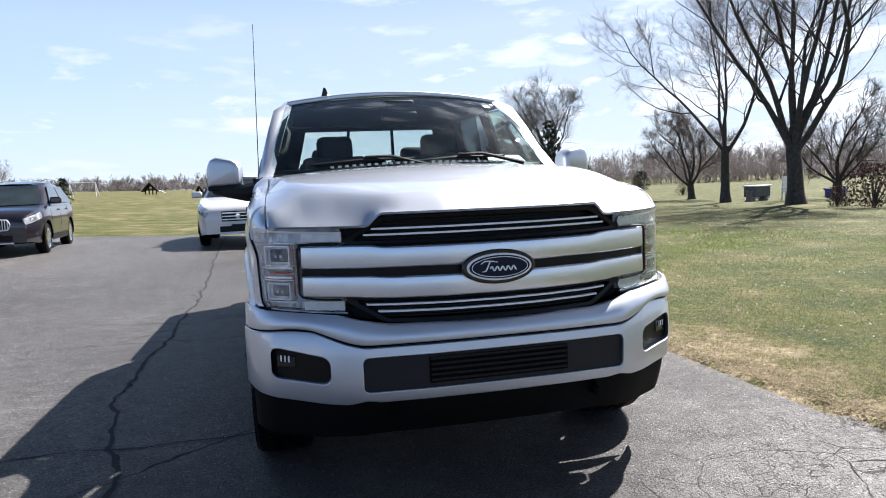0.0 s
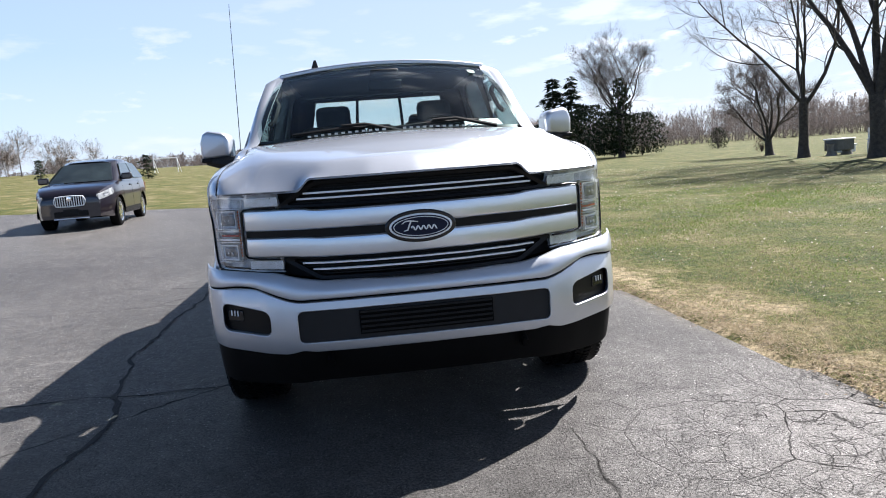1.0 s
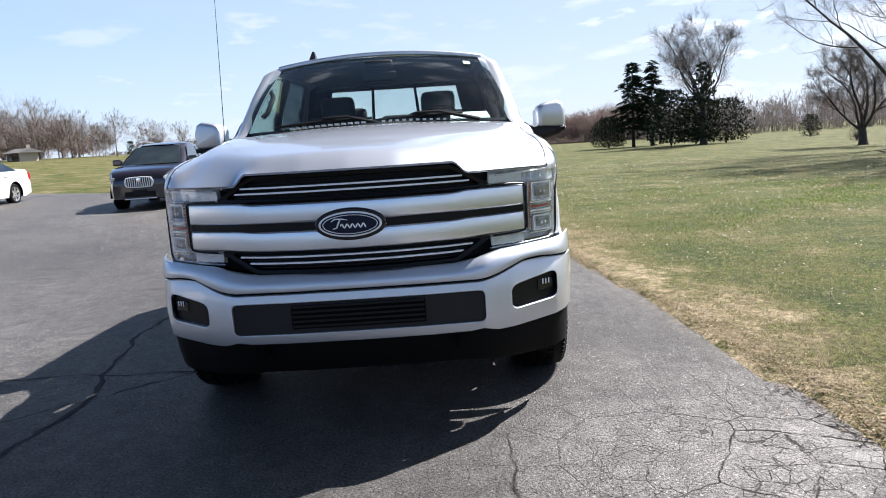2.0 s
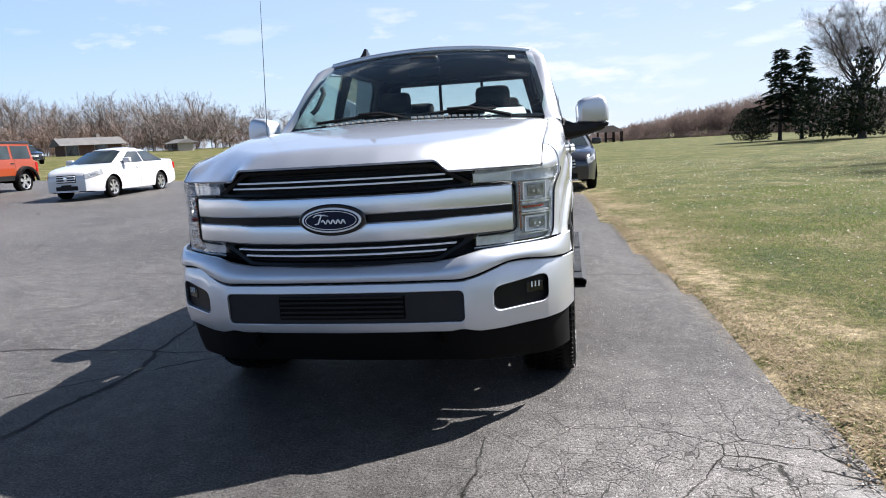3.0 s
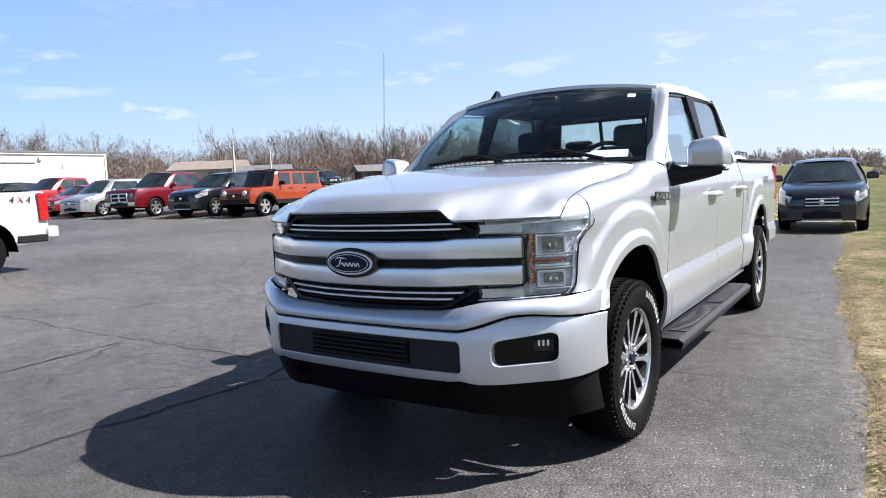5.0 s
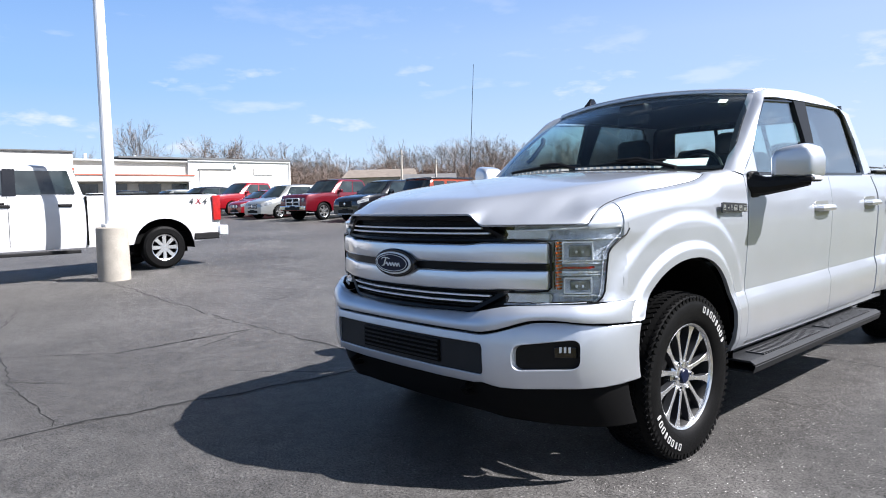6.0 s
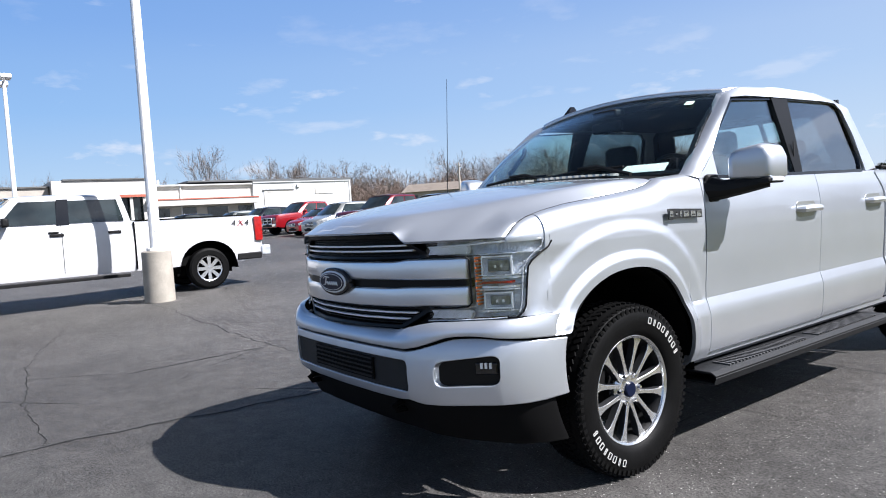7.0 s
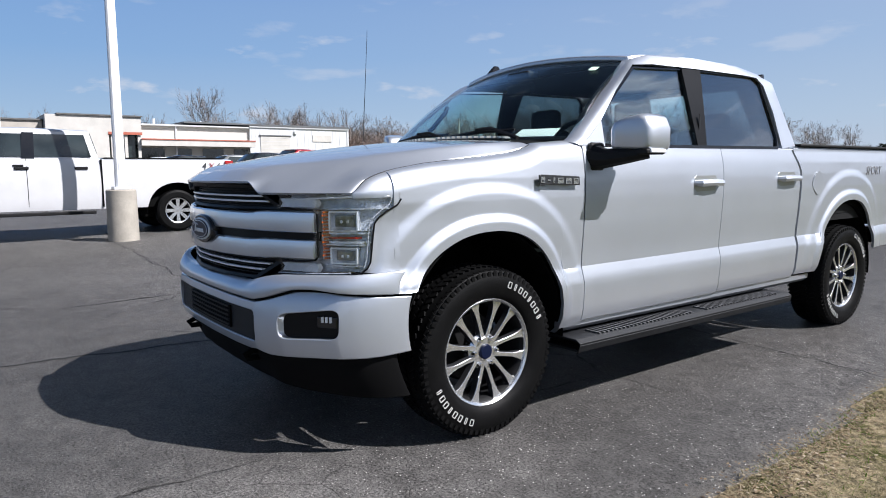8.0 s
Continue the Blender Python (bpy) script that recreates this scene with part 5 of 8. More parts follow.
    rr = [[fin.verts.new((-0.48 + x * w, 2.15 + y, z)) for x, y in ((-1, 0), (-1, 1), (1, 1), (1, 0)) for y in [y * l + o]] for w, l, o, z in ((0.030, 0.13, 0.0, 1.905), (0.022, 0.10, 0.025, 1.935), (0.008, 0.035, 0.068, 1.985))]
    for a, b in zip(rr, rr[1:]):
        for q in range(4):
            fin.faces.new((a[q], a[(q + 1) % 4], b[(q + 1) % 4], b[q]))
    fin.faces.new(rr[-1]), fin.faces.new(list(reversed(rr[0])))
    part("roof_aerial", fin, M_GLOSSBLACK, root, "black shark-fin roof aerial", bevel=0.004)
    return root


def band_x(x0, x1, lo, hi, depth, rows=6, thick=0.03, lean=None, step=0.03, yfun=YF):
    """A front panel between x0 and x1 that follows the plan curve of the nose."""
    cols = []
    for x in spread([x0, x1], step):
        ax = abs(x)
        cols.append([(x, yfun(ax) + depth + (lean(t) if lean else 0), lerp(lo(ax), hi(ax), t)) for t in [k / rows for k in range(rows + 1)]])
    return shell(cols, (0, thick, 0))


def front_end(root):
    const = lambda v: (lambda x: v)
    # grille: recessed black field, two bright double strips, two broad silver bars, oval emblem
    gr = part("grille", band_x(-0.75, 0.75, lambda x: 0.765 + 0.03 * smooth(0.4, 0.75, x), lambda x: 1.185 - 0.06 * smooth(0.40, 0.6, x), 0.065, 2, 0.03), M_PLASTIC, root, "black grille with two silver bars and bright strips")
    for lo, hi in ((1.083, 1.186), (0.770, 0.866)):
        for k in range(9):
            z = lerp(lo, hi, (k + 0.5) / 9)
            w = lerp(0.57, 0.40, (z - 1.08) / 0.105) if z > 1 else lerp(0.44, 0.57, (z - 0.77) / 0.095)
            part("mesh_slat", band_x(-w, w, const(z - 0.0025), const(z + 0.0025), 0.045, 1, 0.02, step=0.1), M_PLASTIC, gr)
    # black frames round both openings
    upper = ([(0, 1.184), (0.22, 1.183), (0.425, 1.180), (0.45, 1.170), (0.585, 1.090), (0.592, 1.080), (0.578, 1.073), (0.3, 1.071), (0, 1.071)],
             [(0, 1.166), (0.22, 1.165), (0.415, 1.162), (0.437, 1.154), (0.540, 1.094), (0.542, 1.090), (0.535, 1.087), (0.3, 1.086), (0, 1.086)])
    lower = ([(0, 0.868), (0.3, 0.868), (0.575, 0.867), (0.590, 0.858), (0.582, 0.846), (0.455, 0.772), (0.43, 0.764), (0.2, 0.762), (0, 0.762)],
             [(0, 0.853), (0.3, 0.853), (0.530, 0.852), (0.538, 0.848), (0.533, 0.842), (0.432, 0.785), (0.415, 0.780), (0.2, 0.779), (0, 0.779)])
    for out, inn in (upper, lower):
        loops = []
        for pts, d in ((out, 0.012), (inn, 0.020)):
            ring = pts + [(-x, z) for x, z in reversed(pts[1:-1])] + pts[:1]
            loops.append([(x, YF(abs(x)) + d, z) for x, z in ring])
        part("grille_frame", ribbon(loops[0], loops[1], (0, 0.05, 0), 1, 0.04), M_FRAME, gr, "black rim round the grille opening", bevel=0.003)
    bulge = lambda t: 0.007 * (2 * t - 1) ** 16 + 0.003 * (2 * t - 1) ** 2 + 0.003 * t
    shift = lambda x: 0.006 * smooth(0.42, 0.5, x)
    part("grille_bar", band_x(-0.745, 0.745, lambda x: 0.981 - shift(x) * 0.3, lambda x: 1.062 + shift(x) * 1.5, -0.008, 14, 0.05, bulge), M_BAR, gr, "satin silver upper grille bar", bevel=0.005)
    part("grille_bar", band_x(-0.745, 0.745, lambda x: 0.862 + 0.004 * smooth(0.5, 0.56, x), lambda x: 0.946 + shift(x) * 0.8, -0.008, 14, 0.05, bulge), M_BAR, gr, "satin silver lower grille bar", bevel=0.005)
    part("bar_slot", band_x(-0.745, 0.745, const(0.944), const(0.984), 0.012, 1, 0.03), M_FRAME, gr)
    for z, w in ((1.131, 0.475), (1.108, 0.505), (0.835, 0.505), (0.808, 0.462)):
        part("bright_strip", band_x(-w, w, const(z - 0.0038), const(z + 0.0038), 0.018, 2, 0.02), M_STRIP, gr, "bright grille strip", bevel=0.001)
    em = part("emblem", prism(oval(0, 0.966, 0.149, 0.068, 48, -0.070), (0, 0.05, 0)), M_GLOSSBLACK, gr, "dark oval badge holder", bevel=0.006)
    part("emblem_ring", prism(oval(0, 0.966, 0.131, 0.053, 48, -0.078), (0, 0.02, 0)), M_STRIP, em, bevel=0.003)
    part("emblem_field", prism(oval(0, 0.966, 0.122, 0.0455, 48, -0.0815), (0, 0.01, 0)), M_BLUE, em, "blue oval badge", bevel=0.002)
    part("emblem_line", tube([(p[0], -0.082, p[2]) for p in oval(0, 0.966, 0.112, 0.0385, 49)] + [(0.112, -0.082, 0.966)], 0.0016, 6), M_STRIP, em)
    # a flowing script-like stroke in place of the maker's name
    squiggle = [(-0.040 + 0.106 * k / 60, -0.0835, 0.960 + 0.0085 * math.sin(k * 0.50)) for k in range(61)]
    part("emblem_stroke", tube(squiggle, [0.0018 + 0.0016 * abs(math.cos(k * 0.50)) for k in range(61)], 6), M_STRIP, em)
    part("emblem_stroke", tube([(-0.072, -0.0835, 0.950), (-0.056, -0.0835, 0.953), (-0.048, -0.0835, 0.972), (-0.040, -0.0835, 0.988), (-0.026, -0.0835, 0.990)], [0.002, 0.0034, 0.0036, 0.003, 0.002], 6), M_STRIP, em)
    part("emblem_stroke", tube([(-0.078, -0.0835, 0.980), (-0.062, -0.0835, 0.990), (-0.040, -0.0835, 0.990), (-0.010, -0.0835, 0.985)], [0.0015, 0.003, 0.003, 0.0015], 6), M_STRIP, em)
    # silver nose panel under the grille and lamps
    vt = curve((0, 0.42, 0.50, 0.58, 0.62, 0.9, 0.985), (0.758, 0.762, 0.776, 0.795, 0.803, 0.812, 0.822), 0.01)
    gap = curve((0, 0.53, 0.60, 0.72, 0.80, 0.99), (0.688, 0.688, 0.703, 0.746, 0.748, 0.722), 0.02)
    part("nose_panel", band_x(-0.984, 0.984, lambda x: gap(x) + 0.004, vt, -0.004, 8, 0.03, lambda t: 0.040 * t ** 2.4 + 0.006 * (1 - t) ** 4, yfun=YB), M_SILVER, root, "silver panel under the grille", bevel=0.005, angle=45)
    # near-black sheet behind the slit, its shade put into the colour
    part("nose_gap_sheet", band_x(-0.97, 0.97, lambda x: gap(x) - 0.04, lambda x: gap(x) + 0.04, 0.035, 1, 0.02, yfun=YB), M_UNDER, root)
    # bumper with intake and two lamp openings
    half = [0, 0.505, 0.520, 0.531, 0.538, 0.54, 0.66, 0.662, 0.668, 0.678, 0.692, 0.853, 0.867, 0.877, 0.883, 0.885, 0.994]
    xs = spread(sorted({-v for v in half} | set(half)), 0.03)
    top = lambda x: gap(x) - 0.007
    bot = curve((0, 0.48, 0.53, 0.60, 0.70, 0.96, 0.994), (0.462, 0.464, 0.474, 0.455, 0.456, 0.466, 0.48), 0.01)
    lo0 = curve((0, 0.54, 0.66, 0.885, 0.994), (0.508, 0.508, 0.538, 0.549, 0.560))
    hi0 = curve((0, 0.54, 0.66, 0.885, 0.994), (0.643, 0.643, 0.642, 0.672, 0.668))

    def pinch(x):
        """How far the corners of the openings round in."""
        if 0.66 <= x <= 0.885:
            d, r = min(x - 0.66, 0.885 - x), 0.032
        elif x <= 0.54:
            d, r = 0.54 - x, 0.022
        else:
            return 0.0
        return r * (1 - math.sqrt(max(0, 1 - (1 - min(1, d / r)) ** 2)))
    lo, hi = (lambda x: lo0(x) + 0.9 * pinch(x)), (lambda x: hi0(x) - 0.9 * pinch(x))
    cols = []
    for x in xs:
        ax = abs(x)
        keys = [bot(ax), lo(ax), hi(ax), top(ax)]
        zz = [keys[0], lerp(keys[0], keys[1], 0.35), lerp(keys[0], keys[1], 0.7), keys[1]] + [lerp(keys[1], keys[2], k / 4) for k in (1, 2, 3)] + [keys[2], lerp(keys[2], keys[3], 0.4), lerp(keys[2], keys[3], 0.75), keys[3]]
        cols.append([(x, YB(ax) + 0.017 * ((z - 0.59) / 0.13) ** 2 + 0.005 * (abs((z - 0.585) / 0.13) ** 6), z) for z in zz])

    def hole(i, j):
        x = abs((xs[i] + xs[i + 1]) / 2)
        return 3 <= j < 7 and (x < 0.54 or 0.66 < x < 0.885)
    bp = part("front_bumper", shell(cols, (0, 0.035, 0), hole), M_SILVER, root, "silver front bumper with dark openings", bevel=0.006, angle=45)
    part("intake_panel", band_x(-0.545, 0.545, const(0.500), const(0.650), 0.016, 6, 0.03, yfun=YB), M_GREYPLASTIC, bp, "dark grey intake panel", bevel=0.004)
    # flat dark sheet: the depth of the intake is shade in the colour
    part("intake_recess", band_x(-0.285, 0.285, const(0.528), const(0.628), 0.008, 2, 0.01, yfun=YB), M_UNDER, bp)
    for k in range(5):
        z = 0.536 + k * 0.021
        part("intake_slat", band_x(-0.28, 0.28, const(z), const(z + 0.009), 0.002, 1, 0.012, yfun=YB), M_PLASTIC, bp)
    for s in (1, -1):
        part("lamp_recess", band_x(s * 0.655, s * 0.893, lambda x: lo0(x) - 0.006, lambda x: hi0(x) + 0.006, 0.030, 3, 0.02, yfun=YB), M_FRAME, bp, "black recess panel")
        fl = part("fog_lamp", band_x(s * 0.790, s * 0.866, const(0.588), const(0.640), 0.024, 4, 0.02, yfun=YB), M_GLOSSBLACK, bp, "small fog lamp with bright fins", bevel=0.006)
        for k in range(3):
            x = 0.812 + k * 0.015
            part("lamp_fin", band_x(s * x, s * (x + 0.006), const(0.614), const(0.638), 0.019, 2, 0.008, step=0.006, yfun=YB), M_STRIP, fl)
        part("tow_hook", tube([(s * 0.42, 0.12, 0.40), (s * 0.42, -0.02, 0.405), (s * 0.42, -0.035, 0.425), (s * 0.42, 0.0, 0.44), (s * 0.42, 0.10, 0.44)], 0.014, 8), M_UNDER, root)
        headlight(root, s)
    part("chin_panel", band_x(-0.968, 0.968, lambda x: 0.305 - 0.03 * smooth(0.4, 0.9, x), lambda x: bot(x) + 0.012, 0.055, 5, 0.02, lambda t: 0.07 * (1 - t) ** 1.5, yfun=YB), M_CHIN, root, "black plastic chin spoiler", bevel=0.005)
    # unseen box added to keep sun from striping the ground under the nose
    part("nose_light_block", box(0, 0.30, 0.47, 1.30, 0.34, 0.20), M_UNDER, root)
    part("front_skid", box(0, 0.45, 0.33, 0.8, 0.7, 0.03), M_UNDER, root)


def headlight(root, s):
    """A C-shaped lamp that wraps round the ends of the grille bars."""
    xo = LAMP_X
    us = [k / 20 for k in range(21)]

    def grid(depth, inset=0.0):
        cols = []
        for u in us:
            zk = [0.806 + inset + 0.012 * u, 0.834 + 0.01 * u, 0.866, 0.93, 1.0, 1.04, 1.076, 1.108 + 0.008 * u, 1.137 - inset + 0.007 * u]
            col = []
            for z in zk:
                x = lerp(0.560 + 0.03 * abs(z - 0.97) / 0.16, xo(z) - inset, u)
                col.append((s * x, YF(x) + depth, z))
            cols.append(col)
        return cols
    cut = lambda i, j: 2 <= j < 6 and lerp(0.588, 0.925, (us[i] + us[i + 1]) / 2) < 0.757
    hs = part("headlight", shell(grid(0.058), (0, 0.02, 0), cut), M_LAMPDARK, root, "clear headlight wrapping round the grille bars", angle=50)
    part("lens", shell(grid(0.0), (0, 0.005, 0), cut), M_LENS, hs, "clear outer lens", angle=50)
    # lamp boxes: a bright frame round a grey well with a clear lens and small emitters
    for z, hh, wd in ((1.030, 0.078, 0.122), (0.886, 0.064, 0.112)):
        x = 0.845
        turn = Matrix.Translation((s * x, YF(x), z)) @ Matrix.Rotation(s * radians(40), 4, "Z")
        part("lamp_box", box(0, 0.050, 0, wd + 0.012, 0.04, hh + 0.010, m=turn), M_LAMPSILVER, hs, "bright square projector box", bevel=0.006)
        part("lamp_well", box(0, 0.026, 0, wd, 0.012, hh, m=turn), M_LAMPDARK, hs, bevel=0.004)
        for dx, dz, sx, sz in ((0, hh / 2, wd, 0.006), (0, -hh / 2, wd, 0.006), (wd / 2, 0, 0.006, hh), (-wd / 2, 0, 0.006, hh)):
            part("lamp_frame", box(dx, 0.018, dz, sx, 0.012, sz, m=turn), M_STRIP, hs)
        part("projector", box(0.008, 0.018, 0.002, wd * 0.74, 0.010, hh * 0.66, m=turn), M_LAMPWELL, hs, bevel=0.008)
        for dx in (-0.012, 0.014):
            part("led", box(0.006 + dx, 0.011, -0.002, 0.010, 0.005, 0.012, m=turn), M_LAMPSILVER, hs, bevel=0.002)
    for z, mm in ((0.942, M_LAMPSILVER), (0.961, M_REDLENS), (0.981, M_LAMPSILVER)):
        x1 = 0.872 if mm is M_REDLENS else 0.905
        part("lamp_bar", shell([[(s * x, YF(x) + 0.020, z + dz) for dz in (-0.0045, 0.0045)] for x in spread([0.782, x1], 0.03)], (0, 0.03, 0)), mm, hs)
    for z, x1 in ((1.079, 0.935), (0.990, 0.908), (0.930, 0.905), (0.842, 0.898)):
        part("lamp_ledge", shell([[(s * x, YF(x) + dy, z) for dy in (0.012, 0.055)] for x in spread([0.775, x1], 0.03)], (0, 0, 0.004)), M_LAMPSILVER, hs)
    # bright line along the outer edge, top and bottom
    edge = [(0.62, 1.119), (0.70, 1.121), (0.80, 1.126), (0.88, 1.131), (0.934, 1.132)]
    part("light_guide", tube([(s * x, YF(x) + 0.010, z) for x, z in edge], 0.0045, 6), M_STRIP, hs, "clear light guide round the lamp edge")
    part("light_guide", tube([(s * (xo(z) - 0.008), YF(xo(z) - 0.008) + 0.010, z) for z in (1.132, 1.10, 1.075, 1.05, 1.02, 0.95, 0.87, 0.835)], 0.0028, 6), M_LAMPDARK, hs)
    # amber ribs on the inner wall, seen from the side of the truck
    y = YF(0.768)
    part("side_reflector", prism([(s * 0.7665, y + dy, z) for dy, z in ((0.006, 0.868), (0.048, 0.868), (0.048, 1.074), (0.006, 1.074))], (s * 0.003, 0, 0)), M_LAMPDARK, hs)
    for k in range(15):
        z = 0.874 + k * 0.0138
        part("reflector_rib", box(s * 0.773, y + 0.024 - 0.004 * (k % 2), z, 0.007, 0.036 - 0.01 * (k % 3 == 0), 0.0075), M_AMBER, hs, "amber reflector rib")
    # bright faceted tips in the arms and a bright rim round the cut-out
    for za, zb in ((1.086, 1.122), (0.814, 0.850)):
        part("lamp_tip", shell([[(s * x, YF(x) + 0.008 + 0.012 * ((i + j) % 2), lerp(za, zb, t)) for j, t in enumerate((0, 0.5, 1))] for i, x in enumerate(spread([0.588, 0.74], 0.026))], (0, 0.02, 0)), M_LAMPTIP, hs, "bright faceted reflector tip", angle=10)
    rim = [(0.60, 1.079), (0.70, 1.079), (0.745, 1.073), (0.757, 1.06), (0.757, 0.97), (0.757, 0.88), (0.745, 0.866), (0.70, 0.860), (0.60, 0.858)]
    part("lamp_rim", tube([(s * x, YF(x) - 0.003, z) for x, z in rim], 0.0045, 6), M_FRAME, hs)
    part("lamp_rim", tube([(s * x, YF(x) - 0.002, z) for x, z in ((0.58, 0.806), (0.70, 0.808), (0.83, 0.813), (0.87, 0.816))], 0.0030, 6), M_LAMPDARK, hs)


def cabin(root):
    part("dashboard", shell([[(x, 1.50 + 0.08 * (abs(x) / 0.8) ** 2, 1.375), (x, 1.62, 1.392), (x, 1.88, 1.37), (x, 1.95, 1.28), (x, 1.92, 1.0)] for x in spread([-0.80, 0.80], 0.2)], (0, 0, -0.03)), M_PLASTIC, root, "dark dashboard")
    part("instrument_hood", box(0.40, 1.80, 1.40, 0.42, 0.18, 0.05), M_PLASTIC, root, bevel=0.02)
    part("dash_paper", prism([(0.47, 1.53, 1.420), (0.73, 1.585, 1.415), (0.71, 1.66, 1.460), (0.475, 1.60, 1.462)], (0, 0, 0.002)), M_PAPER, root, "white paper on the dashboard")
    st = bmesh.new()
    c = Matrix.Translation((0.40, 2.06, 1.365)) @ Matrix.Rotation(radians(62), 4, "X")
    tube([c @ Vector((0.19 * math.cos(a), 0.19 * math.sin(a), 0)) for a in [math.tau * k / 32 for k in range(33)]], 0.015, 8, st, cap=False)
    box(0, 0, -0.02, 0.16, 0.12, 0.04, st, c)
    for a in (0, 180, 270):
        box(0.11, 0, -0.01, 0.12, 0.03, 0.015, st, c @ Matrix.Rotation(radians(a), 4, "Z"))
    part("steering_wheel", st, M_PLASTIC, root, "dark steering wheel")
    for x in (-0.40, 0.40):
        for y, nm in ((2.35, "front_seat"), (3.30, "rear_seat")):
            seat = part(nm, box(x, y, 0.92, 0.54, 0.55, 0.20), M_CLOTH, root, "dark cloth seat", bevel=0.05)
            part("backrest", box(x, y + 0.28, 1.22, 0.50, 0.15, 0.62, m=None), M_CLOTH, seat, bevel=0.05)
            part("headrest", box(x, y + 0.32, 1.59 if y < 3 else 1.55, 0.27, 0.10, 0.19), M_CLOTH, seat, bevel=0.045)
    part("rear_bench", box(0, 3.58, 1.20, 1.5, 0.14, 0.5), M_CLOTH, root, bevel=0.04)
    part("middle_headrest", box(0, 3.60, 1.50, 0.26, 0.09, 0.12), M_CLOTH, root, bevel=0.035)
    part("headliner", shell([[(x, y, 1.845) for y in (2.2, 3.55)] for x in (-0.68, 0, 0.68)], (0, 0, 0.01)), M_CLOTH, root)
    part("console", box(0, 2.2, 1.0, 0.30, 0.7, 0.35), M_PLASTIC, root, bevel=0.03)
    for s in (1, -1):
        part("door_trim", box(s * 0.885, 2.7, 1.1, 0.03, 2.1, 0.5), M_PLASTIC, root, bevel=0.01)
        part("grab_handle", tube([(s * 0.80, 1.86, 1.52), (s * 0.77, 1.88, 1.55), (s * 0.74, 1.97, 1.66), (s * 0.76, 2.0, 1.70)], 0.017, 8), M_PLASTIC, root, "dark grab handle on the pillar")


hero()


# ---- other vehicles ----
WHEEL_MESHES = {}


def mesh_of(key, make, material, angle=32):
    if key not in WHEEL_MESHES:
        bm = make()
        bmesh.ops.recalc_face_normals(bm, faces=bm.faces)
        me = bpy.data.meshes.new(key)
        bm.to_mesh(me), bm.free()
        me.materials.append(material)
        me.shade_smooth()
        me.set_sharp_from_angle(angle=radians(angle))
        WHEEL_MESHES[key] = me
    return WHEEL_MESHES[key]


def child(name, me, parent, m=None, label=""):
    ob = new(name, me)
    ob.parent = parent
    if m is not None:
        ob.matrix_basis = m
    return tagged(ob, label)


def plain_tyre(r, w, rim):
    h = w / 2
    bm = lathe([(rim, -h * 0.8), (rim + 0.03, -h), (r - 0.05, -h), (r - 0.012, -h * 0.82), (r, -h * 0.5), (r, h * 0.5), (r - 0.012, h * 0.82), (r - 0.05, h), (rim + 0.03, h), (rim, h * 0.8)], 40, closed=True)
    return bm


def spoked_rim(rim, h, n, wide):
    bm = lathe([(rim * 0.90, h * 0.55), (rim * 0.94, h * 0.86), (rim + 0.004, h * 0.93), (rim + 0.004, h * 0.7)], 36, closed=True)
    lathe([(0, h * 0.78), (rim * 0.24, h * 0.74), (rim * 0.28, h * 0.45)], 20, bm)
    for k in range(n):
        m = Matrix.Rotation(math.tau * k / n, 4, "X") @ Matrix.Translation((h * 0.68, 0, rim * 0.58))
        vs = [bm.verts.new(m @ Vector(p)) for p in ((h * 0.08, -wide * 0.5, -rim * 0.4), (h * 0.08, wide * 0.5, -rim * 0.4), (h * 0.14, wide * 0.72, rim * 0.36), (h * 0.14, -wide * 0.72, rim * 0.36))]
        us = [bm.verts.new(v.co - m.to_3x3() @ Vector((h * 0.3, 0, 0))) for v in vs]
        bm.faces.new(vs), bm.faces.new(us[::-1])
        for q in range(4):
            bm.faces.new((vs[(q + 1) % 4], vs[q], us[q], us[(q + 1) % 4]))
    return bm


def car_wheel(root, s, x, y, r, w, n=5, alloy=None, rim_part=0.66):
    rim = r * rim_part
    key = f"{r:.2f}_{w:.2f}_{rim_part:.2f}"
    wh = child("wheel", mesh_of("disc_" + key, lambda: lathe([(0, w * 0.12), (rim * 0.97, w * 0.12), (rim * 0.97, -w * 0.3), (0, -w * 0.3)], 30), M_UNDER), root, pose(s * x, y, r, 0, 0, 0 if s > 0 else 180))
    child("tyre", mesh_of("tyre_" + key, lambda: plain_tyre(r, w, rim), M_RUBBER), wh)
    child("rim", mesh_of(f"rim_{key}_{n}_{alloy.name if alloy else ''}", lambda: spoked_rim(rim, w / 2, n, rim * (1.5 / n + 0.03)), alloy or M_ALLOY), wh, None, "bright alloy rim")


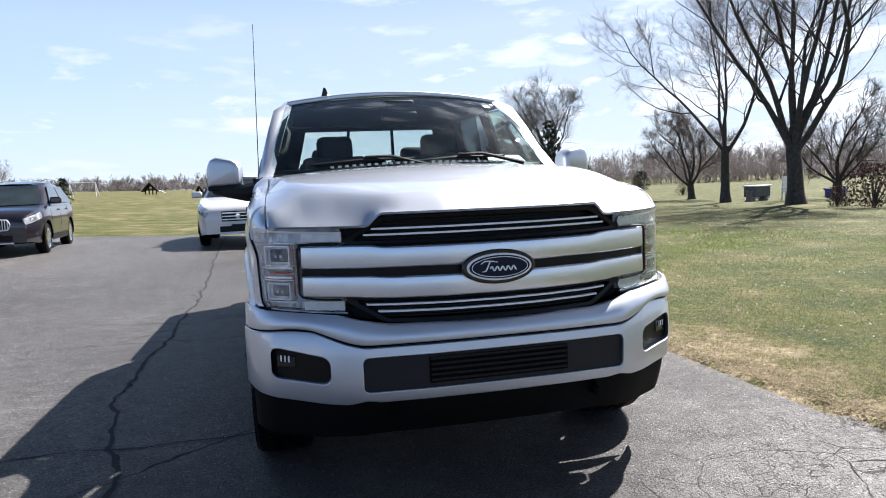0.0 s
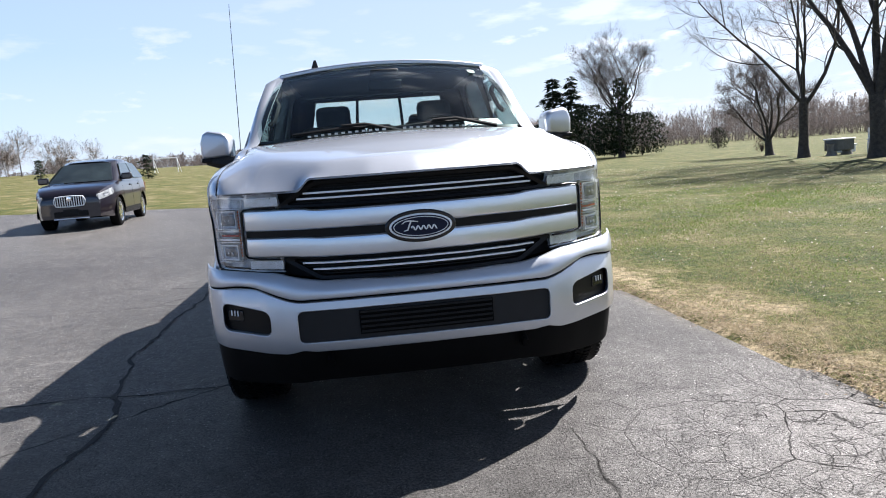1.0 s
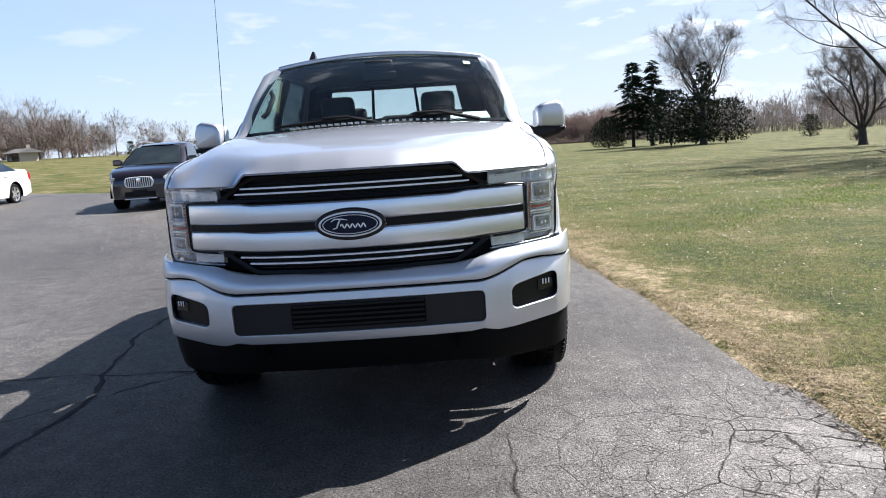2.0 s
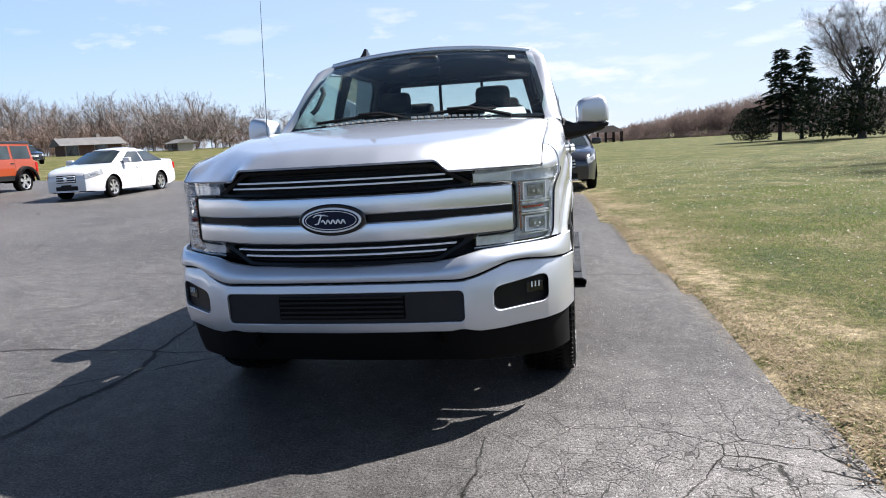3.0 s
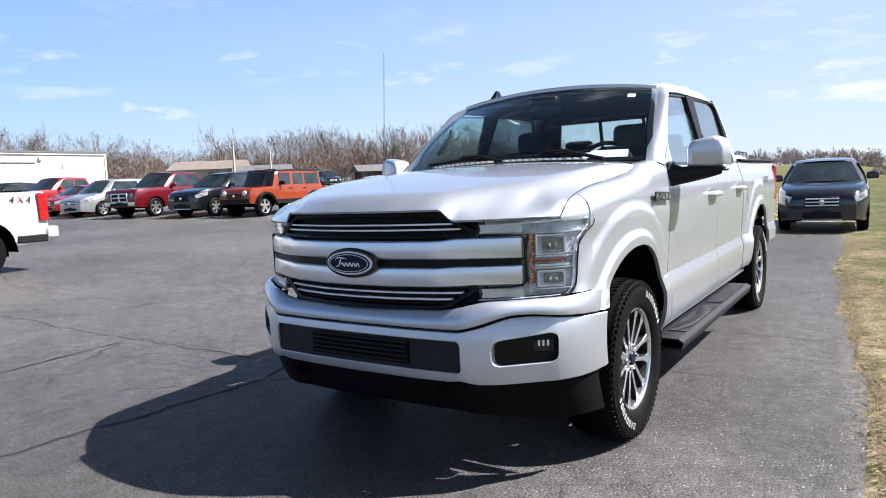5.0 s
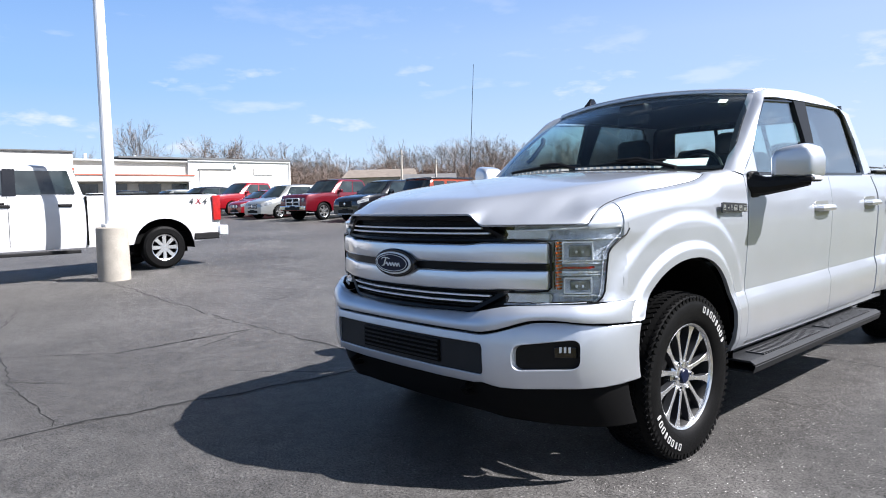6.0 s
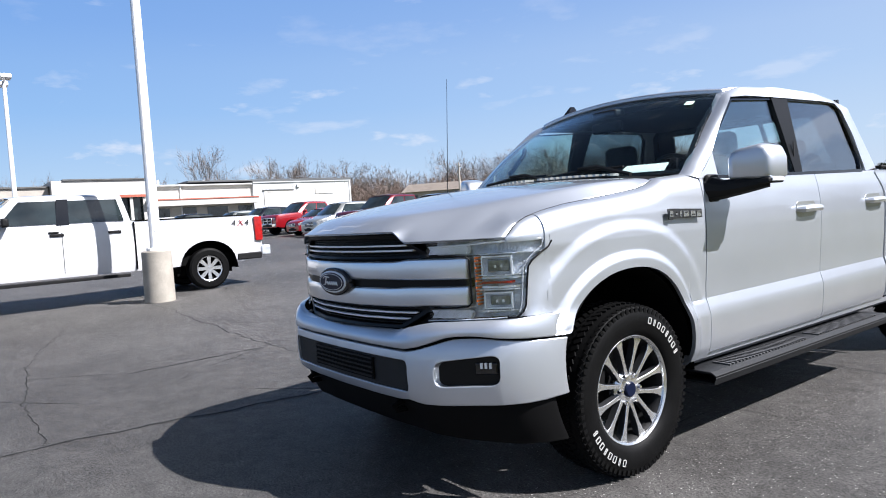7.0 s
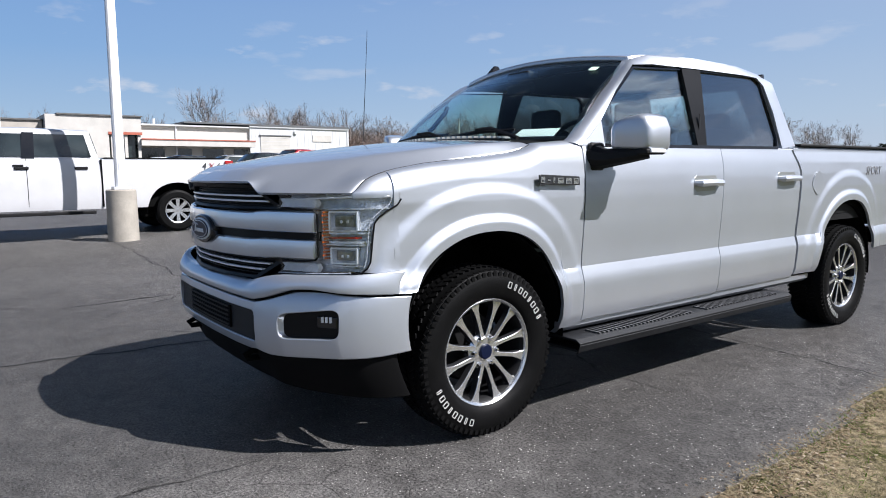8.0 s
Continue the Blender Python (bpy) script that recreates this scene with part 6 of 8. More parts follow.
def vehicle(name, label, m, coat, L, W, H, wb, fo, r, hood, cowl, belt, roof, tail, end_z, sill=0.27, nose=0.16, boxy=0.0, tyre_w=0.23, spokes=5, grille="bars",
            trim=None, bed=False, seams=(), panes=((0.0, 0.48), (0.52, 1.0)), rack=False, flares=None, group="", lamp_z=None, rim_mat=None, glass_mat=None, bumper_mat=None, roof_mat=None, arch=0.065, rim_part=0.66):
    """A parked vehicle, nose at y = 0, built from a lofted body, a cabin and its fittings."""
    root = thing(name, label, name.replace("_", " "), m, group)
    glass_mat = glass_mat or M_CARGLASS
    hw, rear_y = W / 2, fo + wb
    soft = boxy < 0.25
    if soft:
        top_pts = [(0, hood * 0.70), (0.04, hood * 0.79), (0.12, hood * 0.87), (0.30, hood * 0.94), (0.60, hood), (cowl[0], cowl[1])]
    else:
        top_pts = [(0, hood * 0.80), (0.05, hood * 0.92), (0.16, hood), (cowl[0], cowl[1])]
    if bed:
        top_pts += [(tail[0], belt), (tail[0] + 0.06, end_z), (L, end_z)]
    else:
        top_pts += [(tail[0], tail[1]), (L - 0.12, end_z), (L - 0.02, end_z * 0.96), (L, end_z * 0.86)]
    T = lambda y: float(np.interp(y, *zip(*top_pts)))
    plan = lambda y: 1 - nose * (1 - min(1, y / (0.95 if soft else 0.62))) ** 2.2 * (1.5 if soft else 1 - boxy * 0.6) - 0.10 * (1 - boxy) * (1 - smooth(0, 0.5, L - y)) ** 1.4
    A = r + arch

    def bottom(y):
        for c in (fo, rear_y):
            d = abs(y - c) / A
            if d < 1:
                return max(sill, r * 0.92 + (A + 0.02) * math.sqrt(1 - d * d) ** (0.8 if boxy else 1))
        return sill + 0.04 * (1 - smooth(0.05, 0.4, y)) + 0.08 * (1 - smooth(0.05, 0.5, L - y))

    def prof(t):
        return float(np.interp(t, (0, 0.12, 0.3, 0.55, 0.75, 0.9, 1.0), (0.955 + 0.02 * boxy, 0.985, 0.995, 1.0, 0.992, 0.968 + 0.02 * boxy, 0.925 + 0.05 * boxy)))

    def bx(y, z):
        return hw * plan(y) * prof((z - sill) / max(0.1, T(y) - sill))
    ys = [0, 0.02, 0.05, 0.09, 0.15, 0.22, 0.30, 0.4, 0.5, 0.6, cowl[0], tail[0], L - 0.3, L - 0.12, L - 0.04, L]
    for c in (fo, rear_y):
        ys += [c + A * math.cos(math.pi * k / 16) for k in range(17)] + [c - A - 0.004, c + A + 0.004]
    if bed:
        ys += [tail[0] + 0.06]
    ys = spread(sorted(set(round(v, 4) for v in ys if 0 <= v <= L)), 0.22)
    bm = bmesh.new()
    rows = []
    for y in ys:
        zb, zt = bottom(y), T(y)
        half = [(bx(y, z), z) for z in [lerp(zb, zt, k / 9) for k in range(10)]]
        half += [(half[-1][0] * 0.9, zt + 0.018), (half[-1][0] * 0.6, zt + 0.034), (half[-1][0] * 0.25, zt + 0.042)]
        pts = [(x, y, z) for x, z in half] + [(-x, y, z) for x, z in reversed(half)]
        rows.append([bm.verts.new(p) for p in pts])
    n = len(rows[0])
    for a, b in zip(rows, rows[1:]):
        for k in range(n - 1):
            bm.faces.new((a[k], a[k + 1], b[k + 1], b[k]))
    for rr in (rows[0], rows[-1]):
        for k in range(n // 2 - 1):
            bm.faces.new((rr[k], rr[k + 1], rr[n - 2 - k], rr[n - 1 - k]))
    body = part("body", bm, coat, root, angle=38)
    part("underbody", box(0, L / 2, sill + 0.10, W * 0.80, L * 0.86, 0.20), M_UNDER, root)
    if rack or flares:
        for s in (1, -1):
            part("sill_cladding", shell([[(s * (bx(y, z) + 0.007), y, z) for z in (sill + 0.01, sill + 0.08, sill + 0.15)] for y in spread([fo + A + 0.02, rear_y - A - 0.02], 0.3)], (-s * 0.012, 0, 0)), M_PLASTIC, body)
    # cabin
    rz, (r0, r1) = H - 0.02, roof
    c0, t0 = cowl[0], tail[0]
    bw, rw = hw * 0.945, hw * ((0.71 if soft else 0.75) + 0.13 * boxy)
    belt_r = belt if not bed else belt + 0.02
    low = [(c0 - 0.02, T(c0) + 0.01), (c0 + 0.22, belt), (lerp(c0, t0, 0.5), belt), (t0 - 0.02, belt_r)]
    high = [(r0, rz - (0.075 if soft else 0.035)), (r0 + (0.26 if soft else 0.14), rz - (0.025 if soft else 0.012)), (lerp(r0, r1, 0.45), rz), (r1, rz - (0.085 if soft else 0.03))]
    bm = bmesh.new()
    rows = []
    for k in range(13):
        u = k / 12
        yl, zl = float(np.interp(u, (0, 0.15, 0.5, 1), [p[0] for p in low])), float(np.interp(u, (0, 0.15, 0.5, 1), [p[1] for p in low])) - 0.03
        yh, zh = float(np.interp(u, (0, 0.15, 0.5, 1), [p[0] for p in high])), float(np.interp(u, (0, 0.15, 0.5, 1), [p[1] for p in high]))
        endk = (0.13 if soft else 0.06) * (1 - smooth(0, 0.16, u)) + 0.05 * (1 - smooth(0, 0.15, 1 - u)) * (1 - boxy)
        half = [(lerp(bw, rw, t ** 1.15) - endk * bw, lerp(yl, yh, t), lerp(zl, zh - 0.05, t)) for t in (0, 0.25, 0.5, 0.75, 1)]
        half += [(rw * 0.93 - endk * bw, yh, zh - 0.012), (rw * 0.6, yh - (0.07 if u == 0 else -0.03 if u == 1 else 0), zh + 0.018), (0, yh - (0.10 if u == 0 else -0.04 if u == 1 else 0), zh + 0.03)]
        rows.append([bm.verts.new(p) for p in half] + [bm.verts.new((-x, y, z)) for x, y, z in reversed(half[:-1])])
    n = len(rows[0])
    for a, b in zip(rows, rows[1:]):
        for k in range(n - 1):
            bm.faces.new((a[k], a[k + 1], b[k + 1], b[k]))
    for rr in (rows[0], rows[-1]):
        for k in range(n // 2 - 1):
            bm.faces.new((rr[k], rr[k + 1], rr[n - 2 - k], rr[n - 1 - k]))
        bm.faces.new((rr[n // 2 - 1], rr[n // 2], rr[n // 2 + 1]))
    part("cabin", bm, roof_mat or coat, root, angle=40)
    # glass, a hair proud of the cabin
    def wpt(u, t, back=False):
        (yl, zl), (yh, zh) = (low[-1], high[-1]) if back else (low[0], high[0])
        x = lerp(bw * (0.85 if soft and not back else 0.92), rw * (0.84 if soft and not back else 0.9), t) * u
        bow = (0.10 * t + 0.16 * (1 - t)) * (1 - u * u) * (0.35 if boxy else 1)
        return (x, lerp(yl, yh, t) + (bow * 0.4 if back else -bow) + (0.012 if back else -0.012), lerp(zl, zh, t) + 0.01)
    part("windshield", shell([[wpt(u, t) for t in (0.04, 0.35, 0.65, 0.93)] for u in [k / 6 - 1 for k in range(13)]], (0, 0.012, -0.004)), glass_mat, root, "dark windshield")
    part("rear_glass", shell([[wpt(u, t, True) for t in (0.12, 0.5, 0.88)] for u in [k / 4 - 1 for k in range(9)]], (0, -0.012, -0.004)), glass_mat, root)
    for s in (1, -1):
        fb, ft, rb, rt = low[0][0] + 0.34, high[0][0] + 0.12, low[-1][0] - 0.13, high[-1][0] - 0.10
        for a, b in panes:
            lo_pts, hi_pts = [], []
            for u in (a, lerp(a, b, 0.5), b):
                lo_pts.append((s * (bw + 0.006), lerp(fb, rb, u), belt + 0.03))
                hi_pts.append((s * (lerp(bw, rw, 0.84) + 0.006), lerp(ft, rt, u), rz - 0.115))
            part("side_window", ribbon(lo_pts, hi_pts, (-s * 0.012, 0, 0), 3, 0.3), glass_mat, root, "dark side window")
        for y in seams:
            zb = max(sill + 0.08, bottom(y))
            part("door_seam", shell([[(s * (bx(y + d, z) + 0.002), y + d, z) for z in [lerp(zb, belt - 0.01, k / 6) for k in range(7)]] for d in (-0.005, 0.005)], (-s * 0.004, 0, 0)), M_UNDER, body)
        for y in seams[1:]:
            part("door_handle", box(s * (bx(y, belt - 0.14) + 0.008), y - 0.13, belt - 0.13, 0.03, 0.17, 0.035), M_PLASTIC if trim == "black" else coat, body, bevel=0.01)
        mr = part("door_mirror", box(s * (hw + 0.06), c0 + 0.42, belt + 0.09, 0.24, 0.12, 0.16), M_PLASTIC if trim == "black" else coat, root, bevel=0.035)
        lz = lamp_z or hood * 0.80
        for xa, wdt in ((0.74, 0.26),):
            x = hw * plan(0.06) * 0.80
            if soft:
                cols = [[(s * (bx(y, z) + 0.008), y - 0.006, z) for z in [lerp(lz - 0.13 + 0.12 * u, lz + 0.005 + 0.13 * u, k / 4) for k in range(5)]] for u in (0, 0.15, 0.35, 0.6, 0.85, 1.0) for y in [0.015 + 0.50 * u]]
                hl = part("headlight", shell(cols, (-s * 0.03, 0.02, 0)), M_CARLAMP, root, "clear swept-back headlight", bevel=0.006)
                cols = [[(s * (bx(y, z) + 0.011), y - 0.008, z) for z in (lz - 0.085 + 0.10 * u, lz - 0.02 + 0.10 * u)] for u in (0.25, 0.4, 0.55) for y in [0.015 + 0.50 * u]]
                part("projector", shell(cols, (-s * 0.006, 0.004, 0)), M_LAMPWELL, hl)
            elif grille == "slots":
                hl = part("headlight", lathe([(0, 0.05), (0.07, 0.045), (0.095, 0.02), (0.10, -0.03), (0, -0.03)], 24), M_CLEAR, root, "round clear headlight")
                hl.matrix_basis = pose(s * hw * 0.60, 0.0, lz + 0.05, 0, 0, -90)
            else:
                hl = part("headlight", box(s * x, 0.10, lz, hw * wdt, 0.20, 0.16, m=None), M_CARLAMP, root, "clear headlight", bevel=0.03)
                hl.matrix_basis = Matrix.Translation((s * x, 0.1, lz)) @ Matrix.Rotation(s * 0.38, 4, "Z") @ Matrix.Translation((-s * x, -0.1, -lz))
            lo_l = part("fog_lamp", lathe([(0, 0.03), (0.05, 0.025), (0.06, 0.0), (0.06, -0.05)], 18), M_CLEAR, root)
            lo_l.matrix_basis = pose(s * x * 0.86, 0.06, sill + 0.17, 0, 0, -90 + s * 20)
        part("tail_light", box(s * bx(L - 0.06, end_z * 0.8) * 0.96, L - 0.05, end_z * 0.80 if not bed else end_z - 0.22, 0.10, 0.12, 0.34 if (bed or boxy) else 0.22), M_REDLENS, root, "red tail light", bevel=0.015)
        for y in (fo, rear_y):
            car_wheel(root, s, hw - tyre_w / 2 - 0.025, y, r, tyre_w, spokes, rim_mat, rim_part)
            cols = [[(s * x, y + (A + 0.015) * math.cos(a), r * 0.92 + (A + (0.075 if boxy else 0.03)) * math.sin(a)) for x in (hw * 0.40, hw * 0.975)] for a in [math.pi * k / 14 for k in range(15)]]
            part("wheel_well", shell(cols, (0, 0, 0.01)), M_UNDER, root)
            if flares:
                cols = [[(s * x, y + k * math.cos(a), r * 0.92 + (k + 0.01) * math.sin(a)) for x, k in ((hw * 0.98, A + 0.11), (hw * 1.15, A + 0.09), (hw * 1.15, A + 0.02))] for a in [math.pi * (0.03 + 0.94 * k / 14) for k in range(15)]]
                part("fender_flare", shell(cols, (0, 0, -0.02)), flares, root, "black fender flare")
    # front fittings
    fw = hw * plan(0) * prof(0.6)
    gz0, gz1 = (sill + (hood - sill) * 0.42, hood * 0.80) if soft else (sill + (hood - sill) * 0.36, hood * 0.865)
    bm_mat = bumper_mat or coat
    if bumper_mat or not soft:
        part("front_bumper", box(0, 0.02, sill + (hood - sill) * 0.22, fw * 1.94, 0.16, (hood - sill) * 0.26), bm_mat, root, bevel=0.035)
    part("air_intake", box(0, 0.0 if soft else -0.055, sill + (hood - sill) * 0.19, fw * 1.15, 0.04, (hood - sill) * 0.17), M_FRAME, root, bevel=0.01)
    if soft:
        part("chin_strip", box(0, 0.0, sill + 0.035, fw * 1.2, 0.05, 0.03), M_LAMPSILVER, root, bevel=0.01)
    gw = fw * 1.02
    g = part("grille", box(0, 0.012, (gz0 + gz1) / 2, gw, 0.06, gz1 - gz0), coat if grille == "slots" else M_FRAME, root, "dark grille with bright bars", bevel=0.015)
    if grille == "bars":
        for k in range(3):
            part("grille_bar", box(0, -0.025, lerp(gz0, gz1, (k + 0.6) / 3.2), gw * 0.97, 0.03, 0.028), M_STRIP, g, bevel=0.006)
    elif grille == "ribs":
        for k in range(13):
            part("grille_rib", box(lerp(-0.46, 0.46, k / 12) * gw, -0.022, (gz0 + gz1) / 2, 0.016, 0.03, (gz1 - gz0) * 0.9), M_STRIP, g)
        part("grille_rim", tube([(gw * 0.52 * math.cos(a) / max(abs(math.cos(a)), abs(math.sin(a))) ** 0.6, -0.02, (gz0 + gz1) / 2 + (gz1 - gz0) * 0.52 * math.sin(a) / max(abs(math.cos(a)), abs(math.sin(a))) ** 0.6) for a in [math.tau * q / 32 for q in range(33)]], 0.012, 6), M_STRIP, g)
    elif grille == "slots":
        for k in range(7):
            part("grille_slot", box(lerp(-0.40, 0.40, k / 6) * gw, -0.022, (gz0 + gz1) / 2, 0.055, 0.012, (gz1 - gz0) * 0.85), M_UNDER, g, bevel=0.01)
    elif grille == "cross":
        for x, w_, z, h_ in ((0, gw, gz1, 0.035), (0, gw, gz0, 0.035), (0, gw, (gz0 + gz1) / 2, 0.045), (0, 0.06, (gz0 + gz1) / 2, gz1 - gz0), (-gw / 2, 0.04, (gz0 + gz1) / 2, gz1 - gz0), (gw / 2, 0.04, (gz0 + gz1) / 2, gz1 - gz0)):
            part("grille_bar", box(x, -0.024, z, w_, 0.04, h_), M_STRIP, g, bevel=0.006)
    part("badge", lathe([(0, 0.02), (0.055, 0.015), (0.06, 0)], 20), M_CHROME, g).matrix_basis = pose(0, -0.035, (gz0 + gz1) / 2 + (0 if grille != "ribs" else 0.05), 0, 0, -90)
    part("number_plate_holder", box(0, -0.030 if soft else -0.072, sill + (hood - sill) * 0.25, 0.31, 0.012, 0.12), M_PLASTIC, root)
    for s in (1, -1):
        part("wiper", tube([(s * 0.1 - 0.25, c0 - 0.06, T(c0) + 0.035), (s * 0.1 + 0.28, c0 - 0.02, T(c0) + 0.06)], 0.008, 5), M_PLASTIC, root)
    if bed:
        bl = L - tail[0] - 0.1
        part("bed_floor", box(0, tail[0] + 0.05 + bl / 2, end_z + 0.045, hw * 1.55, bl * 0.94, 0.01), M_UNDER, root)
        part("rear_bumper", box(0, L + 0.08, sill + 0.20, W * 0.98, 0.22, 0.22), M_LAMPSILVER, root, "bright rear bumper", bevel=0.03)
    if rack:
        for s in (1, -1):
            part("roof_rail", tube([(s * rw * 0.92, r0 + 0.35, rz + 0.02), (s * rw * 0.93, r0 + 0.45, rz + 0.065), (s * rw * 0.93, r1 - 0.3, rz + 0.055), (s * rw * 0.92, r1 - 0.15, rz + 0.0)], 0.017, 6), M_ALLOY if rack == "bright" else M_PLASTIC, root)
    return root


def parked(wheel_x, wheel_y, turn, W, fo, tyre_w=0.23, side=1):
    """The pose that puts a vehicle's front wheel on its own left side (side 1) or right side (-1) at that spot of the ground."""
    q = Matrix.Rotation(radians(turn), 4, "Z")
    off = q @ Vector((side * (W / 2 - tyre_w / 2), fo, 0))
    return Matrix.Translation((wheel_x - off.x, wheel_y - off.y, ground_z(wheel_x, wheel_y))) @ q


ROW = "vehicles parked across the lot"
vehicle("small_suv", "plum-black small SUV with chrome ribbed grille parked on asphalt", parked(-6.12, 14.3, 6, 1.77, 0.88), M_PLUM, L=4.28, W=1.77, H=1.65, wb=2.555, fo=0.88, r=0.34, hood=1.0,
        cowl=(1.08, 1.06), belt=1.08, roof=(1.95, 3.75), tail=(4.12, 1.10), end_z=1.08, sill=0.26, nose=0.20, grille="ribs", rack="bright", seams=(1.28, 2.25, 3.20), spokes=7, group=ROW, rim_mat=M_CHROME)
vehicle("crossover_suv", "white crossover SUV with a wide chrome grille", parked(-2.72, 14.5, 1, 1.93, 0.95, side=-1), M_WHITE, L=4.68, W=1.93, H=1.70, wb=2.824, fo=0.95, r=0.36, hood=1.04,
        cowl=(1.20, 1.13), belt=1.14, roof=(1.95, 4.2), tail=(4.50, 1.15), end_z=1.10, sill=0.28, nose=0.17, rack=True, seams=(1.35, 2.4, 3.4), spokes=5, group=ROW)
vehicle("compact_suv", "dark blue-grey compact SUV parked at the lane edge", parked(1.50, 15.2, 3, 1.82, 0.92), M_NAVY, L=4.53, W=1.82, H=1.65, wb=2.62, fo=0.92, r=0.345, hood=1.0,
        cowl=(1.10, 1.08), belt=1.12, roof=(1.85, 4.0), tail=(4.36, 1.12), end_z=1.08, sill=0.26, nose=0.20, seams=(1.25, 2.25, 3.2), spokes=5, group=ROW)
vehicle("sedan", "white four-door sedan parked beside the lawn", parked(-12.3, 14.95, 4, 1.72, 0.93), M_WHITE, L=4.58, W=1.72, H=1.46, wb=2.624, fo=0.93, r=0.315, hood=0.90,
        cowl=(1.16, 0.98), belt=0.97, roof=(1.98, 3.20), tail=(3.95, 1.03), end_z=1.02, sill=0.22, nose=0.22, grille="bars", seams=(1.35, 2.35, 3.25), spokes=6, tyre_w=0.205, group=ROW)
jeep = vehicle("off_roader", "orange four-door off-roader with black hard top", parked(-18.1, 15.5, 6, 1.82, 0.75, 0.26), M_ORANGE, L=4.40, W=1.72, H=1.80, wb=2.947, fo=0.75, r=0.40, hood=1.08,
        cowl=(1.30, 1.14), belt=1.18, roof=(1.55, 4.18), tail=(4.28, 1.18), end_z=1.14, sill=0.48, nose=0.24, boxy=1.0, grille="slots", seams=(1.42, 2.35, 3.25), trim="black", flares=M_PLASTIC, tyre_w=0.26,
        panes=((0.0, 0.27), (0.34, 0.59), (0.64, 1.0)), group=ROW, bumper_mat=M_PLASTIC)
part("hard_top", box(0, 2.90, 1.775, 1.50, 2.72, 0.09), M_BLACKPAINT, jeep, "black hard top", bevel=0.03)
part("rocker", box(0, 2.2, 0.50, 1.70, 1.9, 0.10), M_PLASTIC, jeep, bevel=0.02)
vehicle("large_suv", "black large SUV parked between pickup and off-roader", parked(-20.75, 15.3, 7, 1.93, 0.95), M_BLACKPAINT, L=5.10, W=1.93, H=1.80, wb=3.04, fo=0.92, r=0.385, hood=1.10,
        cowl=(1.35, 1.18), belt=1.18, roof=(2.0, 4.7), tail=(4.95, 1.2), end_z=1.15, sill=0.30, nose=0.13, boxy=0.2, grille="plain", seams=(1.5, 2.5, 3.6), spokes=6, group=ROW)
RAM = dict(L=5.82, W=2.02, H=1.92, wb=3.57, fo=1.0, r=0.405, hood=1.16, cowl=(1.55, 1.26), belt=1.24, roof=(2.2, 3.72), tail=(3.98, 1.24), end_z=1.26, sill=0.42, nose=0.14, boxy=0.4, grille="cross", bed=True,
           seams=(1.72, 2.72, 3.8), spokes=6, tyre_w=0.27, group=ROW, bumper_mat=M_CHROME)
vehicle("pickup", "dark red crew-cab pickup with chrome grille and bumper", parked(-24.2, 14.85, 9, 2.02, 1.0, 0.27), M_RED, **RAM)
vehicle("pickup", "red crew-cab pickup at the end of the row", parked(-34.6, 15.3, 9, 2.02, 1.0, 0.27), M_BRIGHTRED, **RAM)
vehicle("minivan", "silver minivan parked in the row", parked(-28.0, 14.7, 9, 1.95, 0.95), M_GREYPAINT, L=5.1, W=1.95, H=1.72, wb=3.03, fo=0.95, r=0.33, hood=0.93,
        cowl=(1.05, 1.05), belt=1.06, roof=(1.75, 4.6), tail=(4.95, 1.1), end_z=1.08, sill=0.22, nose=0.2, seams=(1.3, 2.4, 3.7), group=ROW)
vehicle("hatchback", "bright red hatchback parked in the row", parked(-30.9, 15.0, 9, 1.75, 0.9), M_BRIGHTRED, L=4.25, W=1.75, H=1.48, wb=2.6, fo=0.86, r=0.32, hood=0.86,
        cowl=(1.05, 0.98), belt=1.0, roof=(1.75, 3.6), tail=(4.05, 1.02), end_z=1.0, sill=0.22, nose=0.22, seams=(1.25, 2.25, 3.1), group=ROW)
# farther rows in front of the building, each a little different
far_row = [("large_suv", "dark grey SUV in a far row", M_NAVY, 1.78), ("small_suv", "silver SUV in a far row", M_GREYPAINT, 1.68), ("sedan", "white sedan in a far row", M_WHITE, 1.46), ("large_suv", "black SUV in a far row", M_BLACKPAINT, 1.78),
           ("small_suv", "white SUV in a far row", M_WHITE, 1.70), ("sedan", "grey sedan in a far row", M_GREYPAINT, 1.46), ("small_suv", "dark SUV in a far row", M_PLUM, 1.68), ("sedan", "white sedan in a far row", M_WHITE, 1.46)]
for k, (nm, lab, coat, hh) in enumerate(far_row):
    lo = hh < 1.5
    vehicle(nm, lab, parked(-38.5 - 2.75 * k, 14.6 - 0.9 * k, 12, 1.85, 0.9), coat, L=4.6, W=1.85, H=hh, wb=2.75, fo=0.9, r=0.35, hood=0.86 if lo else 1.03, cowl=(1.15, 0.95 if lo else 1.12), belt=0.97 if lo else 1.13,
            roof=(1.85, 3.3 if lo else 4.15), tail=(3.95 if lo else 4.4, 1.0 if lo else 1.14), end_z=0.98 if lo else 1.1, nose=0.2, seams=(1.3, 2.3, 3.3), group=ROW)
for k, (coat, lab) in enumerate(((M_BLACKPAINT, "black car on the far lawn drive"), (M_GREYPAINT, "silver car on the far lawn drive"))):
    x, y = -37.0 - 2.6 * k, 40.6 + 1.6 * k
    vehicle("sedan", lab, parked(x, y, 58, 1.75, 0.9), coat, L=4.5, W=1.75, H=1.48, wb=2.65, fo=0.9, r=0.32, hood=0.85, cowl=(1.15, 0.95), belt=0.97, roof=(1.85, 3.3), tail=(3.95, 1.0), end_z=0.98, nose=0.2, seams=(1.3, 2.3, 3.2))


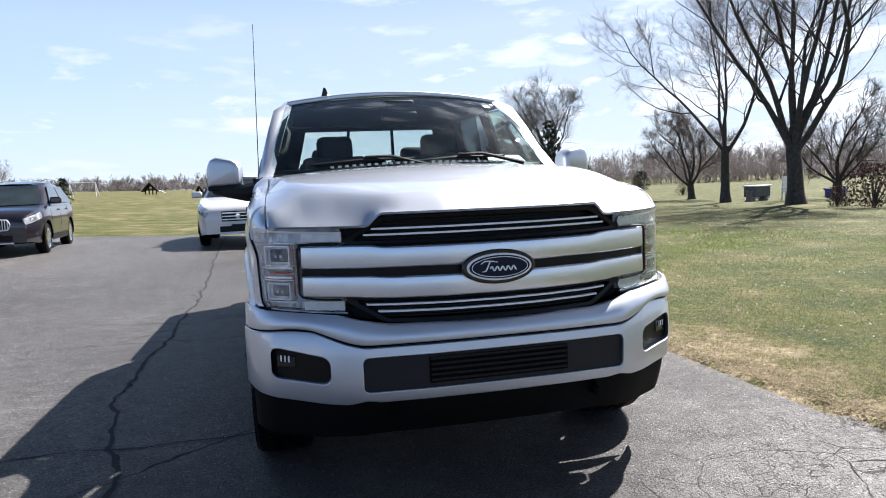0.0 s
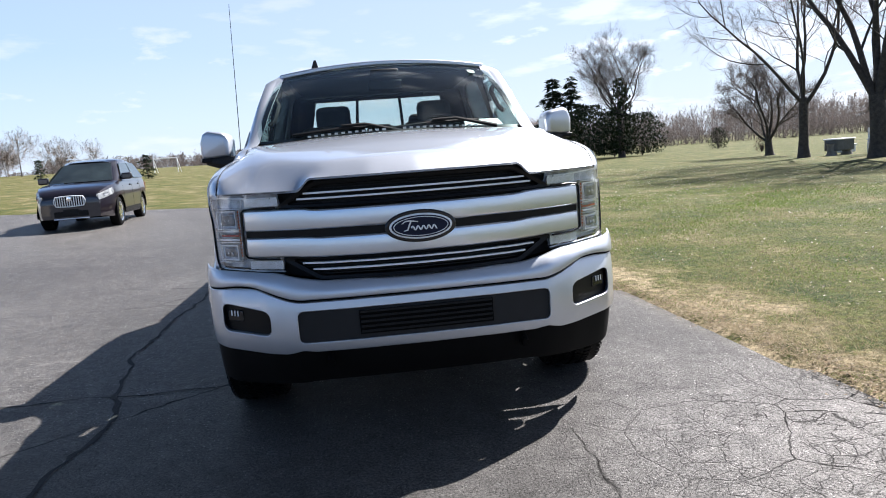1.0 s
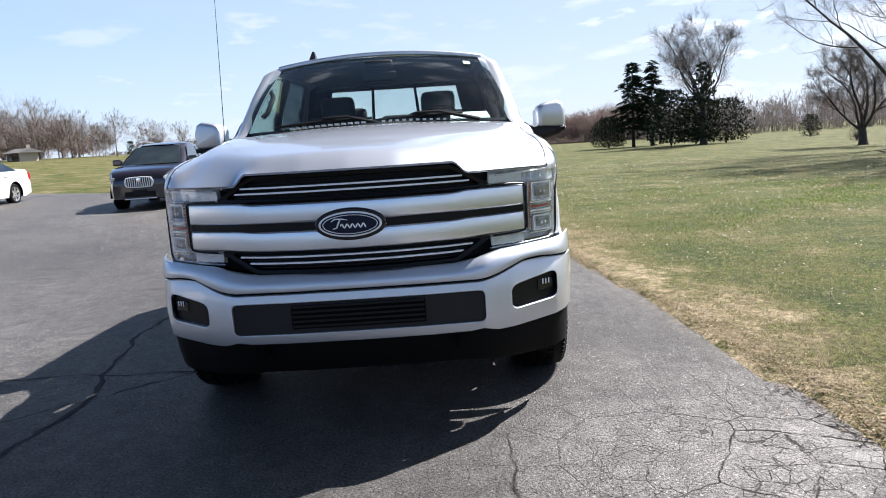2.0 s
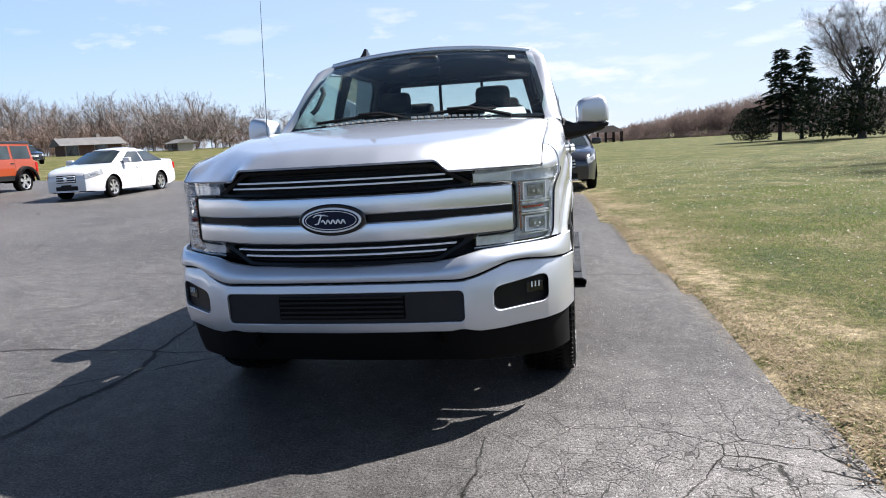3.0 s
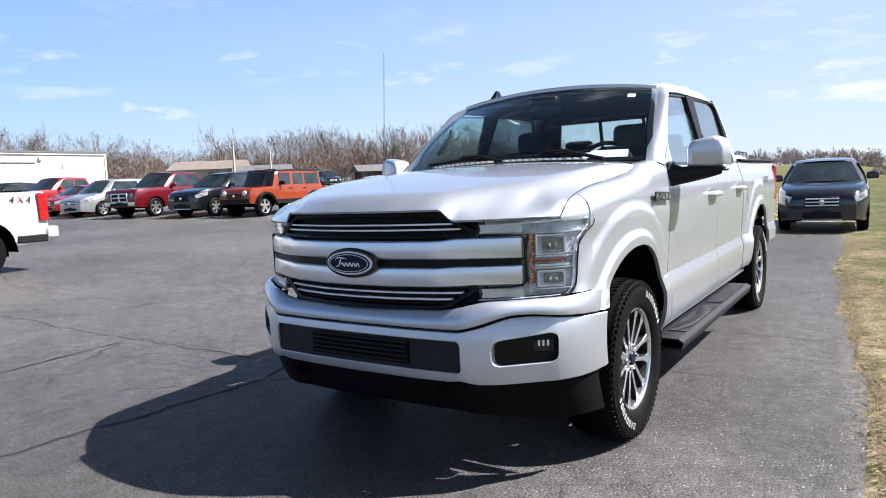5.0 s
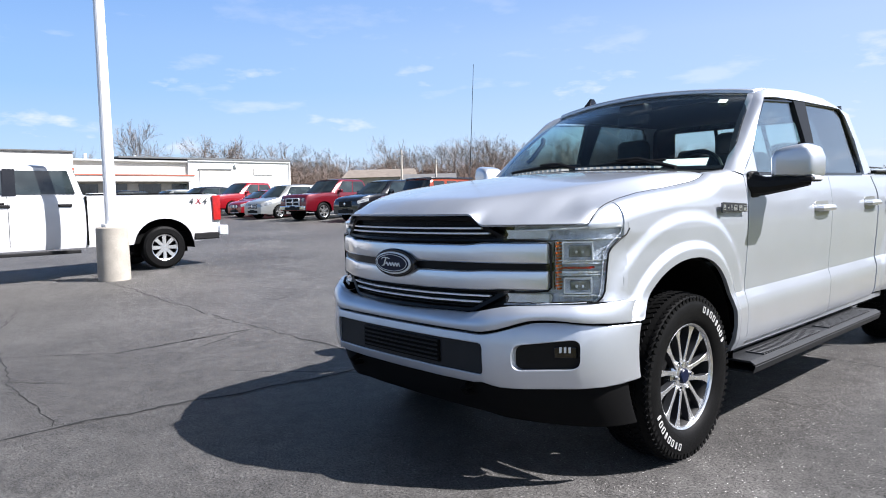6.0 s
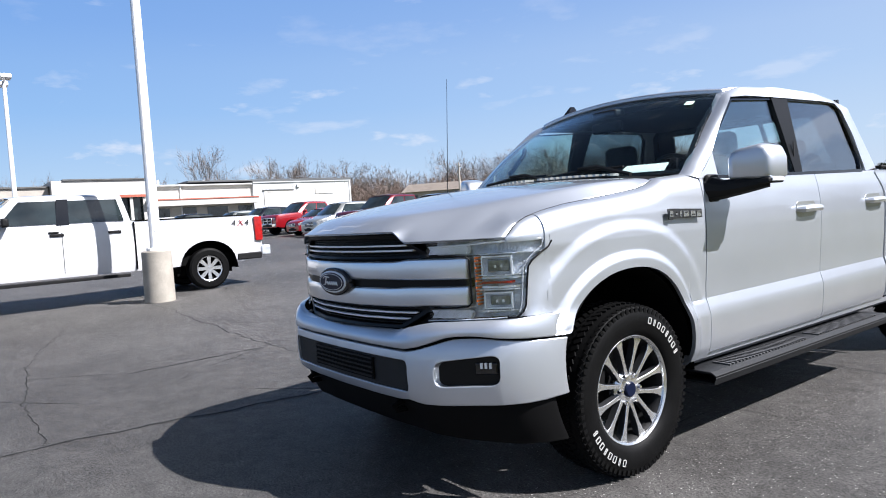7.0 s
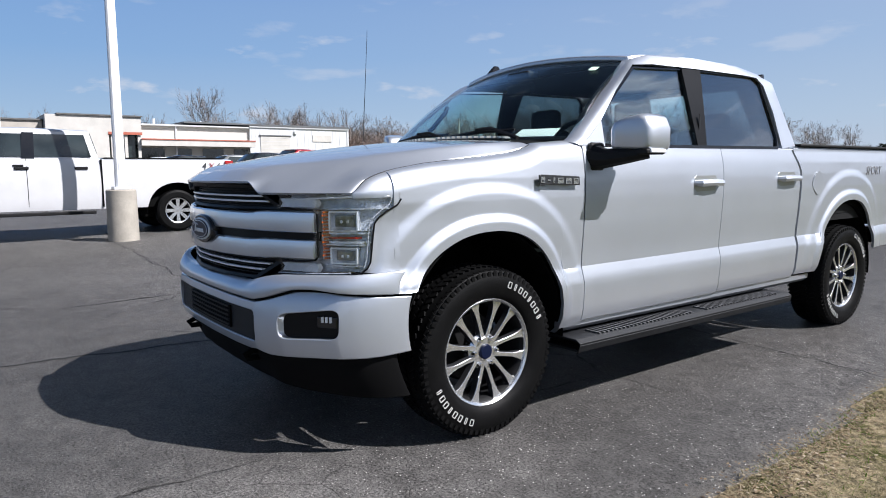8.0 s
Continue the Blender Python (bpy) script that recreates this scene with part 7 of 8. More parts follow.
def white_truck():
    """The long white work pickup beside the lamp post, seen side on."""
    m = Matrix.Translation((0, 0, 0.055)) @ parked(-10.95, 2.82 - 4.47 * 0.975, 1.0, 2.03 * 0.975, 0.975, 0.26) @ Matrix.Diagonal((0.975, 0.975, 0.975, 1))
    root = vehicle("work_pickup", "long white crew-cab work pickup with bright wheels", m, M_WHITE, L=6.65, W=2.03, H=2.08, wb=4.47, fo=1.0, r=0.43, arch=0.165, rim_part=0.60, hood=1.36, cowl=(1.50, 1.48), belt=1.49, roof=(2.05, 3.90),
                   tail=(4.04, 1.49), end_z=1.47, sill=0.52, nose=0.10, boxy=0.55, bed=True, seams=(1.62, 2.80), trim="black", spokes=8, tyre_w=0.27, grille="bars", bumper_mat=M_CHROME, panes=((0.0, 0.485), (0.487, 1.0)))
    part("centre_pillar", prism([(0.968, 2.73, 1.49), (0.968, 2.94, 1.49), (0.876, 2.96, 1.97), (0.876, 2.77, 1.97)], (0.006, 0, 0)), M_GLOSSBLACK, root)
    for y in (2.72, 3.70):
        part("door_handle", box(1.005, y, 1.31, 0.045, 0.23, 0.055), M_PLASTIC, root, "black door handle", bevel=0.012)
    part("tail_light", box(0.985, 6.58, 1.20, 0.07, 0.17, 0.52), M_REDLENS, root, "tall red tail light", bevel=0.012)
    for ch, y, ink in (("4", 6.03, M_DARKALLOY), ("X", 6.18, M_BRIGHTRED), ("4", 6.32, M_DARKALLOY)):
        words("bed_lettering", ch, 0.19, ink, root, Matrix.Translation((1.012, y, 1.34)) @ Euler((radians(90), 0, radians(90))).to_matrix().to_4x4(), 0.002, 0.2)
    part("running_board", box(1.02, 2.75, 0.46, 0.16, 2.3, 0.06), M_PLASTIC, root, bevel=0.01)
    # dark boxes added behind the wheels to stop light showing through
    for y in (1.0, 5.47):
        part("arch_block", box(0.49, y, 0.74, 0.38, 1.16, 0.86), M_UNDER, root)
    part("bed_gap", box(1.002, 4.05, 1.02, 0.035, 0.03, 0.92), M_UNDER, root)
    part("flap", box(0.95, 6.35, 0.62, 0.12, 0.55, 0.14), M_PLASTIC, root, bevel=0.02)
    return root


white_truck()


# ---- trees ----
class Twigs:
    """Collects tapered branch pieces into one mesh."""

    def __init__(self):
        self.v, self.f = [], []

    def piece(self, pts, rad, segs):
        base = len(self.v)
        side = None
        for i, p in enumerate(pts):
            d = (pts[min(i + 1, len(pts) - 1)] - pts[max(i - 1, 0)]).normalized()
            side = d.orthogonal().normalized() if side is None else (side - d * side.dot(d)).normalized()
            up = d.cross(side)
            for k in range(segs):
                a = math.tau * k / segs
                self.v.append(p + (side * math.cos(a) + up * math.sin(a)) * rad[i])
        for i in range(len(pts) - 1):
            for k in range(segs):
                a, b = base + i * segs, base + (i + 1) * segs
                self.f.append((a + k, a + (k + 1) % segs, b + (k + 1) % segs, b + k))

    def mesh(self, name, material, parent, label="", kind=""):
        me = bpy.data.meshes.new(name)
        me.from_pydata(self.v, [], self.f)
        me.materials.append(material)
        me.shade_smooth()
        ob = new(name, me)
        ob.parent = parent
        return tagged(ob, label, kind=kind)


def bare_tree(x, y, height, trunk_r, fork, limbs, seed, label, lean=(0, 0), open_out=(0.1, 0.5), twig=1.0, spread_out=1.0, group=""):
    """A leafless tree: trunk, a few long limbs, side branches that turn upwards, and fine twigs at the ends."""
    r = random.Random(seed)
    root = thing("bare_tree", label, "tree", Matrix.Translation((x, y, ground_z(x, y) - 0.05)), group)
    wood, fine = Twigs(), Twigs()

    def wander(p, d, length, r0, r1, n, lift, wob):
        pts, rad = [p.copy()], [r0]
        for k in range(n):
            d = (d + Vector((r.gauss(0, wob), r.gauss(0, wob), r.gauss(0, wob * 0.6) + lift))).normalized()
            p = p + d * length / n
            pts.append(p.copy()), rad.append(lerp(r0, r1, ((k + 1) / n) ** 0.8))
        return pts, rad

    def off(d, angle):
        a = r.uniform(0, math.tau)
        o = d.orthogonal().normalized()
        o = o * math.cos(a) + d.cross(o) * math.sin(a)
        return (d * math.cos(angle) + o * math.sin(angle)).normalized()

    def twigs(p, d, length):
        pts, rr = wander(p, d, length, 0.0048 * twig, 0.0018 * twig, 3, 0.06, 0.16)
        fine.piece(pts, rr, 3)
        for q in (1, 2, 3):
            if r.random() < 0.75:
                e, _ = wander(pts[q], off(d, r.uniform(0.4, 0.9)), length * r.uniform(0.35, 0.6), 0, 0, 2, 0.08, 0.15)
                fine.piece(e, [0.0030 * twig, 0.0022 * twig, 0.0012 * twig], 3)

    def branch(p, d, length, rad, level):
        n = (9, 7, 5)[level]
        pts, rr = wander(p, d, length, rad, max(rad * 0.22, 0.006 * twig), n, (0.030, 0.06, 0.05)[level], (0.12, 0.16, 0.16)[level])
        (wood if level < 2 else fine).piece(pts, rr, (8, 6, 4)[level])
        for k in range(2 if level == 0 else 1, n + 1):
            for rep in range(2 if level else 1 + (k > 3)):
                if r.random() > (0.85, 0.62, 0.66)[level]:
                    continue
                dd = (pts[k] - pts[k - 1]).normalized()
                nd = off(dd, r.uniform(0.45, 0.95) * spread_out)
                if level == 2:
                    twigs(pts[k], nd, height * r.uniform(0.035, 0.07))
                else:
                    left = 1 - 0.55 * k / n
                    branch(pts[k], nd, length * left * r.uniform(0.36, 0.64) * (1.0 if level == 0 else 0.9), max(rr[k] * r.uniform(0.35, 0.6), 0.007 * twig), level + 1)

    trunk, rad = wander(Vector((0, 0, 0)), Vector((lean[0], lean[1], 1)).normalized(), fork, trunk_r, trunk_r * 0.86, 5, 0.05, 0.04)
    rad[0], rad[1] = trunk_r * 1.4, trunk_r * 1.05
    wood.piece(trunk, rad, 12)
    for k in range(limbs):
        a = math.tau * k / limbs + r.uniform(-0.35, 0.35)
        out = lerp(open_out[0], open_out[1], ((k * 2) % limbs) / max(1, limbs - 1))
        d = Vector((math.cos(a) * out + lean[0], math.sin(a) * out + lean[1], 1)).normalized()
        start = trunk[-1].lerp(trunk[-2], r.random() * 0.9)
        branch(start, d, (height - fork) * r.uniform(0.8, 1.05) * lerp(1, 0.85, out), trunk_r * r.uniform(0.30, 0.48), 0)
    wood.mesh("trunk", M_BARK, root, "grey-brown bark trunk and limbs")
    fine.mesh("crown", M_TWIG, root, "leafless twigs")
    return root


def spruce(x, y, height, radius, seed, label, bare=0.12, dense=1.0):
    """A conifer: straight trunk and drooping tiers of needle sprays with gaps between them."""
    r = random.Random(seed)
    root = thing("spruce_tree", label, "tree", Matrix.Translation((x, y, ground_z(x, y) - 0.05)))
    part("trunk", tube([(0, 0, 0), (0.02, 0, height * 0.5), (0, 0, height * 0.98)], [height * 0.022, height * 0.014, 0.02], 8), M_BARK, root)
    vs, fs = [], []
    tiers = int((height * 2.2 + 9) * dense)
    for k in range(tiers):
        z = height * lerp(bare, 0.985, (k / tiers) ** 0.92)
        rr = radius * (1 - (z / height - bare) / (1 - bare)) ** 0.8 * r.uniform(0.6, 1.1) + 0.12
        for j in range(r.randint(7, 11)):
            a = r.uniform(0, math.tau)
            ln = rr * r.uniform(0.45, 1.12)
            z += r.gauss(0, 0.012) * height
            p0, p1 = Vector((0, 0, z)), Vector((math.cos(a) * ln, math.sin(a) * ln, z - ln * r.uniform(0.12, 0.36)))
            for q in range(max(10, int(ln * 15))):
                t = r.uniform(0.15, 1.0)
                c = p0.lerp(p1, t) + Vector((0, 0, 0.12 * math.sin(t * 3)))
                w, b = r.uniform(0.016, 0.034) * (height + 3), r.uniform(0, math.tau)
                d = Vector((math.cos(a + r.gauss(0, 0.8)), math.sin(a + r.gauss(0, 0.8)), r.uniform(-0.6, 0.2))) * w * 1.5
                s = Vector((-math.sin(b), math.cos(b), r.uniform(-0.4, 0.4))) * w * 0.4
                i = len(vs)
                vs += [c - s, c + s, c + d]
                fs.append((i, i + 1, i + 2))
    me = bpy.data.meshes.new("needles")
    me.from_pydata(vs, [], fs)
    me.materials.append(M_NEEDLE)
    ob = new("crown", me)
    ob.parent = root
    tagged(ob, "dark green needle tiers")
    return root


def shrub(x, y, w, h, seed, label, material, name="shrub", leaves=1500):
    """A bush of thin stems and many small leaf or twig slivers with a ragged outline."""
    r = random.Random(seed)
    root = thing(name, label, "bush", Matrix.Translation((x, y, ground_z(x, y) - 0.03)))
    st = Twigs()
    for k in range(26):
        a, o = r.uniform(0, math.tau), r.uniform(0.1, 0.8)
        tip = Vector((math.cos(a) * o * w / 2, math.sin(a) * o * w / 2, h * r.uniform(0.6, 1.0)))
        st.piece([Vector((0, 0, 0)), tip * 0.5 + Vector((0, 0, h * 0.08)), tip], [0.02, 0.012, 0.004], 4)
    st.mesh("stems", M_TWIG, root)
    vs, fs = [], []
    for k in range(leaves):
        a, t = r.uniform(0, math.tau), r.random()
        z = h * (0.06 + 0.94 * t)
        rad = w / 2 * math.sin(math.pi * min(1, 0.22 + 0.72 * t)) ** 0.6 * r.random() ** 0.45 * (1 + 0.25 * noise.noise((math.cos(a) * 2, math.sin(a) * 2, z * 1.5 + seed)))
        c = Vector((math.cos(a) * rad, math.sin(a) * rad, z))
        s = h * r.uniform(0.03, 0.07)
        d, e = Vector((r.gauss(0, 1), r.gauss(0, 1), r.gauss(0.6, 1))).normalized() * s, Vector((r.gauss(0, 1), r.gauss(0, 1), r.gauss(0, 1))).normalized() * s * 0.4
        i = len(vs)
        vs += [c - e, c + e, c + d]
        fs.append((i, i + 1, i + 2))
    me = bpy.data.meshes.new("leaves")
    me.from_pydata(vs, [], fs)
    me.materials.append(material)
    ob = new("leaves", me)
    ob.parent = root
    return root


M_NEEDLE = island_material("spruce_needles", [(0.010, 0.020, 0.010), (0.020, 0.034, 0.017), (0.032, 0.047, 0.022)])
M_JUNIPER = island_material("juniper_leaves", [(0.008, 0.015, 0.007), (0.018, 0.028, 0.012), (0.030, 0.038, 0.017)])
M_REDTWIG = island_material("red_brown_twigs", [(0.061, 0.025, 0.022), (0.101, 0.047, 0.036), (0.043, 0.022, 0.020)])
M_HAZEWOOD = island_material("sunlit_far_woods", [(0.125, 0.108, 0.101), (0.160, 0.140, 0.131), (0.115, 0.103, 0.099), (0.150, 0.120, 0.107)], thin=0.4)
M_WOODS = island_material("far_bare_woods", [(0.125, 0.104, 0.093), (0.170, 0.145, 0.130), (0.215, 0.188, 0.172), (0.140, 0.108, 0.092)])
M_RUST = island_material("rusty_spring_woods", [(0.170, 0.118, 0.094), (0.205, 0.150, 0.125), (0.150, 0.118, 0.103)])
M_HILLWOOD = island_material("red_brown_hill_woods", [(0.150, 0.112, 0.100), (0.190, 0.148, 0.132), (0.165, 0.118, 0.100), (0.205, 0.170, 0.155)], thin=0.3)

bare_tree(20.6, 22.3, 13.5, 0.34, 2.6, 9, 11, "large leafless maple with many upright limbs on the lawn", open_out=(0.06, 0.62), twig=1.0)
bare_tree(21.7, 28.6, 12.5, 0.23, 3.0, 5, 18, "tall leafless tree with a slender trunk", lean=(-0.03, 0), open_out=(0.15, 0.8), twig=1.0)
bare_tree(25.5, 37.4, 6.6, 0.25, 1.0, 7, 13, "small leafless spreading tree", open_out=(0.25, 1.25), twig=1.3)
bare_tree(26.0, 25.8, 5.6, 0.24, 0.9, 7, 14, "low leafless spreading tree", open_out=(0.4, 1.4), twig=1.1)
bare_tree(25.8, 62.5, 12.6, 0.28, 4.2, 8, 15, "tall leafless tree with ivy on its trunk", open_out=(0.25, 1.0), twig=1.2)
bare_tree(38.0, 26.0, 11.0, 0.30, 2.5, 6, 16, "leafless tree farther along the lawn", open_out=(0.1, 0.7), twig=1.3)
shrub(25.7, 62.2, 2.4, 7.6, 21, "dark ivy thicket round a bare tree", M_JUNIPER, "ivy", 700)
spruce(21.8, 72.0, 9.4, 3.5, 31, "tall dark green spruce on the meadow", 0.20)
spruce(23.9, 72.2, 9.0, 2.9, 32, "tall dark green spruce on the meadow", 0.22)
shrub(19.0, 71.5, 4.2, 3.4, 35, "broad rounded dark evergreen by the spruces", M_JUNIPER, "evergreen_bush", 3600)
shrub(28.6, 64.0, 5.0, 4.3, 36, "broad low dark evergreen under a bare tree", M_JUNIPER, "evergreen_bush", 2700)
shrub(26.4, 66.0, 4.6, 4.8, 38, "low dark evergreen under a bare tree", M_JUNIPER, "evergreen_bush", 2700)
shrub(23.2, 64.0, 5.2, 5.4, 37, "dark drooping evergreen on the lawn", M_JUNIPER, "evergreen_bush", 2700)
shrub(38.8, 67.5, 2.2, 2.3, 25, "dark rounded evergreen bush", M_JUNIPER, "evergreen_bush", 1400)
shrub(18.9, 16.7, 2.4, 1.55, 26, "red-brown leafless shrub on lawn", M_REDTWIG, leaves=2600)
shrub(19.3, 18.7, 0.8, 0.85, 27, "small red-brown leafless shrub", M_REDTWIG, leaves=1200)
shrub(31.0, 47.0, 1.3, 1.0, 28, "small rust-brown shrub on lawn", M_REDTWIG, leaves=900)
spruce(-16.8, 53.0, 1.95, 0.95, 33, "small dark spruce on the far lawn", 0.02)
spruce(-28.9, 62.5, 1.75, 0.85, 34, "small dark spruce on the far lawn", 0.02)


def far_wood(name, label, spots, material, seed, kind="stuff", limbs=10, subs=8, twigs=6, thick=0.7, low=0.26):
    """Many leafless trees, far off, in one mesh: trunks, upswept limbs, branches and twigs, each a thin sliver."""
    r = random.Random(seed)
    vs, fs = [], []

    def sliver(a, b, w):
        w = max(w, 0.00016 * thick * math.hypot(a.x, a.y))
        d = b - a
        s = Vector((-d.y, d.x, 0))
        s = (s.normalized() if s.length > 1e-4 else Vector((1, 0, 0))) * w
        s = Matrix.Rotation(r.uniform(-0.7, 0.7), 3, d.normalized()) @ s
        i = len(vs)
        vs.extend([a - s, a + s, b + s * 0.35, b - s * 0.35])
        fs.append((i, i + 1, i + 2, i + 3))

    def scatter(k):
        return Vector((r.gauss(0, k), r.gauss(0, k), r.gauss(0, k)))
    for x, y, h, w in spots:
        base = Vector((x, y, ground_z(x, y) - 0.3))
        lean = Vector((r.gauss(0, 0.03), r.gauss(0, 0.03), 1))
        sliver(base, base + lean * h * 0.45, h * 0.013), sliver(base + lean * h * 0.42, base + lean * h * 0.86, h * 0.007)
        for k in range(limbs):
            g = Vector((r.gauss(0, 1), r.gauss(0, 1), r.gauss(0.25, 0.9))).normalized()
            tip = base + lean * h * (0.58 + low * 0.15) + Vector((g.x * w * 0.5, g.y * w * 0.5, g.z * h * 0.40)) * r.uniform(0.72, 1.0)
            part_up = min(0.72, max(low, (tip.z - base.z) / h - r.uniform(0.18, 0.36)))
            start = base + lean * h * part_up
            d = (tip - start).normalized()
            ln = (tip - start).length
            mid = start.lerp(tip, 0.5) - Vector((0, 0, 0.05 * ln)) + scatter(0.03) * ln
            sliver(start, mid, h * 0.0055), sliver(mid, tip, h * 0.0034)
            for j in range(subs):
                t = r.uniform(0.2, 1.0)
                p = start.lerp(mid, t * 2) if t < 0.5 else mid.lerp(tip, t * 2 - 1)
                e = (d * 0.75 + scatter(0.55) + Vector((0, 0, 0.22))).normalized()
                le = ln * r.uniform(0.28, 0.52)
                sliver(p, p + e * le, h * 0.0018)
                for q in range(twigs):
                    o = p + e * le * r.uniform(0.25, 1.0)
                    sliver(o, o + (e * 0.8 + scatter(0.5) + Vector((0, 0, 0.1))).normalized() * le * r.uniform(0.3, 0.6), h * 0.0011)
    me = bpy.data.meshes.new(name)
    me.from_pydata(vs, [], fs)
    me.materials.append(material)
    tagged(new(name, me), label, "woods", kind=kind)


def belt(az0, az1, dist, n, h0, h1, seed, depth=12, cx=1.5, cy=-2.5, slope=0.0, wide=1.0):
    r = random.Random(seed)
    got = []
    for k in range(n):
        u = r.random()
        a, d = radians(lerp(az0, az1, u)), dist + r.uniform(0, depth)
        h = r.uniform(h0, h1) * (1 + slope * (u - 0.5))
        got.append((cx + d * math.sin(a), cy + d * math.cos(a), h, h * wide * r.uniform(0.55, 0.95)))
    return got


def lone(rows, cx=3.3, cy=-1.1, dist=112):
    """Single far trees by bearing, height and width."""
    return [(cx + dist * math.sin(radians(a)), cy + dist * math.cos(radians(a)), h, w) for a, h, w in rows]


far_wood("bare_woods", "grey-brown leafless woods behind the houses", belt(-66, -27, 104, 54, 5.4, 9.4, 41, 22, wide=1.35), M_WOODS, 51, limbs=22, subs=12, twigs=9, thick=0.62)
far_wood("bare_woods", "grey leafless woods far behind the houses", belt(-68, -30, 132, 110, 5.0, 8.0, 48, 26, wide=1.1), M_WOODS, 58, limbs=15, subs=9, twigs=6, thick=0.8)
far_wood("bare_woods", "rust-tinted leafless thicket behind the lot", belt(-67, -27, 98, 300, 1.8, 5.2, 42, 30, wide=1.3), M_RUST, 52, limbs=13, subs=9, twigs=7, thick=0.85, low=0.03)
far_wood("bare_woods", "leafless trees behind the white building", lone([(-72.1, 11.6, 9.5), (-67.4, 9.8, 7.5), (-65.6, 9.4, 6.5), (-76.6, 8.6, 6.0), (-83.0, 9.0, 8.0), (-86.5, 9.4, 8.0), (-90.0, 8.8, 7.5)]), M_WOODS, 53, limbs=28, subs=12, twigs=10, thick=0.6)
far_wood("bare_woods", "leafless trees beyond the far lawn", belt(-35, -21, 92, 24, 4.2, 6.4, 44, 14, wide=1.15), M_WOODS, 54, limbs=20, subs=10, twigs=8, thick=0.65)
far_wood("bare_woods", "low distant woods along the horizon", belt(-24, 2, 260, 420, 4.0, 7.0, 45, 60), M_HAZEWOOD, 55, limbs=7, subs=5, twigs=3, thick=1.6, low=0.1)
far_wood("bare_woods", "low distant thicket along the horizon", belt(-26, 3, 245, 320, 1.4, 2.6, 61, 10, wide=2.2), M_HAZEWOOD, 61, limbs=7, subs=5, twigs=3, thick=1.5, low=0.05)
far_wood("bare_woods", "dense leafless woods on the hill beyond the meadow", belt(0, 17, 152, 560, 4.4, 6.2, 46, 34, slope=1.5, wide=1.3), M_HILLWOOD, 56, limbs=9, subs=7, twigs=4, thick=1.0, low=0.12)
far_wood("bare_woods", "low sunlit thicket at the foot of the hill woods", belt(-1, 18, 148, 300, 0.8, 1.6, 50, 6, wide=1.7), M_HILLWOOD, 60, limbs=8, subs=5, twigs=4, thick=1.2, low=0.05)
far_wood("bare_woods", "leafless woods beyond the meadow", belt(14, 54, 140, 420, 5.5, 8.5, 47, 40), M_HAZEWOOD, 57, limbs=9, subs=7, twigs=4, thick=1.1, low=0.12)
far_wood("bare_woods", "low brown thicket at the far side of the meadow", belt(16, 58, 128, 420, 2.6, 4.4, 49, 14), M_HAZEWOOD, 59, limbs=8, subs=6, twigs=4, thick=1.2, low=0.05)


# ---- lamp posts ----
def lamp_post(x, y, height, label, stub=True, head=True):
    root = thing("lamp_post", label, "lamp post", Matrix.Translation((x, y, ground_z(x, y))))
    part("footing", lathe([(0.0, 0.92), (0.235, 0.92), (0.252, 0.90), (0.258, 0.45), (0.262, 0.0), (0.0, 0.0)], 40), M_CONC, root, "round concrete footing with worn edge").matrix_basis = pose(0, 0, 0, 0, -90, 0)
    part("base_plate", box(0, 0, 0.945, 0.27, 0.27, 0.05), M_POLE, root, bevel=0.006)
    cols = [0.93, 2.0, 3.5, 5.0, 6.5, height]
    bm = bmesh.new()
    rings = [[bm.verts.new((sx * w, sy * w, z)) for sx, sy in ((-1, -0.7), (-0.7, -1), (0.7, -1), (1, -0.7), (1, 0.7), (0.7, 1), (-0.7, 1), (-1, 0.7))] for z in cols for w in [lerp(0.088, 0.062, z / height)]]
    for a, b in zip(rings, rings[1:]):
        for k in range(8):
            bm.faces.new((a[k], a[(k + 1) % 8], b[(k + 1) % 8], b[k]))
    bm.faces.new(rings[-1])
    part("pole", bm, M_POLE, root, "square white steel pole")
    part("hatch", box(0.088, 0, 1.35, 0.008, 0.07, 0.16), M_POLE, root, bevel=0.003)
    for s in (1, -1):
        part("arm", box(s * 0.30, 0, height - 0.12, 0.45, 0.05, 0.05), M_POLE, root)
        part("lamp_head", box(s * 0.72, 0, height - 0.10, 0.55, 0.36, 0.16), M_POLE, root, "white box lamp head", bevel=0.03)
    return root


lamp_post(-9.875, 1.555, 8.2, "white square lamp post on a round concrete footing")
lamp_post(-27.0, 0.9, 7.35, "white lamp post with two box heads")

# ---- dealership building ----
M_METAL = mat("white_metal_siding", (0.50, 0.51, 0.52), 0.5, 0.0, var=0.05, scale=0.6, fine=0.04)
M_STUCCO = mat("beige_stucco", (0.46, 0.442, 0.41), 0.9, 0, var=0.07, scale=1.2, fine=0.08, bump=0.2)
M_REDBAND = mat("red_band", (0.34, 0.09, 0.055), 0.5, 0, var=0.08)
M_ROOFDARK = mat("dark_roof_edge", (0.09, 0.095, 0.10), 0.7, 0, var=0.2)
M_BROWNROOF = mat("brown_shingle_roof", (0.155, 0.13, 0.108), 0.9, 0, var=0.2, scale=2, fine=0.2, fine_scale=12)
M_GREYROOF = mat("grey_shingle_roof", (0.10, 0.098, 0.096), 0.9, 0, var=0.2, scale=2, fine=0.2, fine_scale=12)
M_SIDING = mat("pale_house_siding", (0.36, 0.33, 0.29), 0.8, 0, var=0.08, scale=1.5)
M_BRICK = mat("red_brick", (0.085, 0.048, 0.038), 0.9, 0, var=0.15, scale=3, fine=0.15)
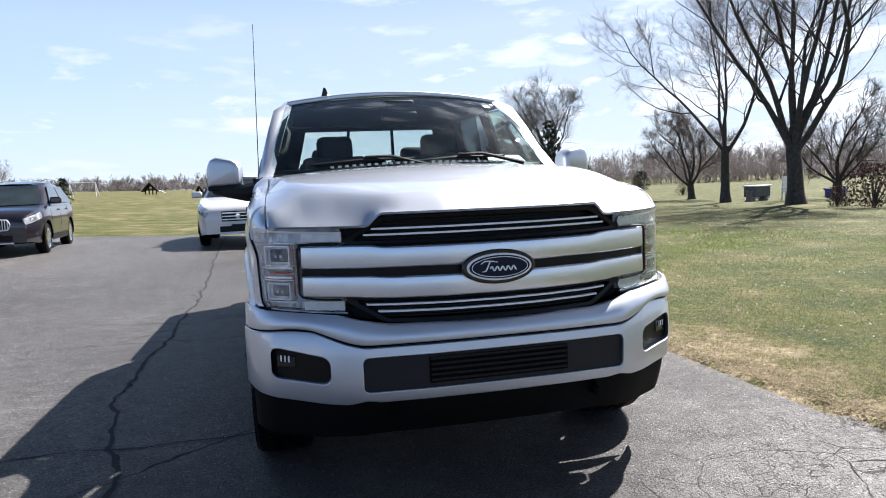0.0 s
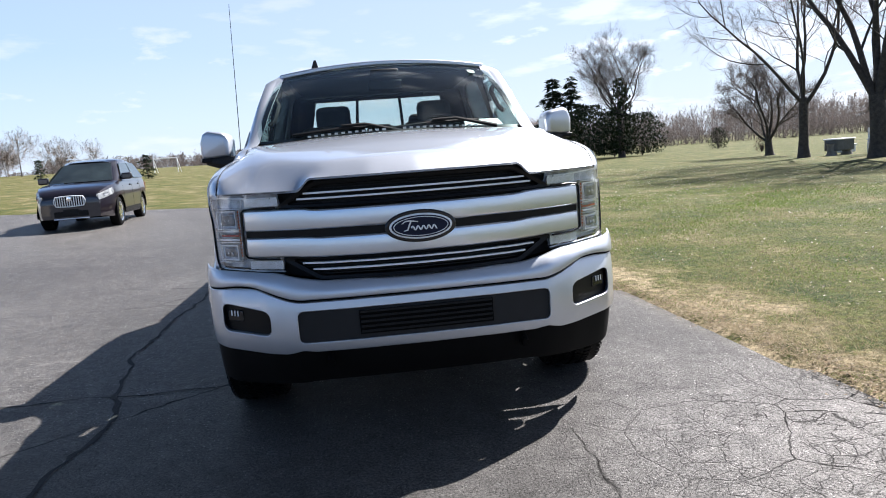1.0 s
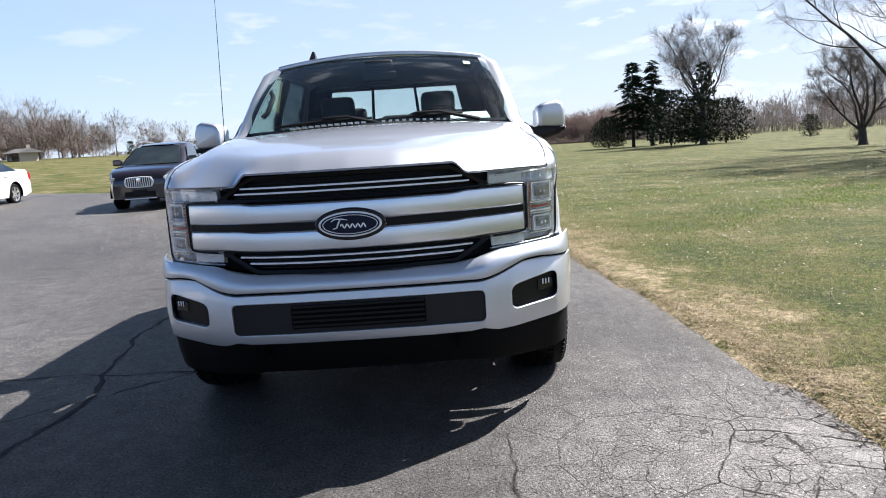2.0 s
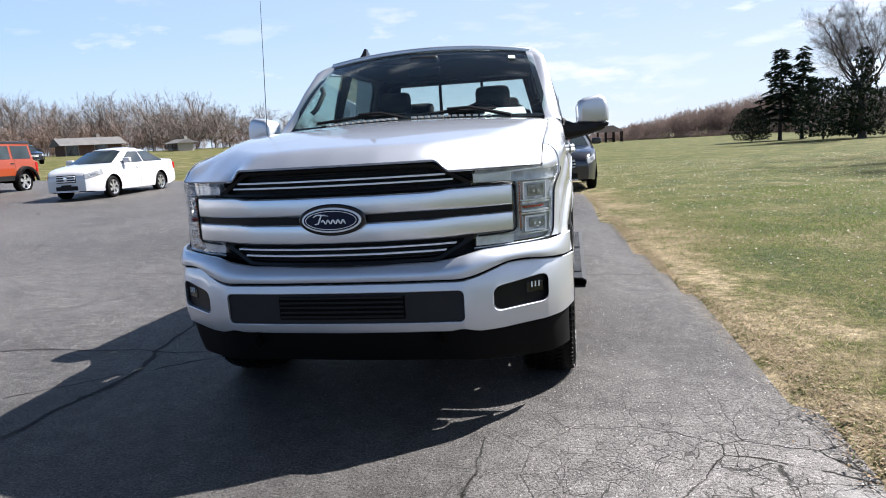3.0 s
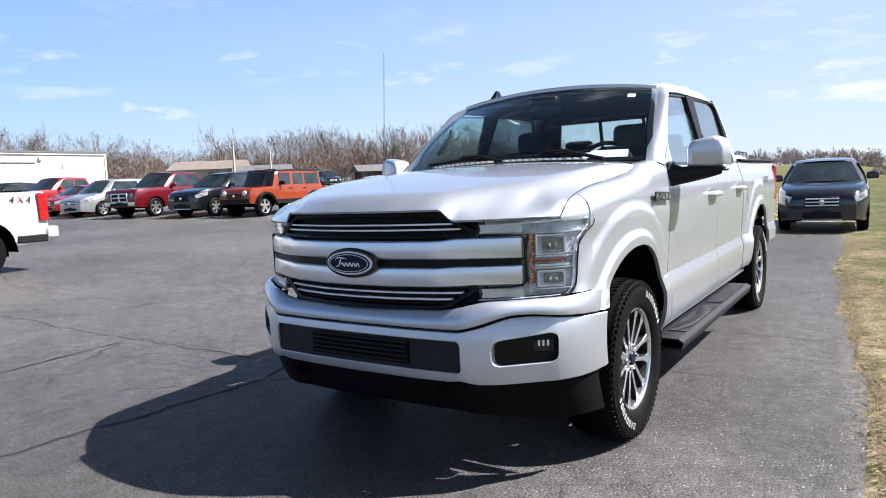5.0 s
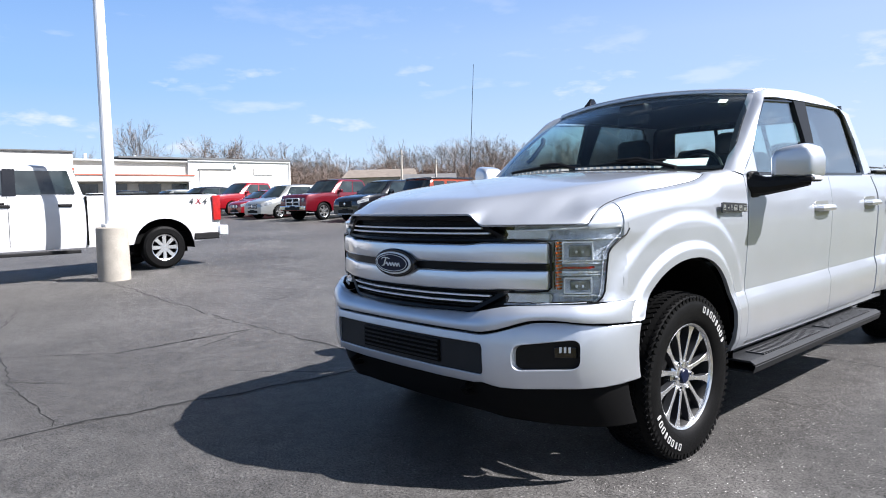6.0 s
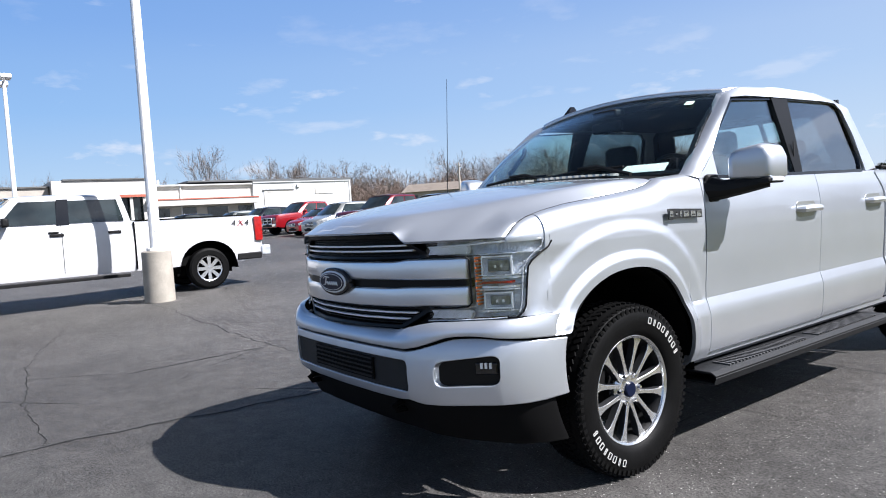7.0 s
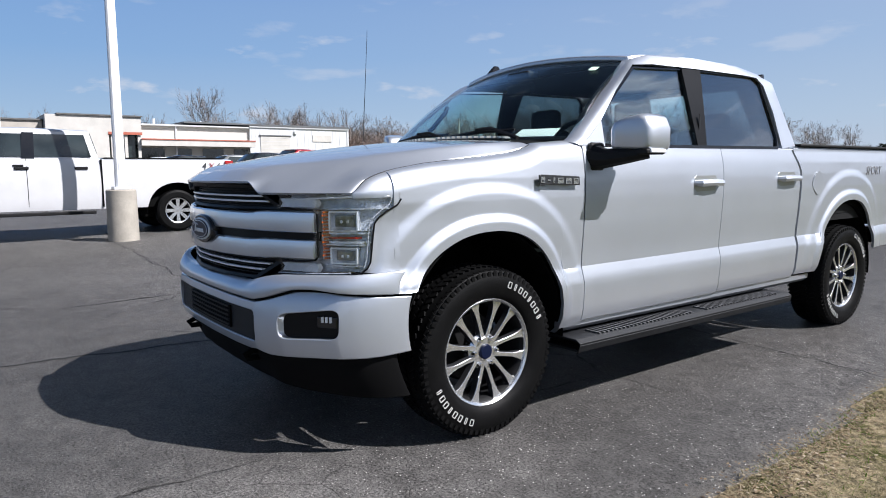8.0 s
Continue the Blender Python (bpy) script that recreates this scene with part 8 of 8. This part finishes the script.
M_STONE = mat("weathered_stone", (0.19, 0.175, 0.155), 0.95, 0, var=0.25, scale=6, fine=0.2, bump=0.5)


M_BLUECLOTH = mat("blue_tarpaulin", (0.03, 0.05, 0.22), 0.6, 0, var=0.2, scale=5)


def showroom():
    root = thing("dealership_building", "long low white and beige dealership building with red band", "building", Matrix.Translation((-66, 0, 0.9)))
    # white workshop wing with ribbed siding
    part("workshop_wall", box(-9, 31.3, 2.55, 18, 11.6, 5.3), M_METAL, root, "white ribbed metal workshop wing")
    for k in range(27):
        part("siding_rib", box(0.006, 25.7 + 0.43 * k, 2.5, 0.02, 0.05, 5.0), M_METAL, root)
    part("eave", box(0.05, 31.3, 5.10, 0.16, 11.7, 0.20), M_METAL, root, "white eave board")
    part("corner_trim", box(0.03, 37.05, 2.55, 0.10, 0.18, 5.2), M_METAL, root)
    part("workshop_roof", box(-9, 28.0, 5.27, 18.4, 18.4, 0.16), M_ROOFDARK, root, "dark low roof edge")
    d = part("roller_door", box(0.03, 28.3, 2.1, 0.08, 3.3, 4.1), M_STUCCO, root, "pale roller door")
    for k in range(11):
        part("door_slat", box(0.075, 28.3, 0.25 + 0.37 * k, 0.02, 3.2, 0.03), M_METAL, d)
    part("door_head", box(0.07, 28.3, 4.20, 0.14, 3.6, 0.10), M_ROOFDARK, d)
    part("wall_panel", box(0.04, 33.8, 4.0, 0.05, 2.3, 0.7), M_STUCCO, root)
    part("wall_lamp", box(0.12, 30.6, 4.6, 0.2, 0.3, 0.3), M_POLE, root)
    # cream middle part with a low canopy, a red band and dark windows
    part("middle_wall", box(-9.3, 20.0, 2.4, 18, 11.0, 5.0), M_STUCCO, root, "cream stucco front")
    part("parapet_cap", box(-0.20, 20.0, 4.95, 0.5, 11.0, 0.14), M_METAL, root)
    part("canopy", box(0.5, 20.0, 3.20, 2.0, 11.0, 0.62), M_STUCCO, root)
    part("red_band", box(1.53, 20.0, 3.50, 0.06, 11.0, 0.11), M_REDBAND, root, "thin red band along the canopy")
    part("downpipe", tube([(-0.2, 18.1, 0.5), (-0.2, 18.1, 4.9)], 0.08, 8), M_POLE, root)
    for k in range(4):
        part("window", box(-0.28, 15.9 + 2.9 * k, 1.85, 0.1, 1.5 if k % 2 else 2.1, 1.7), M_CARGLASS, root, "dark shop window")
    # taller entrance block with a glazed corner, and the grey wing
    part("entrance_block", box(-6.8, 9.3, 2.7, 16, 5.0, 5.6), M_STUCCO, root, "taller cream entrance block")
    part("entrance_fascia", box(-6.8, 13.2, 4.75, 16, 2.8, 1.5), M_STUCCO, root)
    part("entrance_glass", box(-7.2, 13.1, 1.9, 15.4, 2.6, 4.0), M_CARGLASS, root, "dark glazed entrance")
    part("entrance_cap", box(-6.8, 11.2, 5.56, 16.3, 7.0, 0.12), M_GREYROOF, root)
    part("entrance_band", box(1.24, 13.2, 3.98, 0.08, 2.9, 0.24), M_REDBAND, root)
    part("entrance_band", box(-1.0, 14.62, 3.98, 4.4, 0.08, 0.24), M_REDBAND, root)
    for k in range(3):
        part("entrance_post", box(1.0, 12.1 + 1.15 * k, 1.9, 0.24, 0.26, 4.0), M_STUCCO, root)
    part("grey_wing", box(-8, -9.6, 2.4, 16, 32.6, 5.2), M_SIDING, root, "grey wing of the building")
    part("wing_cap", box(-8, -9.6, 5.05, 16.3, 32.7, 0.14), M_GREYROOF, root)
    for k in range(4):
        part("roof_vent", tube([(-4 - k, 17 + 5 * k, 5.0), (-4 - k, 17 + 5 * k, 5.8)], 0.14, 10), M_POLE, root)


showroom()


def house(x, y, turn, w, d, wall, ridge, wall_mat, roof_mat, label):
    root = thing("house", label, "house", Matrix.Translation((x, y, ground_z(x, y) - 0.2)) @ Matrix.Rotation(radians(turn), 4, "Z"))
    part("wall", box(0, 0, wall / 2, w, d, wall), wall_mat, root)
    e = 0.5
    out = [(-w / 2 - e, -d / 2 - e, wall), (-w / 2 - e, 0, ridge), (-w / 2 - e, d / 2 + e, wall)]
    part("roof", prism(out, (w + 2 * e, 0, 0)), roof_mat, root, "shallow shingle roof")
    for k in (0, 2):
        wd = part("window", box(lerp(-w / 2, w / 2, (k + 0.5) / 4), -d / 2 - 0.02, wall * 0.55, 1.2, 0.06, 1.1), M_CARGLASS, root)
        part("window_frame", box(lerp(-w / 2, w / 2, (k + 0.5) / 4), -d / 2 - 0.012, wall * 0.55, 1.4, 0.05, 1.3), M_STONE, wd)
    part("chimney", box(w * 0.2, 0.3, ridge, 0.4, 0.4, 0.7), M_STONE, root)
    return root


house(-71.8, 54.6, 40, 8.2, 7, 2.3, 3.5, M_SIDING, M_BROWNROOF, "pale house with a brown shingle roof")
house(-53.9, 67.2, 52, 6, 4.5, 1.3, 2.2, M_BRICK, M_GREYROOF, "low brick house with a grey roof")
house(-45.0, 72.0, -30, 2.0, 2.0, 1.1, 1.6, M_SIDING, M_GREYROOF, "small pale garden shed")
house(-62.5, 55.0, 48, 6, 6, 1.8, 2.6, M_METAL, M_GREYROOF, "white garage with a grey roof")


def telegraph_pole(x, y, h, label):
    root = thing("utility_pole", label, "utility pole", Matrix.Translation((x, y, ground_z(x, y) - 0.1)))
    part("pole", tube([(0, 0, 0), (0.02, 0, h)], [0.14, 0.10], 8), M_SIDING, root)
    part("cross_arm", box(0, 0, h - 0.5, 0.9, 0.08, 0.10), M_SIDING, root)


telegraph_pole(-58.8, 47.6, 5.2, "pale wooden utility pole by houses")
telegraph_pole(-60.0, 54.0, 4.2, "pale wooden utility pole by houses")


# ---- meadow: shelter, play frame, garden things ----
M_DARKROOF = mat("dark_weathered_boards", (0.022, 0.019, 0.017), 0.95, 0, var=0.25, scale=2, spec=0.1)


def shelter(x, y):
    root = thing("park_shelter", "dark open park shelter with a low hipped roof", "shelter", Matrix.Translation((x, y, ground_z(x, y))))
    bm = bmesh.new()
    base = [bm.verts.new((sx * 2.7, sy * 2.4, 2.0)) for sx, sy in ((-1, -1), (1, -1), (1, 1), (-1, 1))]
    top = [bm.verts.new((sx * 0.8, 0, 3.3)) for sx in (-1, 1)]
    bm.faces.new(base), bm.faces.new((base[0], base[1], top[1], top[0])), bm.faces.new((base[1], base[2], top[1])), bm.faces.new((base[2], base[3], top[0], top[1])), bm.faces.new((base[3], base[0], top[0]))
    part("roof", bm, M_DARKROOF, root, "dark hipped roof")
    for sx in (-1, -0.33, 0.33, 1):
        for sy in (-1, 1):
            part("post", box(sx * 2.3, sy * 2.0, 1.0, 0.25, 0.25, 2.0), M_DARKROOF, root)
    part("table", box(0, 0, 0.7, 2.0, 1.0, 0.2), M_DARKROOF, root)


shelter(8.4, 137.0)


def play_frame(x, y, label, w, h, seed):
    root = thing("play_frame", label, "play frame", Matrix.Translation((x, y, ground_z(x, y))))
    for k in range(4):
        part("post", box(lerp(-w * 0.3, w * 0.3, k / 3), 0, h * 0.35, 0.12, 0.12, h * 0.7), M_DARKROOF, root)
    part("roof", prism([(-w * 0.5, -0.9, h * 0.25), (-0.1, -0.9, h), (0.1, -0.9, h), (w * 0.5, -0.9, h * 0.25), (w * 0.4, -0.9, h * 0.25), (0, -0.9, h * 0.85), (-w * 0.4, -0.9, h * 0.25)], (0, 1.8, 0)), M_DARKROOF, root)
    part("deck", box(0, 0, h * 0.4, w * 0.6, 1.4, 0.14), M_DARKROOF, root)
    part("slide", prism([(w * 0.2, -0.4, h * 0.4), (w * 0.75, -0.4, 0.1), (w * 0.78, -0.4, 0.2), (w * 0.2, -0.4, h * 0.5)], (0, 0.8, 0)), M_METAL, root)


play_frame(-17.7, 92.0, "dark wooden play frame with a slide", 2.2, 1.5, 1)
play_frame(-12.0, 95.0, "small dark play frame on grass", 1.3, 1.2, 2)
goal = thing("goal_frame", "white tubular goal frame on the far lawn", "goal frame", Matrix.Translation((-20.5, 72.0, ground_z(-20.5, 72.0))))
part("crossbar", tube([(-1.2, 0, 1.5), (1.2, 0, 1.5)], 0.05, 8), M_POLE, goal)
for s in (-1, 1):
    part("post", tube([(s * 1.2, 0, 0), (s * 1.2, 0, 1.5)], 0.05, 8), M_POLE, goal)
    part("stay", tube([(s * 1.2, 0, 1.5), (s * 1.2, 1.2, 0)], 0.04, 8), M_POLE, goal)


def garden_things():
    m = lambda x, y, a=0: Matrix.Translation((x, y, ground_z(x, y))) @ Matrix.Rotation(radians(a), 4, "Z")
    tb = thing("stone_table", "dark draped trough table with a pale rim on the lawn", "table", m(23.6, 28.6, 20))
    part("top", box(0, 0, 0.80, 1.5, 0.75, 0.07), M_POLE, tb, bevel=0.03)
    part("skirt", box(0, 0, 0.50, 1.42, 0.68, 0.54), M_ROOFDARK, tb, bevel=0.06)
    for s in (-1, 1):
        part("leg", lathe([(0.0, 0.0), (0.30, 0.0), (0.22, 0.12), (0.20, 0.45), (0.26, 0.6), (0.0, 0.6)], 16), M_STONE, tb).matrix_basis = pose(s * 0.6, 0, 0, 0, -90, 0)
    ch = thing("garden_chair", "white slatted garden chair on the lawn", "chair", m(25.9, 29.0, -20))
    for s in (-1, 1):
        for yy in (-0.25, 0.25):
            part("leg", box(s * 0.26, yy, 0.28, 0.06, 0.06, 0.56), M_POLE, ch)
        part("arm", box(s * 0.29, 0, 0.66, 0.08, 0.6, 0.04), M_POLE, ch)
    part("seat", box(0, 0, 0.42, 0.56, 0.54, 0.05), M_POLE, ch)
    for k in range(5):
        part("slat", box(-0.22 + 0.11 * k, 0.28, 0.85, 0.08, 0.03, 0.8), M_POLE, ch)
    for x, y, w, h, mm, lab in ((27.6, 27.6, 0.9, 0.5, M_BLUECLOTH, "blue covered bin in the garden"), (29.4, 29.5, 1.0, 0.5, M_STONE, "grey stone planter in the garden"), (31.2, 27.0, 0.9, 0.6, M_BROWNROOF, "brown wooden planter in the garden"), (26.6, 32.0, 0.8, 0.45, M_POLE, "white painted box in the garden")):
        b = thing("garden_box", lab, "planter", m(x, y, 15))
        part("box", box(0, 0, h / 2, w, w * 0.7, h), mm, b, bevel=0.05)
        part("rim", box(0, 0, h - 0.04, w + 0.08, w * 0.7 + 0.08, 0.08), mm, b, bevel=0.02)


garden_things()
